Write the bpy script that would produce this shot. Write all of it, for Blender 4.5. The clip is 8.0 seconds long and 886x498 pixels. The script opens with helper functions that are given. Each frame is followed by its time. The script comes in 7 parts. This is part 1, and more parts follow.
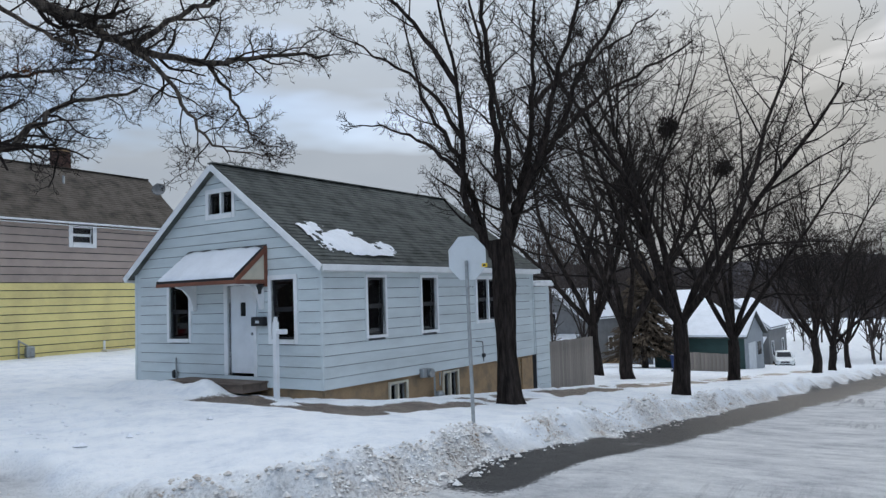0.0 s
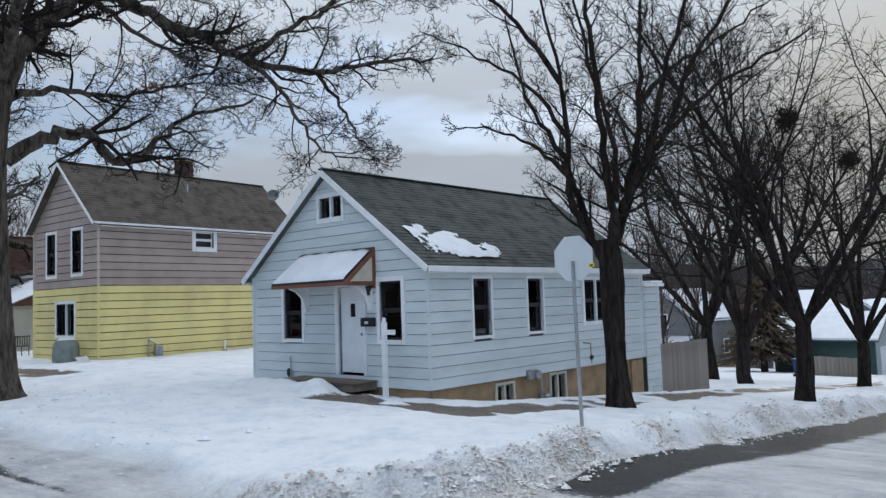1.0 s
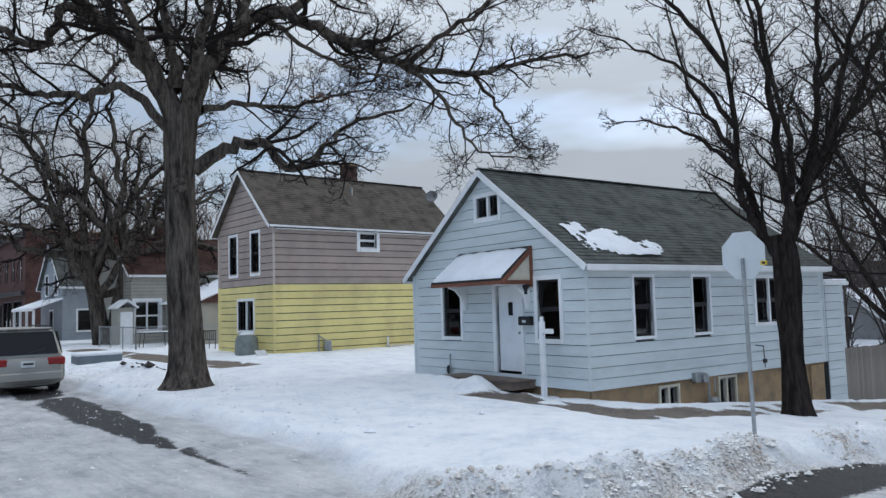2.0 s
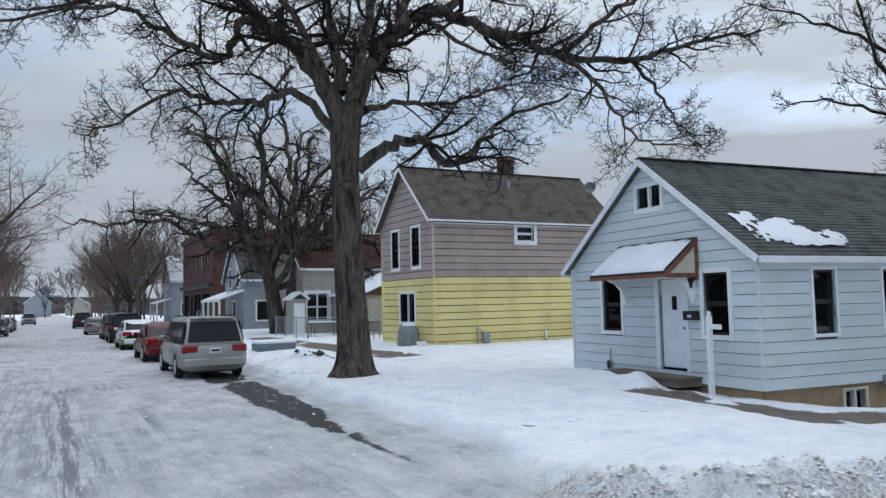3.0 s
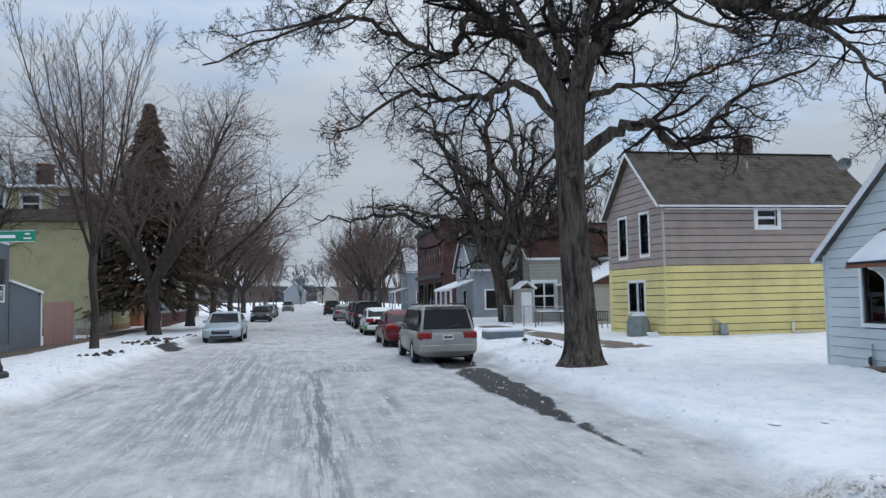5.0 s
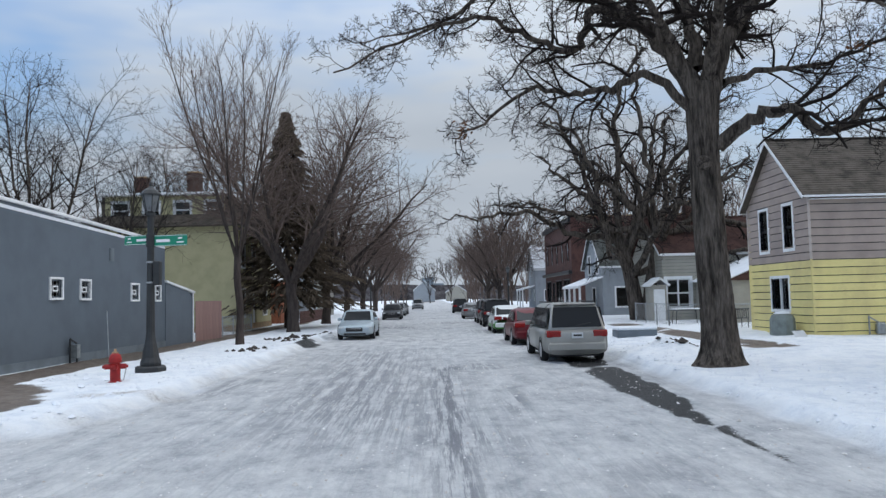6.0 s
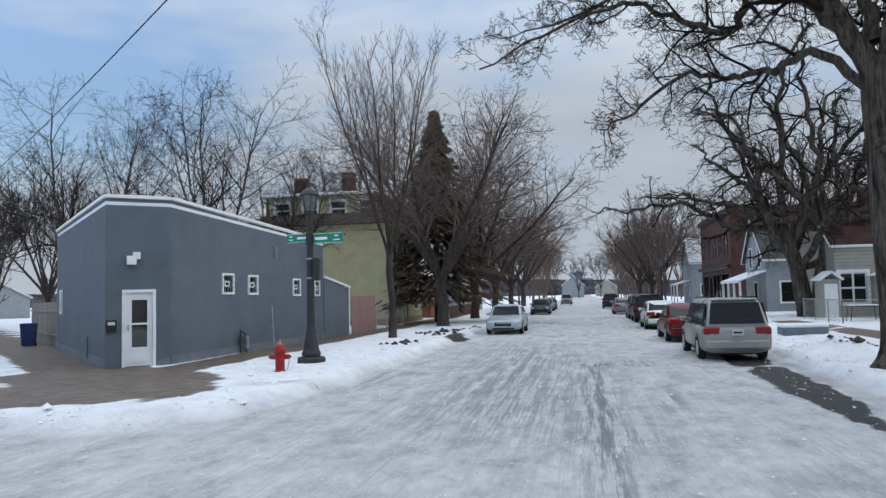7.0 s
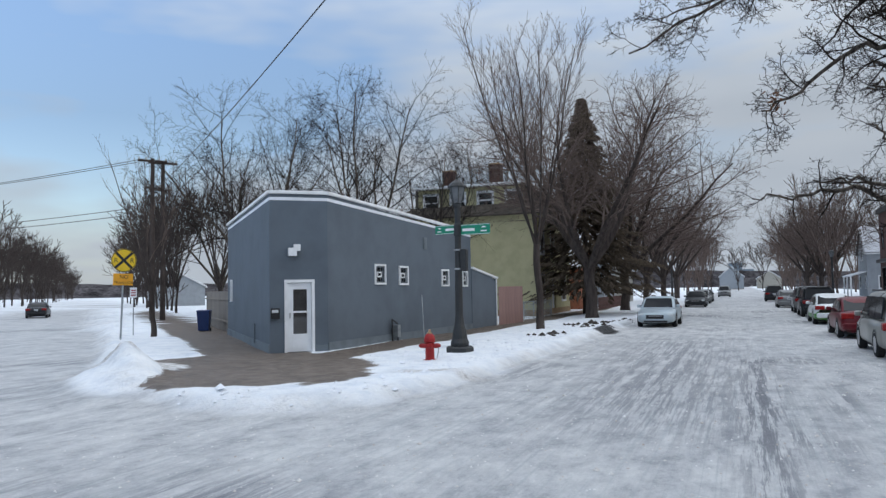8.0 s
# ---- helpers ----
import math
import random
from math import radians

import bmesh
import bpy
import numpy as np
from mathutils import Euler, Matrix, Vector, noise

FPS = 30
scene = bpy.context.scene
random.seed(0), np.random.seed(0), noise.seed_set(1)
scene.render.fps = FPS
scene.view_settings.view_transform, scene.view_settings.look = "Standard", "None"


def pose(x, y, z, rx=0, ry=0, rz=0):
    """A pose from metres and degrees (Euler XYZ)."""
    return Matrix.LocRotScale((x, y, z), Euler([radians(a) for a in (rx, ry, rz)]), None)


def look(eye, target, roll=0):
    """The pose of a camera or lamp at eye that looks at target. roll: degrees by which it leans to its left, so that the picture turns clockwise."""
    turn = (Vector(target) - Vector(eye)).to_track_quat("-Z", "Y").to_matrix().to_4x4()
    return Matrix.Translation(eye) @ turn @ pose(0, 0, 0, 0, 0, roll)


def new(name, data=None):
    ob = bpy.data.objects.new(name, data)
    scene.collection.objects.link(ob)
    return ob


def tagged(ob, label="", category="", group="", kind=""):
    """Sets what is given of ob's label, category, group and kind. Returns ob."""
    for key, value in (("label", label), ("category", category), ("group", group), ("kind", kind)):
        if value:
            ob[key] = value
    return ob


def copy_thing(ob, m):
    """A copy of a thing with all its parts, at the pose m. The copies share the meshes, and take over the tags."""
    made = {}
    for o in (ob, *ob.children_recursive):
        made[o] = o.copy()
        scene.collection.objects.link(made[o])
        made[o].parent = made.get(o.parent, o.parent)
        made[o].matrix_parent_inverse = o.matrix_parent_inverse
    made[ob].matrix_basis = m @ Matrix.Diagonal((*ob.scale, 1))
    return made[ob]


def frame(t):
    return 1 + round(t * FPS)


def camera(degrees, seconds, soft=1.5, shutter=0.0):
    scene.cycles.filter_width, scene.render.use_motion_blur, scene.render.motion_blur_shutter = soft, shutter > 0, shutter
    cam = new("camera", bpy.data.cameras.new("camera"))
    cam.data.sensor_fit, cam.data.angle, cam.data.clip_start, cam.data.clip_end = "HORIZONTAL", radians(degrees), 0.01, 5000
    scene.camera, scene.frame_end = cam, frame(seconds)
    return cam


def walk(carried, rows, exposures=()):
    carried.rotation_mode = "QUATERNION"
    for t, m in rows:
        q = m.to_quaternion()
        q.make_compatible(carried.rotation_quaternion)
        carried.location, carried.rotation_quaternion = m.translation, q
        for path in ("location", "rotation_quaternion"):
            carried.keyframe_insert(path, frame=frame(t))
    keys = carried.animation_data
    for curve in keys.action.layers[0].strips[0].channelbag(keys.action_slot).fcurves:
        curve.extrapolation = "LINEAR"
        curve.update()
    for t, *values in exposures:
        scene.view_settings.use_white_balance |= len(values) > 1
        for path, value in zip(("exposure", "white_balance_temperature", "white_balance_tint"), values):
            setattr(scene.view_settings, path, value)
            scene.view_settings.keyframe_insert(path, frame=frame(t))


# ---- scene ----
EYE = 2.0
cam = camera(61.2, 8.0, soft=1.4)
# seconds, yaw (left of +y), pitch, lean: a pan on the spot in the middle of the crossing
TURNS = [
    (0.0, -59.86, 3.68, -1.88), (0.5, -56.51, 3.81, -1.98), (1.0, -51.82, 4.03, -1.96), (1.5, -46.12, 4.22, -1.88),
    (2.0, -39.83, 4.31, -1.66), (2.2, -37.26, 4.32, -1.60), (3.3, -24.79, 3.98, -1.16), (3.5, -22.98, 3.93, -1.10),
    (4.0, -18.76, 3.79, -1.03), (4.5, -14.80, 3.66, -1.02), (4.7, -13.16, 3.64, -1.06), (5.8, -2.99, 3.66, -1.36),
    (6.0, -0.88, 3.68, -1.40), (6.5, 4.70, 3.68, -1.43), (7.0, 10.40, 3.56, -1.33), (7.5, 16.08, 3.37, -1.22),
    (8.0, 21.64, 3.09, -1.00),
]


def aim(yaw, pitch, lean):
    a, b = radians(yaw), radians(pitch)
    return look((0, 0, EYE), (-math.sin(a) * math.cos(b), math.cos(a) * math.cos(b), EYE + math.sin(b)), lean)


walk(cam, [(t, aim(y, p, r)) for t, y, p, r in TURNS], [(0.0, -0.28), (2.0, -0.18), (4.0, -0.14), (6.0, -0.09), (8.0, -0.16)])

# ---------------------------------------------------------------- sky and sun
SUN_AZ, SUN_EL = radians(84), radians(9)
world = bpy.data.worlds.new("winter_sky")
scene.world = world
world.use_nodes = True
wn, wl = world.node_tree.nodes, world.node_tree.links
wn.clear()


def wnode(kind, **values):
    n = wn.new(kind)
    for k, v in values.items():
        n.inputs[k].default_value = v
    return n


w_out, w_bg = wn.new("ShaderNodeOutputWorld"), wn.new("ShaderNodeBackground")
w_sky = wn.new("ShaderNodeTexSky")
w_sky.sky_type, w_sky.sun_disc, w_sky.sun_elevation, w_sky.sun_rotation = "NISHITA", False, radians(32), SUN_AZ
w_tc = wn.new("ShaderNodeTexCoord")
w_map = wn.new("ShaderNodeMapping")
w_map.inputs["Scale"].default_value = (1.6, 1.6, 5.5)
w_map.inputs["Location"].default_value = (0.35, 0.2, 0.1)
w_noise = wnode("ShaderNodeTexNoise", Scale=1.3, Detail=4.0, Roughness=0.55)
w_ramp = wn.new("ShaderNodeValToRGB")
w_ramp.color_ramp.elements[0].position, w_ramp.color_ramp.elements[1].position = 0.34, 0.56
w_noise2 = wnode("ShaderNodeTexNoise", Scale=2.2, Detail=4.0, Roughness=0.5)
w_cloud = wn.new("ShaderNodeValToRGB")
w_cloud.color_ramp.elements[0].position, w_cloud.color_ramp.elements[0].color = 0.3, (0.60, 0.68, 0.785, 1)
w_cloud.color_ramp.elements[1].position, w_cloud.color_ramp.elements[1].color = 0.72, (0.705, 0.78, 0.875, 1)
w_gain = wn.new("ShaderNodeMixRGB")
w_gain.blend_type = "MULTIPLY"
w_gain.inputs[0].default_value, w_gain.inputs[2].default_value = 1.0, (0.20, 0.205, 0.215, 1)
w_mix = wn.new("ShaderNodeMixRGB")
wl.new(w_tc.outputs["Generated"], w_map.inputs["Vector"])
wl.new(w_map.outputs[0], w_noise.inputs["Vector"])
wl.new(w_map.outputs[0], w_noise2.inputs["Vector"])
# the cloud cover is closed towards the east and breaks up towards the north-west
w_east, w_cover, w_sum = wn.new("ShaderNodeVectorMath"), wn.new("ShaderNodeMath"), wn.new("ShaderNodeMath")
w_east.operation = "DOT_PRODUCT"
w_east.inputs[1].default_value = (math.sin(radians(75)), math.cos(radians(75)), 0)
w_cover.operation, w_cover.inputs[1].default_value, w_cover.inputs[2].default_value = "MULTIPLY_ADD", 0.20, -0.06
w_sum.operation = "ADD"
wl.new(w_tc.outputs["Generated"], w_east.inputs[0])
wl.new(w_east.outputs["Value"], w_cover.inputs[0])
wl.new(w_noise.outputs["Fac"], w_sum.inputs[0])
wl.new(w_cover.outputs[0], w_sum.inputs[1])
# low over the horizon the layers close up
w_up, w_low, w_all = wn.new("ShaderNodeSeparateXYZ"), wn.new("ShaderNodeMapRange"), wn.new("ShaderNodeMath")
w_low.inputs["From Max"].default_value, w_low.inputs["To Min"].default_value, w_low.inputs["To Max"].default_value = 0.2, 0.26, 0.0
w_all.operation = "ADD"
wl.new(w_tc.outputs["Generated"], w_up.inputs[0])
wl.new(w_up.outputs["Z"], w_low.inputs["Value"])
wl.new(w_sum.outputs[0], w_all.inputs[0])
wl.new(w_low.outputs[0], w_all.inputs[1])
wl.new(w_all.outputs[0], w_ramp.inputs[0])
wl.new(w_noise2.outputs["Fac"], w_cloud.inputs[0])
wl.new(w_sky.outputs[0], w_gain.inputs[1])
wl.new(w_gain.outputs[0], w_mix.inputs[1])
wl.new(w_cloud.outputs[0], w_mix.inputs[2])
wl.new(w_ramp.outputs[0], w_mix.inputs[0])
# an overcast dome is about three times as bright overhead as at the horizon
w_sep, w_lift, w_dome = wn.new("ShaderNodeSeparateXYZ"), wn.new("ShaderNodeMapRange"), wn.new("ShaderNodeMixRGB")
w_lift.inputs["From Min"].default_value, w_lift.inputs["From Max"].default_value = 0.22, 0.95
w_lift.inputs["To Min"].default_value, w_lift.inputs["To Max"].default_value = 0.76, 2.5
w_dome.blend_type = "MULTIPLY"
w_dome.inputs[0].default_value = 1.0
wl.new(w_tc.outputs["Generated"], w_sep.inputs[0])
wl.new(w_sep.outputs["Z"], w_lift.inputs["Value"])
# the low sun glows through the cloud at its place, and the cloud overhead is plain white
w_sunward, w_glow, w_warm = wn.new("ShaderNodeVectorMath"), wn.new("ShaderNodeMapRange"), wn.new("ShaderNodeMixRGB")
w_sunward.operation = "DOT_PRODUCT"
w_sunward.inputs[1].default_value = (math.sin(SUN_AZ) * math.cos(SUN_EL), math.cos(SUN_AZ) * math.cos(SUN_EL), math.sin(SUN_EL))
w_glow.interpolation_type = "SMOOTHSTEP"
w_glow.inputs["From Min"].default_value, w_glow.inputs["From Max"].default_value, w_glow.inputs["To Max"].default_value = 0.955, 1.0, 0.5
w_warm.inputs[2].default_value = (0.84, 0.76, 0.62, 1)
w_high, w_white = wn.new("ShaderNodeMapRange"), wn.new("ShaderNodeMixRGB")
w_high.inputs["From Min"].default_value, w_high.inputs["From Max"].default_value = 0.45, 0.7
w_white.inputs[2].default_value = (0.635, 0.695, 0.775, 1)
wl.new(w_tc.outputs["Generated"], w_sunward.inputs[0])
wl.new(w_sunward.outputs["Value"], w_glow.inputs["Value"])
wl.new(w_glow.outputs[0], w_warm.inputs[0])
wl.new(w_mix.outputs[0], w_warm.inputs[1])
wl.new(w_sep.outputs["Z"], w_high.inputs["Value"])
wl.new(w_high.outputs[0], w_white.inputs[0])
wl.new(w_warm.outputs[0], w_white.inputs[1])
wl.new(w_white.outputs[0], w_dome.inputs[1])
wl.new(w_lift.outputs[0], w_dome.inputs[2])
wl.new(w_dome.outputs[0], w_bg.inputs["Color"])
w_bg.inputs["Strength"].default_value = 1.0
wl.new(w_bg.outputs[0], w_out.inputs[0])

sun = new("sun", bpy.data.lights.new("sun", "SUN"))
sun.data.energy, sun.data.angle, sun.data.color = 0.5, radians(18), (1.0, 0.93, 0.84)
sun.matrix_world = look((60 * math.sin(SUN_AZ), 60 * math.cos(SUN_AZ), 60 * math.tan(radians(16))), (0, 0, 0))


# ---------------------------------------------------------------- materials
def mat(name, color, rough=0.7, var=0.15, scale=3.0, fine=60.0, bump=0.15, metal=0.0, spec=0.4, stretch=(1, 1, 1), tint=None, pieces=0.0, grain=0.5, relief=0.01):
    """A surface with blotches, grain and relief. tint: the colour of its stains; pieces: how much separate pieces differ."""
    m = bpy.data.materials.new(name)
    m.use_nodes = True
    n, l = m.node_tree.nodes, m.node_tree.links
    b = n["Principled BSDF"]
    tc, mp = n.new("ShaderNodeTexCoord"), n.new("ShaderNodeMapping")
    mp.inputs["Scale"].default_value = stretch
    l.new(tc.outputs["Object"], mp.inputs["Vector"])
    n1, n2 = n.new("ShaderNodeTexNoise"), n.new("ShaderNodeTexNoise")
    n1.inputs["Scale"].default_value, n1.inputs["Detail"].default_value, n1.inputs["Roughness"].default_value = scale, 6, 0.62
    n2.inputs["Scale"].default_value, n2.inputs["Detail"].default_value = fine, 3
    for q in (n1, n2):
        l.new(mp.outputs[0], q.inputs["Vector"])
    r = n.new("ShaderNodeValToRGB")
    c = Vector(color)
    dark = Vector(tint) if tint else c * (1 - var * 1.6)
    r.color_ramp.elements[0].position, r.color_ramp.elements[0].color = 0.32, (*dark, 1)
    r.color_ramp.elements[1].position, r.color_ramp.elements[1].color = 0.56, (*c, 1)
    e = r.color_ramp.elements.new(0.8)
    e.color = (*[min(1.0, v * (1 + var * 0.5)) for v in c], 1)
    l.new(n1.outputs["Fac"], r.inputs[0])
    mx = n.new("ShaderNodeMixRGB")
    mx.blend_type = "MULTIPLY"
    mx.inputs[0].default_value = 1.0
    g = n.new("ShaderNodeMapRange")
    g.inputs["From Min"].default_value, g.inputs["From Max"].default_value = 0.3, 0.7
    g.inputs["To Min"].default_value, g.inputs["To Max"].default_value = 1 - var * grain, 1 + var * grain * 0.6
    l.new(n2.outputs["Fac"], g.inputs["Value"])
    l.new(r.outputs[0], mx.inputs[1])
    l.new(g.outputs[0], mx.inputs[2])
    last = mx.outputs[0]
    if pieces:
        oi, pr, pm = n.new("ShaderNodeObjectInfo"), n.new("ShaderNodeMapRange"), n.new("ShaderNodeMixRGB")
        pr.inputs["To Min"].default_value, pr.inputs["To Max"].default_value = 1 - pieces, 1 + pieces * 0.5
        pm.blend_type = "MULTIPLY"
        pm.inputs[0].default_value = 1.0
        l.new(oi.outputs["Random"], pr.inputs["Value"])
        l.new(last, pm.inputs[1])
        l.new(pr.outputs[0], pm.inputs[2])
        last = pm.outputs[0]
    l.new(last, b.inputs["Base Color"])
    rr = n.new("ShaderNodeMapRange")
    rr.inputs["To Min"].default_value, rr.inputs["To Max"].default_value = max(0.02, rough - 0.12), min(1.0, rough + 0.12)
    l.new(n1.outputs["Fac"], rr.inputs["Value"])
    l.new(rr.outputs[0], b.inputs["Roughness"])
    b.inputs["Metallic"].default_value = metal
    b.inputs["Specular IOR Level"].default_value = spec
    if bump:
        bp = n.new("ShaderNodeBump")
        bp.inputs["Strength"].default_value, bp.inputs["Distance"].default_value = bump, relief
        l.new(n2.outputs["Fac"], bp.inputs["Height"])
        l.new(bp.outputs[0], b.inputs["Normal"])
    return m


def glass_mat(name, color=(0.02, 0.022, 0.025), rough=0.05):
    m = bpy.data.materials.new(name)
    m.use_nodes = True
    b = m.node_tree.nodes["Principled BSDF"]
    b.inputs["Base Color"].default_value = (*color, 1)
    b.inputs["Roughness"].default_value = rough
    b.inputs["Specular IOR Level"].default_value = 0.12
    return m


M = {
    "snow": mat("clean_snow", (0.80, 0.82, 0.86), 0.75, 0.06, 1.5, 25, 0.4),
    "bark": mat("dark_bark", (0.118, 0.099, 0.084), 0.95, 0.45, 7, 24, 1.0, stretch=(1, 1, 0.16), spec=0.1, tint=(0.016, 0.013, 0.011), grain=1.0, relief=0.06),
    # backlit copy of the bark: the shaded near side is put into its colour
    "bark_backlit": mat("backlit_bark", (0.034, 0.027, 0.024), 0.95, 0.45, 7, 24, 1.0, stretch=(1, 1, 0.16), spec=0.08, tint=(0.010, 0.008, 0.007), grain=1.0, relief=0.05),
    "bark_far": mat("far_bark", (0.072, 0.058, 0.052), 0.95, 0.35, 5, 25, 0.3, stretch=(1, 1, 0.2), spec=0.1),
    # twig colour is lowered to their dark tone against the bright sky
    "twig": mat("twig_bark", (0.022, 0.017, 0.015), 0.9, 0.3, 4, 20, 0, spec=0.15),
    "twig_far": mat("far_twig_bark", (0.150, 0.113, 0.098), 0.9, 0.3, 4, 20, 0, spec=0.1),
    "blue": mat("pale_blue_siding", (0.61, 0.665, 0.675), 0.5, 0.08, 1.2, 40, 0.08, stretch=(0.6, 0.6, 2.5), pieces=0.05),
    "white": mat("white_paint", (0.80, 0.81, 0.82), 0.45, 0.07, 3, 60, 0.08),
    "door_white": mat("white_door_paint", (0.78, 0.80, 0.82), 0.35, 0.05, 3, 60, 0.05),
    "black": mat("black_paint", (0.015, 0.015, 0.017), 0.4, 0.3, 5, 60, 0.05),
    "shingle": mat("asphalt_shingle", (0.105, 0.112, 0.105), 0.95, 0.35, 2.2, 90, 0.5, spec=0.2),
    "shingle_brown": mat("brown_asphalt_shingle", (0.115, 0.098, 0.082), 0.95, 0.35, 2.0, 90, 0.5, spec=0.2),
    "shingle_red": mat("dark_red_shingle", (0.085, 0.045, 0.038), 0.95, 0.3, 2.0, 90, 0.4, spec=0.2),
    "concrete": mat("tan_basement_block", (0.36, 0.24, 0.135), 0.9, 0.3, 2.0, 50, 0.4, tint=(0.20, 0.15, 0.10)),
    "yellow": mat("yellow_siding", (0.77, 0.655, 0.275), 0.55, 0.12, 0.9, 40, 0.08, stretch=(0.8, 0.8, 0.5), tint=(0.60, 0.50, 0.23), pieces=0.05),
    "taupe": mat("taupe_siding", (0.39, 0.315, 0.275), 0.6, 0.12, 1.0, 40, 0.08, tint=(0.31, 0.25, 0.225), pieces=0.05),
    "glass": glass_mat("dark_window_glass"),
    "blind": mat("white_blind", (0.62, 0.64, 0.66), 0.8, 0.1, 2, 40, 0.1),
    "red_wood": mat("red_brown_wood", (0.20, 0.075, 0.045), 0.65, 0.25, 4, 50, 0.2, stretch=(1, 0.3, 1)),
    "cream": mat("cream_panel", (0.60, 0.55, 0.44), 0.7, 0.1, 3, 40, 0.1),
    "deck": mat("weathered_deck_wood", (0.17, 0.13, 0.105), 0.85, 0.3, 3, 50, 0.3, stretch=(1, 0.2, 1)),
    "grey_wall": mat("slate_grey_stucco", (0.125, 0.15, 0.178), 0.85, 0.10, 0.8, 120, 0.35, spec=0.25),
    "grey_base": mat("grey_painted_base", (0.17, 0.20, 0.225), 0.8, 0.15, 1.5, 80, 0.3, spec=0.25),
    "iron": mat("black_cast_iron", (0.022, 0.024, 0.026), 0.5, 0.3, 6, 80, 0.2, spec=0.5),
    "steel": mat("galvanised_steel", (0.36, 0.38, 0.39), 0.45, 0.2, 8, 80, 0.1, metal=0.7),
    "sign_back": mat("bare_aluminium_sign", (0.62, 0.65, 0.67), 0.5, 0.06, 2, 40, 0.04, metal=0.25),
    "green_sign": mat("green_sign_sheet", (0.005, 0.22, 0.13), 0.4, 0.08, 3, 40, 0.0),
    "yellow_sign": mat("yellow_sign_sheet", (0.75, 0.50, 0.02), 0.45, 0.08, 3, 40, 0.0),
    "orange_sign": mat("amber_sign_sheet", (0.78, 0.36, 0.02), 0.45, 0.08, 3, 40, 0.0),
    "hydrant": mat("red_hydrant_paint", (0.33, 0.012, 0.012), 0.45, 0.25, 8, 60, 0.15),
    "hydrant_cap": mat("worn_tan_cap_paint", (0.45, 0.28, 0.16), 0.5, 0.3, 10, 60, 0.2),
    "fence_wood": mat("weathered_grey_fence_wood", (0.26, 0.225, 0.195), 0.85, 0.25, 2, 50, 0.3, stretch=(3, 3, 0.3), pieces=0.18),
    "fence_pink": mat("faded_rose_fence", (0.30, 0.185, 0.165), 0.8, 0.15, 2, 50, 0.2, stretch=(3, 3, 0.3), pieces=0.08),
    "brick": mat("dark_red_brick", (0.105, 0.05, 0.042), 0.9, 0.3, 3, 30, 0.4),
    "chimney_brick": mat("chimney_brick", (0.095, 0.052, 0.042), 0.9, 0.35, 5, 30, 0.4, pieces=0.2),
    "beige": mat("beige_siding", (0.36, 0.342, 0.295), 0.65, 0.1, 1.5, 40, 0.1),
    "greywhite": mat("grey_white_siding", (0.30, 0.325, 0.35), 0.65, 0.1, 1.5, 40, 0.1),
    "olive": mat("pale_olive_stucco", (0.47, 0.43, 0.255), 0.85, 0.1, 1.2, 60, 0.2),
    "green_wall": mat("dark_green_siding", (0.032, 0.068, 0.062), 0.7, 0.15, 1.5, 40, 0.1, stretch=(1, 1, 3)),
    "orange_brick": mat("orange_brick", (0.36, 0.13, 0.07), 0.85, 0.2, 3, 40, 0.3),
    "tyre": mat("tyre_rubber", (0.018, 0.018, 0.019), 0.85, 0.2, 8, 60, 0.2),
    "rim": mat("alloy_rim", (0.45, 0.46, 0.48), 0.35, 0.1, 8, 60, 0, metal=0.8),
    "lamp_red": mat("red_lamp_lens", (0.26, 0.008, 0.008), 0.25, 0.1, 10, 60, 0),
    "lamp_clear": mat("clear_lamp_lens", (0.55, 0.58, 0.60), 0.2, 0.1, 10, 60, 0),
    "plastic": mat("black_plastic_trim", (0.03, 0.03, 0.032), 0.6, 0.2, 8, 60, 0.1),
    "bin_blue": mat("blue_bin_plastic", (0.012, 0.035, 0.13), 0.5, 0.15, 5, 60, 0.1),
    "needle": mat("spruce_needles", (0.105, 0.080, 0.058), 0.9, 0.4, 5, 30, 0.2, spec=0.15),
    "cover": mat("grey_green_cover", (0.22, 0.25, 0.24), 0.8, 0.2, 3, 40, 0.2),
    "dead_leaf": mat("dead_brown_leaf", (0.14, 0.06, 0.025), 0.9, 0.3, 6, 30, 0.1),
    # distance haze is mixed into the wooded hills' colour
    "haze_wood": mat("hazed_distant_wood", (0.10, 0.093, 0.098), 1.0, 0.5, 0.06, 0.5, 0, spec=0.0, grain=1.2),
    "tower": mat("distant_tower_glass", (0.22, 0.28, 0.34), 0.6, 0.1, 0.1, 1, 0),
}
def paint(name, c, rough=0.3):
    return mat(name, c, rough, 0.08, 1.2, 60, 0.0, metal=0.25, spec=0.4, tint=[v * 0.8 + 0.03 for v in c])
M["lantern_glass"] = mat("dark_lantern_glass", (0.15, 0.16, 0.17), 0.3, 0.15, 6, 60, 0.05)
M["iron_grey"] = mat("weathered_grey_paint", (0.16, 0.165, 0.17), 0.6, 0.2, 4, 60, 0.1)
M["taupe_trim"] = mat("pale_taupe_trim", (0.52, 0.45, 0.41), 0.6, 0.1, 2, 40, 0.05)
M["silver"] = paint("champagne_silver_paint", (0.34, 0.33, 0.305))
M["ice_blue"] = paint("ice_blue_paint", (0.42, 0.49, 0.53))
M["car_red"] = paint("dark_red_paint", (0.12, 0.004, 0.010))
M["car_green"] = paint("bright_green_paint", (0.04, 0.25, 0.02))
M["car_white"] = paint("white_car_paint", (0.72, 0.74, 0.74))
M["car_black"] = paint("black_car_paint", (0.016, 0.017, 0.02))
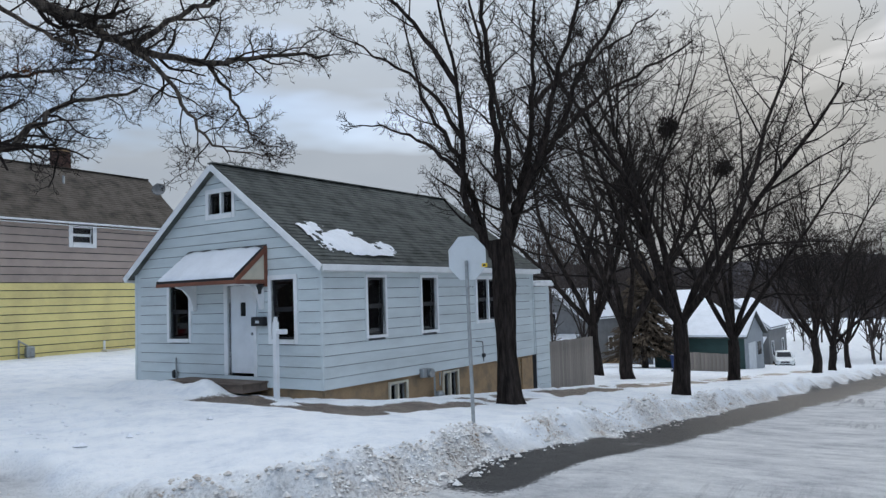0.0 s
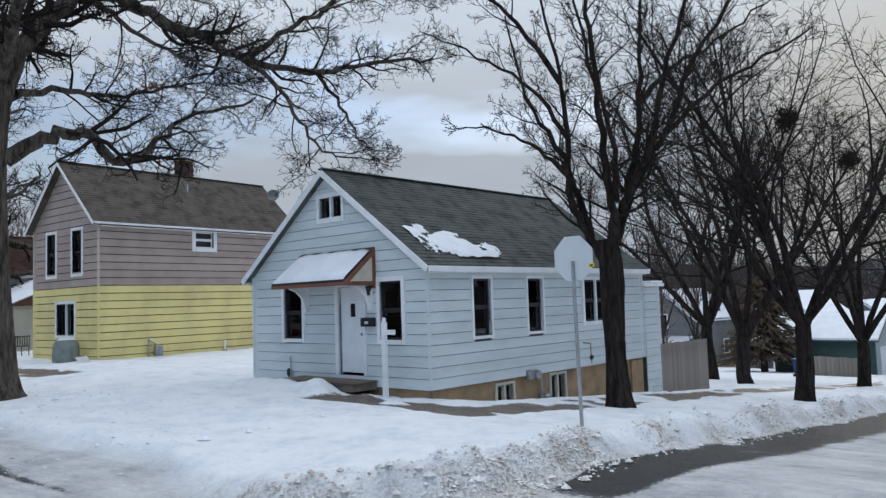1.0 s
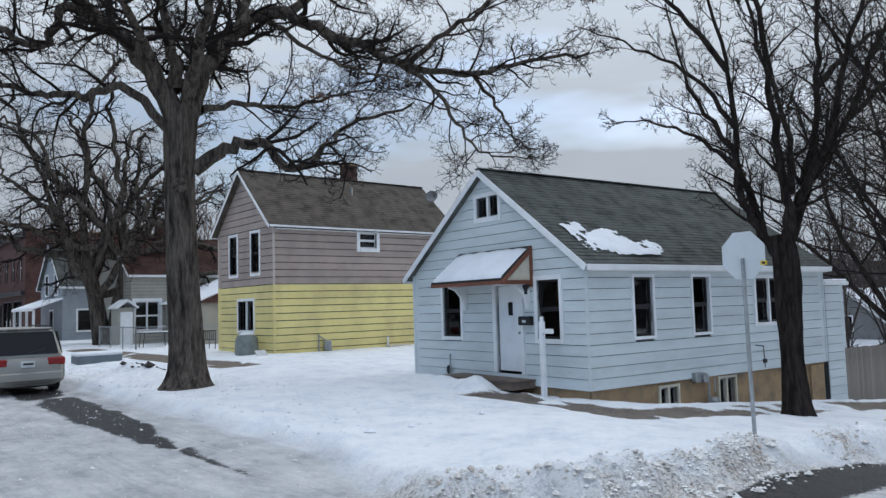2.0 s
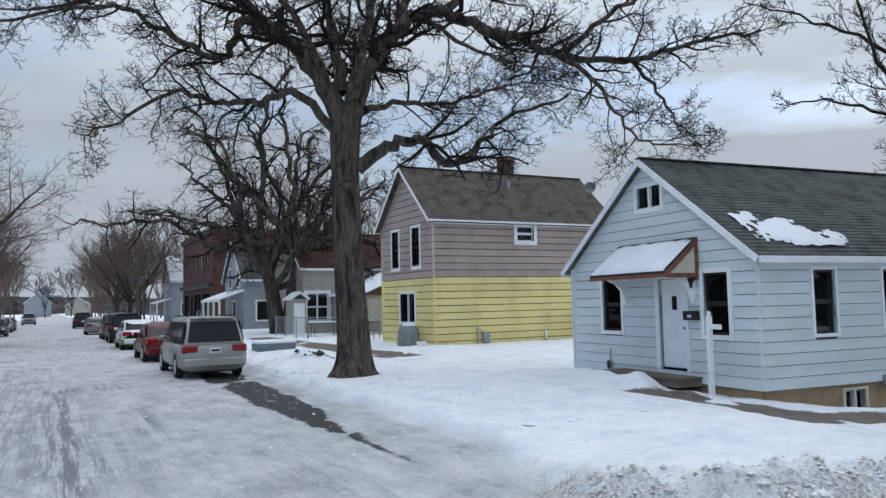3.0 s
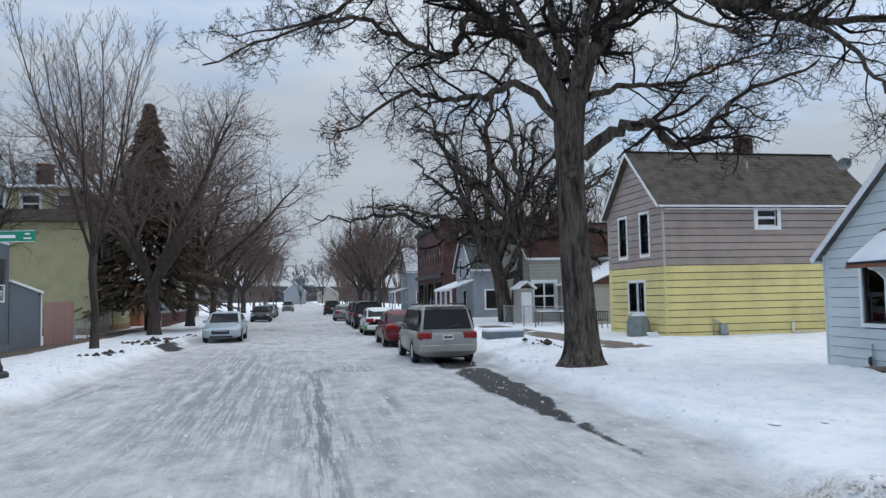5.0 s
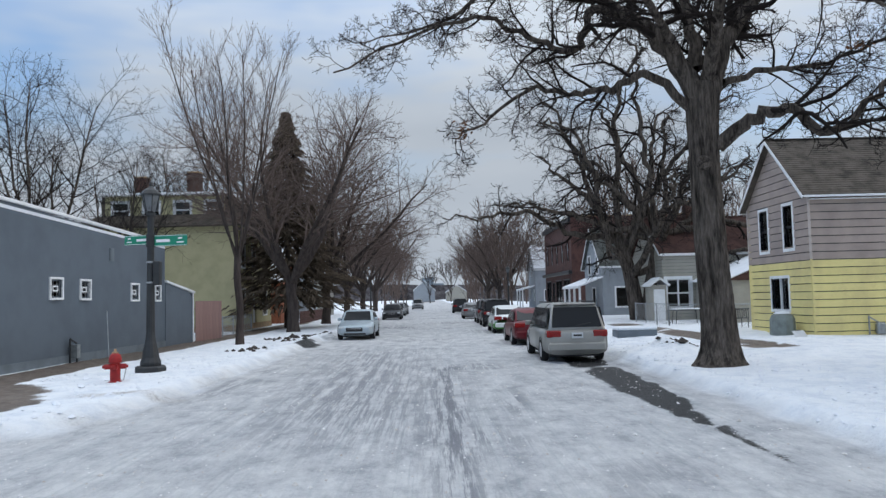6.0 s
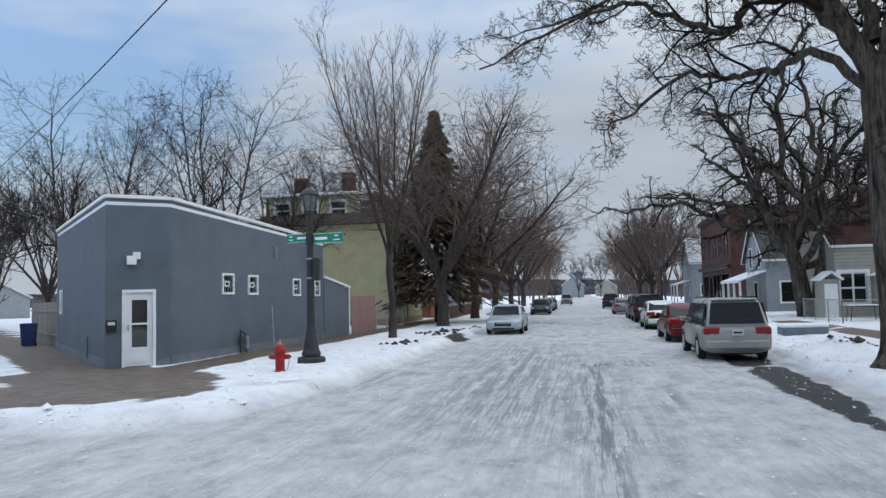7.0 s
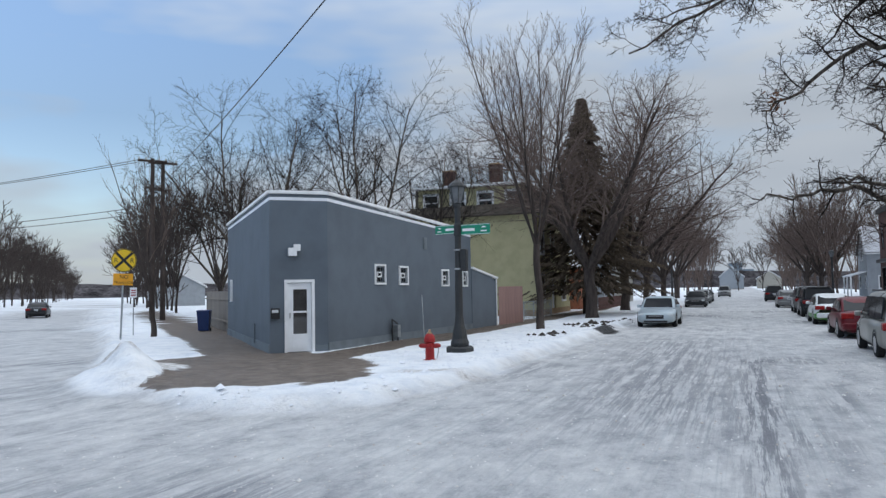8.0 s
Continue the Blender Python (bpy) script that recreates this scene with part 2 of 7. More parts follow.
M["dim_siding"] = mat("dull_grey_siding", (0.20, 0.20, 0.20), 0.75, 0.15, 1.5, 40, 0.1)
M["car_grey"] = paint("grey_car_paint", (0.20, 0.205, 0.21))


# ---------------------------------------------------------------- building blocks
def thing(name, m=None, label="", category="", group="", kind=""):
    ob = new(name)
    ob.empty_display_size = 0.2
    if m is not None:
        ob.matrix_basis = m
    return tagged(ob, label, category, group, kind)


def part(name, bm, material, parent=None, label="", smooth=False):
    me = bpy.data.meshes.new(name)
    if smooth:
        for f in bm.faces:
            f.smooth = True
    bm.to_mesh(me)
    bm.free()
    me.materials.append(material)
    ob = new(name, me)
    ob.parent = parent
    if label:
        ob["label"] = label
    return ob


def add_box(bm, lo, hi, bevel=0.0, m=None):
    r = bmesh.ops.create_cube(bm, size=1.0)
    vs = r["verts"]
    for v in vs:
        v.co = Vector([lo[i] + (v.co[i] + 0.5) * (hi[i] - lo[i]) for i in range(3)])
    if bevel:
        es = list({e for v in vs for e in v.link_edges})
        r = bmesh.ops.bevel(bm, geom=es, offset=bevel, segments=1, affect="EDGES")
        vs = [v for v in r["verts"]]
    if m is not None:
        bmesh.ops.transform(bm, matrix=m, verts=[v for v in vs if v.is_valid])
    return bm


def box(lo, hi, bevel=0.0):
    return add_box(bmesh.new(), lo, hi, bevel)


def add_prism(bm, pts, depth, to):
    """A slab: the outline pts (2D), from depth[0] to depth[1]; to(a, b, d) gives the place."""
    a = [bm.verts.new(to(p[0], p[1], depth[0])) for p in pts]
    b = [bm.verts.new(to(p[0], p[1], depth[1])) for p in pts]
    bm.faces.new(a)
    bm.faces.new(b[::-1])
    k = len(pts)
    for i in range(k):
        bm.faces.new((a[i], b[i], b[(i + 1) % k], a[(i + 1) % k]))
    return bm


def prism(pts, depth, to):
    bm = add_prism(bmesh.new(), pts, depth, to)
    bmesh.ops.recalc_face_normals(bm, faces=bm.faces)
    return bm


def add_lathe(bm, profile, sides=16, centre=(0, 0), caps=True):
    """Turns (radius, z) pairs round the z axis."""
    rings = [[bm.verts.new((centre[0] + r * math.cos(2 * math.pi * k / sides), centre[1] + r * math.sin(2 * math.pi * k / sides), z)) for k in range(sides)] for r, z in profile]
    for a, b in zip(rings, rings[1:]):
        for k in range(sides):
            bm.faces.new((a[k], a[(k + 1) % sides], b[(k + 1) % sides], b[k]))
    if caps:
        bm.faces.new(rings[0][::-1])
        bm.faces.new(rings[-1])
    return bm


def lathe(profile, sides=16, centre=(0, 0)):
    return add_lathe(bmesh.new(), profile, sides, centre)


def add_rod(bm, a, b, r0, r1=None, sides=8):
    a, b = Vector(a), Vector(b)
    r1 = r0 if r1 is None else r1
    q = (b - a).to_track_quat("Z", "Y").to_matrix()
    rings = []
    for p, r in ((a, r0), (b, r1)):
        rings.append([bm.verts.new(p + q @ Vector((r * math.cos(2 * math.pi * k / sides), r * math.sin(2 * math.pi * k / sides), 0))) for k in range(sides)])
    for k in range(sides):
        bm.faces.new((rings[0][k], rings[0][(k + 1) % sides], rings[1][(k + 1) % sides], rings[1][k]))
    bm.faces.new(rings[0][::-1])
    bm.faces.new(rings[1])
    return bm


def rod(a, b, r0, r1=None, sides=8):
    return add_rod(bmesh.new(), a, b, r0, r1, sides)


def smooth01(a, b, x):
    t = min(1.0, max(0.0, (x - a) / (b - a)))
    return t * t * (3 - 2 * t)


# ---------------------------------------------------------------- ground
LEAN = 0.078  # the side street runs a little clockwise of square


def smin(a, b, k):
    h = max(k - abs(a - b), 0.0) / k
    return min(a, b) - h * h * k * 0.25


def road_edge(x, y):
    """Metres outside the kerb (negative on the carriageway)."""
    v = y + LEAN * x
    # the plough has pushed the snow bank out into the street at the corner
    bay = abs(x) - 5.4 + (0.9 * math.exp(-(((v - 6.5) / 2.2) ** 2)) if x > 0 else 0.0)
    east = max(abs(v + 0.6) - 5.4, -(x + 6))
    r, d = 0.694 * x + 0.72 * y, -0.72 * x + 0.694 * y
    west = max(abs(r + 5.4) - 5.3, -(d + 6))
    return smin(smin(bay, east, 1.0 if x > 0 else 3.5), west, 9.0 if x < 0 else 5.0)


def base_z(x, y):
    fall = 0.082 * (smooth01(6, 12, x) * min(max(0.0, x - 8), 95))
    return -fall * max(1 - smooth01(11, 24, y), smooth01(24, 40, x))


def nz(x, y, s, seed=0.0):
    return noise.noise(Vector((x * s, y * s, seed)))


def land(x, y):
    """Height, and how far road, wet asphalt, bare pavement and dirt show."""
    e = road_edge(x, y)
    v = y + LEAN * x
    z = base_z(x, y)
    road = 1 - smooth01(-0.25, 0.35, e + 0.25 * nz(x, y, 0.9, 3))
    near = x * x + y * y < 2500
    rise = 0.17 * smooth01(0.0, 0.35, e)
    wet = pave = dirt = 0.0
    right = x > 0
    if near or e < 6:
        # ploughed ridge beside the kerb
        ridge = math.exp(-(((e - 0.42) / 0.40) ** 2))
        rough = 0.6 + 0.5 * nz(x, y, 0.5, 7) + 0.45 * nz(x, y, 1.7, 2) + 0.34 * nz(x, y, 4.0, 5) + 0.26 * nz(x, y, 8.5, 15)
        corner = 1 - smooth01(6.0, 7.6, y)
        amp = (0.32 * corner * smooth01(4.0, 5.4, x) if x > 4.0 and y < 8 else 0.06) if right else (0.10 if x > -12 else 0.26)
        rise += ridge * amp * max(0.0, rough)
        rise += 0.05 * nz(x, y, 0.35, 9) * smooth01(0.2, 1.5, e) + 0.022 * nz(x, y, 2.2, 1) * smooth01(0.1, 0.8, e) + 0.02 * max(0.0, nz(x, y, 5.5, 4)) * smooth01(0.1, 0.8, e)
        rise += 0.006 * nz(x, y, 3.0, 6) * (e < 0)
        face = math.exp(-(((e - 0.12) / 0.34) ** 2))
        dirt = face * smooth01(-0.35, 0.35, nz(x, y, 0.8, 11) + 0.4 * nz(x, y, 4.0, 12)) * (corner if right else 0.35)
        # trodden hollows in the lawn snow
        tread = smooth01(0.12, 0.42, nz(x, y, 2.6, 31)) * smooth01(-0.1, 0.3, nz(x, y, 0.4, 32))
        rise -= 0.05 * tread * smooth01(0.8, 1.6, e)
    if right and y > 4:
        # lawn that climbs to the houses, and a heap beside the big tree
        rise += 0.16 * smooth01(1.5, 6.0, e) * (1 - smooth01(22, 36, x))
        rise -= 0.22 * smooth01(9.9, 10.8, v) * smooth01(12.4, 13.5, x) * (1 - smooth01(26, 30, x)) * (1 - smooth01(12, 14, y))
        rise += 0.27 * math.exp(-(((x - 11.15 - 0.07 * (y - 12)) / 0.42) ** 2)) * smooth01(10.4, 11.4, y) * (1 - smooth01(14.5, 16, y)) * (1 + nz(x, y, 1.4, 21))
        rise += 0.38 * math.exp(-(((x - 7.0) / 0.9) ** 2 + ((y - 22.3) / 1.5) ** 2)) * (1 + 0.5 * nz(x, y, 2.5, 8))
    # ridge of tracked asphalt along the kerbs
    n = nz(x, y, 0.45, 13) * 0.5 + nz(x, y, 1.6, 14) * 0.35
    if right:
        mid, half = 4.15 + 0.03 * (y - 11), 0.02 + 0.5 * smooth01(9.0, 18, y)
        lane = (1 - smooth01(half - 0.15, half + 0.22, abs(x - mid + 0.3 * n + 0.12 * nz(x, y, 3.1, 18)))) * smooth01(7.6, 9, y) * (1 - smooth01(24, 28, y)) * smooth01(-0.32, 0.0, nz(x, y * 0.6, 1.1, 15) + 0.16)
        wet = max(wet, lane)
        k = -e
        out = smooth01(6.2, 7.5, x) * smooth01(0.0, 0.25, k + 0.25 * n) * (1 - smooth01(0.55 + 0.02 * x, 0.9 + 0.05 * x, k + 0.6 * n)) * (v > 0)
        wet = max(wet, out * (0.55 + 0.45 * smooth01(-0.3, 0.2, n + 0.15)))
        # pavement strips beside the houses
        s1 = smooth01(9.9, 10.3, x + 0.5 * n) * (1 - smooth01(11.3, 11.7, x + 0.5 * n)) * (1 if y > 8.6 else 0) * (1 - smooth01(11.6, 12.6, y + n))
        s2 = smooth01(8.3, 8.7, v + 0.5 * n) * (1 - smooth01(9.6, 9.9, v + 0.4 * n)) * smooth01(9.8, 10.4, x) * (x < 60)
        s3 = smooth01(9.3, 9.8, x) * (1 - smooth01(10.8, 11.3, x)) * smooth01(21.6, 22.6, y + n) * (1 - smooth01(40, 44, y)) * 0.9
        pave = max(s1 * smooth01(-0.35, 0.0, n + 0.16), s2 * smooth01(-0.2, 0.1, n + 0.02), s3 * smooth01(-0.3, 0.1, n + 0.2))
    else:
        r = 0.694 * x + 0.72 * y
        s1 = smooth01(-11.9, -11.6, x) * (1 - smooth01(-10.3, -9.9, x + 0.4 * n)) * smooth01(14, 18, y) * (1 - smooth01(60, 70, y))
        s2 = smooth01(2.6, 3.0, r + 0.4 * n) * (1 - smooth01(5.6, 5.9, r)) * (1 - smooth01(-11.5, -10.5, x)) * smooth01(-70, -55, x) * (1 if y > 8 else 0)
        cx, cy = x + 11.7, y - 15.3
        s3 = 1 - smooth01(2.9, 4.0, math.hypot(cx * 0.95 + cy * 0.15, cy * 0.85) + 1.4 * n)
        pave = max(s1, s2, s3 * (e > 0.1))
        # bare earth and leaves at the corner
        q = math.hypot((x + 14.0) * 0.8, y - 14.4)
        bare = 1 - smooth01(0.7, 1.7, q + 1.0 * n)
        dirt = max(dirt, bare)
        pave *= 1 - 0.95 * bare
        q2 = math.hypot((x + 6.3) * 0.6, (y - 15.6) * 1.6)
        dirt = max(dirt, 0.8 * (1 - smooth01(0.2, 0.9, q2 + 0.9 * n)))
        wet = max(wet, 0.8 * (1 - smooth01(0.3, 1.2, math.hypot((x + 5.6) * 1.5, (y - 33) * 0.35) + n)))
        # heap of cleared snow at the mouth of the avenue
        u, w = -0.72 * (x + 13.2) + 0.694 * (y - 13.2), 0.694 * (x + 13.2) + 0.72 * (y - 13.2)
        heap = math.exp(-((u / 2.4) ** 2) - (w / 0.8) ** 2)
        pave *= 1 - smooth01(0.15, 0.4, heap)
        road *= 1 - smooth01(0.1, 0.35, heap)
        rise += 0.5 * heap * (1 + 0.5 * nz(x, y, 1.3, 41) + 0.3 * nz(x, y, 3.5, 42))
    if pave > 0:
        rise = rise * (1 - 0.5 * pave) + 0.15 * 0.5 * pave
    # ice polished by wheels: up the middle of the street, and fanning into the crossing
    ice = 0.0
    if road > 0.5 and y < 60:
        fan = math.exp(-(((x + 1.6 + 0.05 * (y - 16)) / (1.5 + 0.02 * y)) ** 2)) * smooth01(8, 13, y) * (1 - smooth01(24, 34, y))
        line = math.exp(-(((x - 0.25 - 0.05 * nz(0, y, 0.5, 2)) / 0.30) ** 2)) * smooth01(5, 7, y) * (1 - smooth01(19, 22.5, y))
        blot = math.exp(-(((x - 0.6) / 0.75) ** 2 + ((y - 21.2) / 0.5) ** 2)) + math.exp(-(((x - 1.5 - 0.1 * (y - 14)) / 0.22) ** 2 + ((y - 14.5) / 1.6) ** 2))
        ice = min(1.0, 0.75 * fan + 0.9 * line + 0.9 * blot)
    return z + rise, road, wet, pave, dirt, ice


def snow_z(x, y):
    return land(x, y)[0]


def steps(breaks):
    """Line positions with a given spacing per stretch."""
    out = [breaks[0][0]]
    for (a, s), (b, _) in zip(breaks, breaks[1:]):
        k = max(1, round((b - a) / s))
        out += [a + (b - a) * i / k for i in range(1, k + 1)]
    return out


def ground_material():
    m = bpy.data.materials.new("snowy_ground")
    m.use_nodes = True
    n, l = m.node_tree.nodes, m.node_tree.links
    b = n["Principled BSDF"]
    tc = n.new("ShaderNodeTexCoord")

    def tex(scale, stretch=(1, 1, 1), detail=6, rough=0.6):
        mp, t = n.new("ShaderNodeMapping"), n.new("ShaderNodeTexNoise")
        mp.inputs["Scale"].default_value = stretch
        t.inputs["Scale"].default_value, t.inputs["Detail"].default_value, t.inputs["Roughness"].default_value = scale, detail, rough
        l.new(tc.outputs["Object"], mp.inputs[0])
        l.new(mp.outputs[0], t.inputs["Vector"])
        return t.outputs["Fac"]

    def ramp(src, *stops):
        r = n.new("ShaderNodeValToRGB")
        es = r.color_ramp.elements
        while len(es) < len(stops):
            es.new(0.5)
        for e, (p, c) in zip(es, stops):
            e.position, e.color = p, (*c, 1) if len(c) == 3 else c
        l.new(src, r.inputs[0])
        return r.outputs[0]

    def mix(fac, a, c):
        x = n.new("ShaderNodeMixRGB")
        for i, s in ((0, fac), (1, a), (2, c)):
            if isinstance(s, bpy.types.NodeSocket):
                l.new(s, x.inputs[i])
            else:
                x.inputs[i].default_value = s
        return x.outputs[0]

    def maths(op, a, c):
        x = n.new("ShaderNodeMath")
        x.operation = op
        for i, s in enumerate((a, c)):
            if isinstance(s, bpy.types.NodeSocket):
                l.new(s, x.inputs[i])
            else:
                x.inputs[i].default_value = s
        return x.outputs[0]

    def attr(name):
        a = n.new("ShaderNodeAttribute")
        a.attribute_name = name
        return a.outputs["Fac"]

    fine, mid = tex(22, detail=8), tex(3.5)
    white = ramp(tex(1.3, detail=10, rough=0.75), (0.34, (0.66, 0.70, 0.76)), (0.5, (0.81, 0.835, 0.865)), (0.62, (0.87, 0.885, 0.90)))
    patches = ramp(tex(0.6), (0.42, (0.15, 0.15, 0.15)), (0.62, (1, 1, 1)))
    crumb = ramp(tex(26, detail=5, rough=0.7), (0.63, (0, 0, 0)), (0.69, (1, 1, 1)))
    white = mix(maths("MULTIPLY", crumb, maths("MULTIPLY", patches, 0.6)), white, (0.36, 0.35, 0.36, 1))
    # bluish shade of small dimples, put into the snow colour
    dimple_shade = ramp(tex(5.5, detail=5, rough=0.6), (0.34, (1, 1, 1)), (0.42, (0, 0, 0)))
    white = mix(maths("MULTIPLY", dimple_shade, maths("MULTIPLY", patches, 0.45)), white, (0.56, 0.60, 0.67, 1))
    # packed snow and ice, with wheel tracks drawn out along the street
    packed = ramp(tex(1.6, (1, 0.5, 1), 12, 0.8), (0.38, (0.33, 0.335, 0.35)), (0.47, (0.47, 0.472, 0.48)), (0.60, (0.62, 0.617, 0.61)))
    tracks = ramp(tex(1.0, (5.0, 0.22, 1), 12, 0.8), (0.475, (0, 0, 0)), (0.525, (1, 1, 1)))
    across = ramp(tex(1.0, (0.22, 4.0, 1), 12, 0.8), (0.50, (0, 0, 0)), (0.56, (1, 1, 1)))
    sep = n.new("ShaderNodeSeparateXYZ")
    l.new(tc.outputs["Object"], sep.inputs[0])
    side = n.new("ShaderNodeMapRange")
    side.inputs["From Min"].default_value, side.inputs["From Max"].default_value = 4.5, 9.0
    l.new(sep.outputs["X"], side.inputs["Value"])
    tracks = mix(side.outputs[0], tracks, across)
    lines = ramp(tex(1.0, (14.0, 0.12, 1), 8, 0.7), (0.53, (0, 0, 0)), (0.58, (1, 1, 1)))
    places = maths("MAXIMUM", ramp(tex(0.22, (1, 0.6, 1), 4), (0.53, (0, 0, 0)), (0.66, (1, 1, 1))), attr("ice"))
    icy = maths("MULTIPLY", tracks, places)
    packed = mix(maths("MULTIPLY", lines, maths("MULTIPLY", maths("SUBTRACT", 1.0, side.outputs[0]), 0.25)), packed, (0.30, 0.345, 0.36, 1))
    packed = mix(icy, packed, (0.17, 0.175, 0.195, 1))
    speck = ramp(tex(12, (1, 0.6, 1), 10, 0.78), (0.60, (0, 0, 0)), (0.66, (1, 1, 1)))
    packed = mix(maths("MULTIPLY", speck, 0.5), packed, (0.30, 0.275, 0.255, 1))
    col = mix(attr("road"), white, packed)
    brown = ramp(fine, (0.36, (0.12, 0.088, 0.062)), (0.56, (0.60, 0.565, 0.53)))
    spread = maths("MULTIPLY", attr("dirt"), ramp(mid, (0.35, (0.25, 0.25, 0.25)), (0.6, (1, 1, 1))))
    col = mix(spread, col, brown)
    edge = maths("ADD", attr("pave"), maths("MULTIPLY", maths("SUBTRACT", fine, 0.5), 0.9))
    pav = ramp(edge, (0.42, (0, 0, 0)), (0.58, (1, 1, 1)))
    flags = ramp(mid, (0.3, (0.085, 0.066, 0.052)), (0.55, (0.16, 0.125, 0.10)), (0.75, (0.23, 0.19, 0.155)))
    col = mix(pav, col, flags)
    edge2 = maths("ADD", attr("wet"), maths("MULTIPLY", maths("SUBTRACT", fine, 0.5), 1.0))
    wet = ramp(edge2, (0.40, (0, 0, 0)), (0.60, (1, 1, 1)))
    tar = ramp(fine, (0.3, (0.008, 0.008, 0.009)), (0.7, (0.028, 0.028, 0.029)))
    col = mix(wet, col, tar)
    l.new(col, b.inputs["Base Color"])
    bare = maths("MAXIMUM", pav, wet)
    rough = n.new("ShaderNodeMapRange")
    rough.inputs["To Min"].default_value, rough.inputs["To Max"].default_value = 0.78, 0.5
    l.new(maths("MAXIMUM", bare, maths("MULTIPLY", icy, 1.1)), rough.inputs["Value"])
    l.new(rough.outputs[0], b.inputs["Roughness"])
    b.inputs["Specular IOR Level"].default_value = 0.35
    h = maths("ADD", maths("MULTIPLY", mid, 1.0), maths("MULTIPLY", fine, 0.6))
    bp = n.new("ShaderNodeBump")
    bp.inputs["Strength"].default_value, bp.inputs["Distance"].default_value = 1.0, 0.07
    l.new(h, bp.inputs["Height"])
    l.new(bp.outputs[0], b.inputs["Normal"])
    return m


def build_ground():
    xs = steps([(-900, 80), (-260, 16), (-80, 3), (-32, 0.5), (-16, 0.18), (5, 0.1), (15, 0.2), (24, 0.5), (48, 2), (110, 12), (260, 80), (900, 0)])
    ys = steps([(-400, 60), (-90, 6), (-18, 1.2), (-4, 0.4), (2.6, 0.085), (7.2, 0.17), (27, 0.35), (48, 0.9), (110, 6), (260, 30), (900, 0)])
    rows = [[land(x, y) for x in xs] for y in ys]
    nx = len(xs)
    verts = [(x, y, rows[j][i][0]) for j, y in enumerate(ys) for i, x in enumerate(xs)]
    groups = {"ground": [], "road": []}
    for j in range(len(ys) - 1):
        for i in range(nx - 1):
            x, y = (xs[i] + xs[i + 1]) / 2, (ys[j] + ys[j + 1]) / 2
            a = j * nx + i
            groups["road" if road_edge(x, y) < 0.05 else "ground"].append((a, a + 1, a + nx + 1, a + nx))
    material = ground_material()
    flat = [row for line in rows for row in line]
    for name, faces in groups.items():
        used = sorted({v for f in faces for v in f})
        at = {v: k for k, v in enumerate(used)}
        me = bpy.data.meshes.new(name)
        me.from_pydata([verts[v] for v in used], [], [[at[v] for v in f] for f in faces])
        for k, key in ((1, "road"), (2, "wet"), (3, "pave"), (4, "dirt"), (5, "ice")):
            a = me.attributes.new(key, "FLOAT", "POINT")
            a.data.foreach_set("value", [flat[v][k] for v in used])
        me.polygons.foreach_set("use_smooth", [True] * len(faces))
        me.materials.append(material)
        label = "trampled white snow cover with dirty ploughed ridges" if name == "ground" else "street of packed snow and ice with dark wheel tracks"
        tagged(new(name, me), label, name, kind="structure")


build_ground()


# ---------------------------------------------------------------- houses
def clear_glass(name, shade=0.8):
    m = bpy.data.materials.new(name)
    m.use_nodes = True
    n, l = m.node_tree.nodes, m.node_tree.links
    n.remove(n["Principled BSDF"])
    mx, tr, gl, fr = n.new("ShaderNodeMixShader"), n.new("ShaderNodeBsdfTransparent"), n.new("ShaderNodeBsdfGlossy"), n.new("ShaderNodeFresnel")
    tr.inputs[0].default_value = (shade, shade, shade * 1.02, 1)
    gl.inputs["Roughness"].default_value = 0.03
    fr.inputs[0].default_value = 1.6
    l.new(fr.outputs[0], mx.inputs[0])
    l.new(tr.outputs[0], mx.inputs[1])
    l.new(gl.outputs[0], mx.inputs[2])
    l.new(mx.outputs[0], n["Material Output"].inputs[0])
    return m


M["pane"] = clear_glass("window_glass", 0.5)
# dark backing that shows in the siding gaps as painted shadow lines
M["shadow_line"] = mat("siding_shadow_backing", (0.08, 0.085, 0.09), 0.9, 0.2, 2, 20, 0)
M["inside"] = mat("dim_interior_plaster", (0.10, 0.09, 0.08), 0.9, 0.1, 1, 20, 0)


def cuts(z0, z1, limits, openings):
    """The stretches of a wall's row that its openings leave: (u at foot, u at foot, u at head, u at head)."""
    a0, a1 = limits(z0)
    b0, b1 = limits(z1)
    gaps = sorted((u0, u1) for u0, u1, o0, o1 in openings if min(z1, o1) - max(z0, o0) > 0.35 * (z1 - z0))
    out, left = [], None
    for u0, u1 in gaps:
        out.append((left, u0))
        left = u1
    out.append((left, None))
    rows = []
    for lo, hi in out:
        f0, f1 = (a0 if lo is None else max(lo, a0)), (a1 if hi is None else min(hi, a1))
        h0, h1 = (b0 if lo is None else max(lo, b0)), (b1 if hi is None else min(hi, b1))
        if f1 - f0 > 0.02:
            rows.append((f0, f1, min(max(h0, f0), f1), max(min(h1, f1), f0)))
    return rows


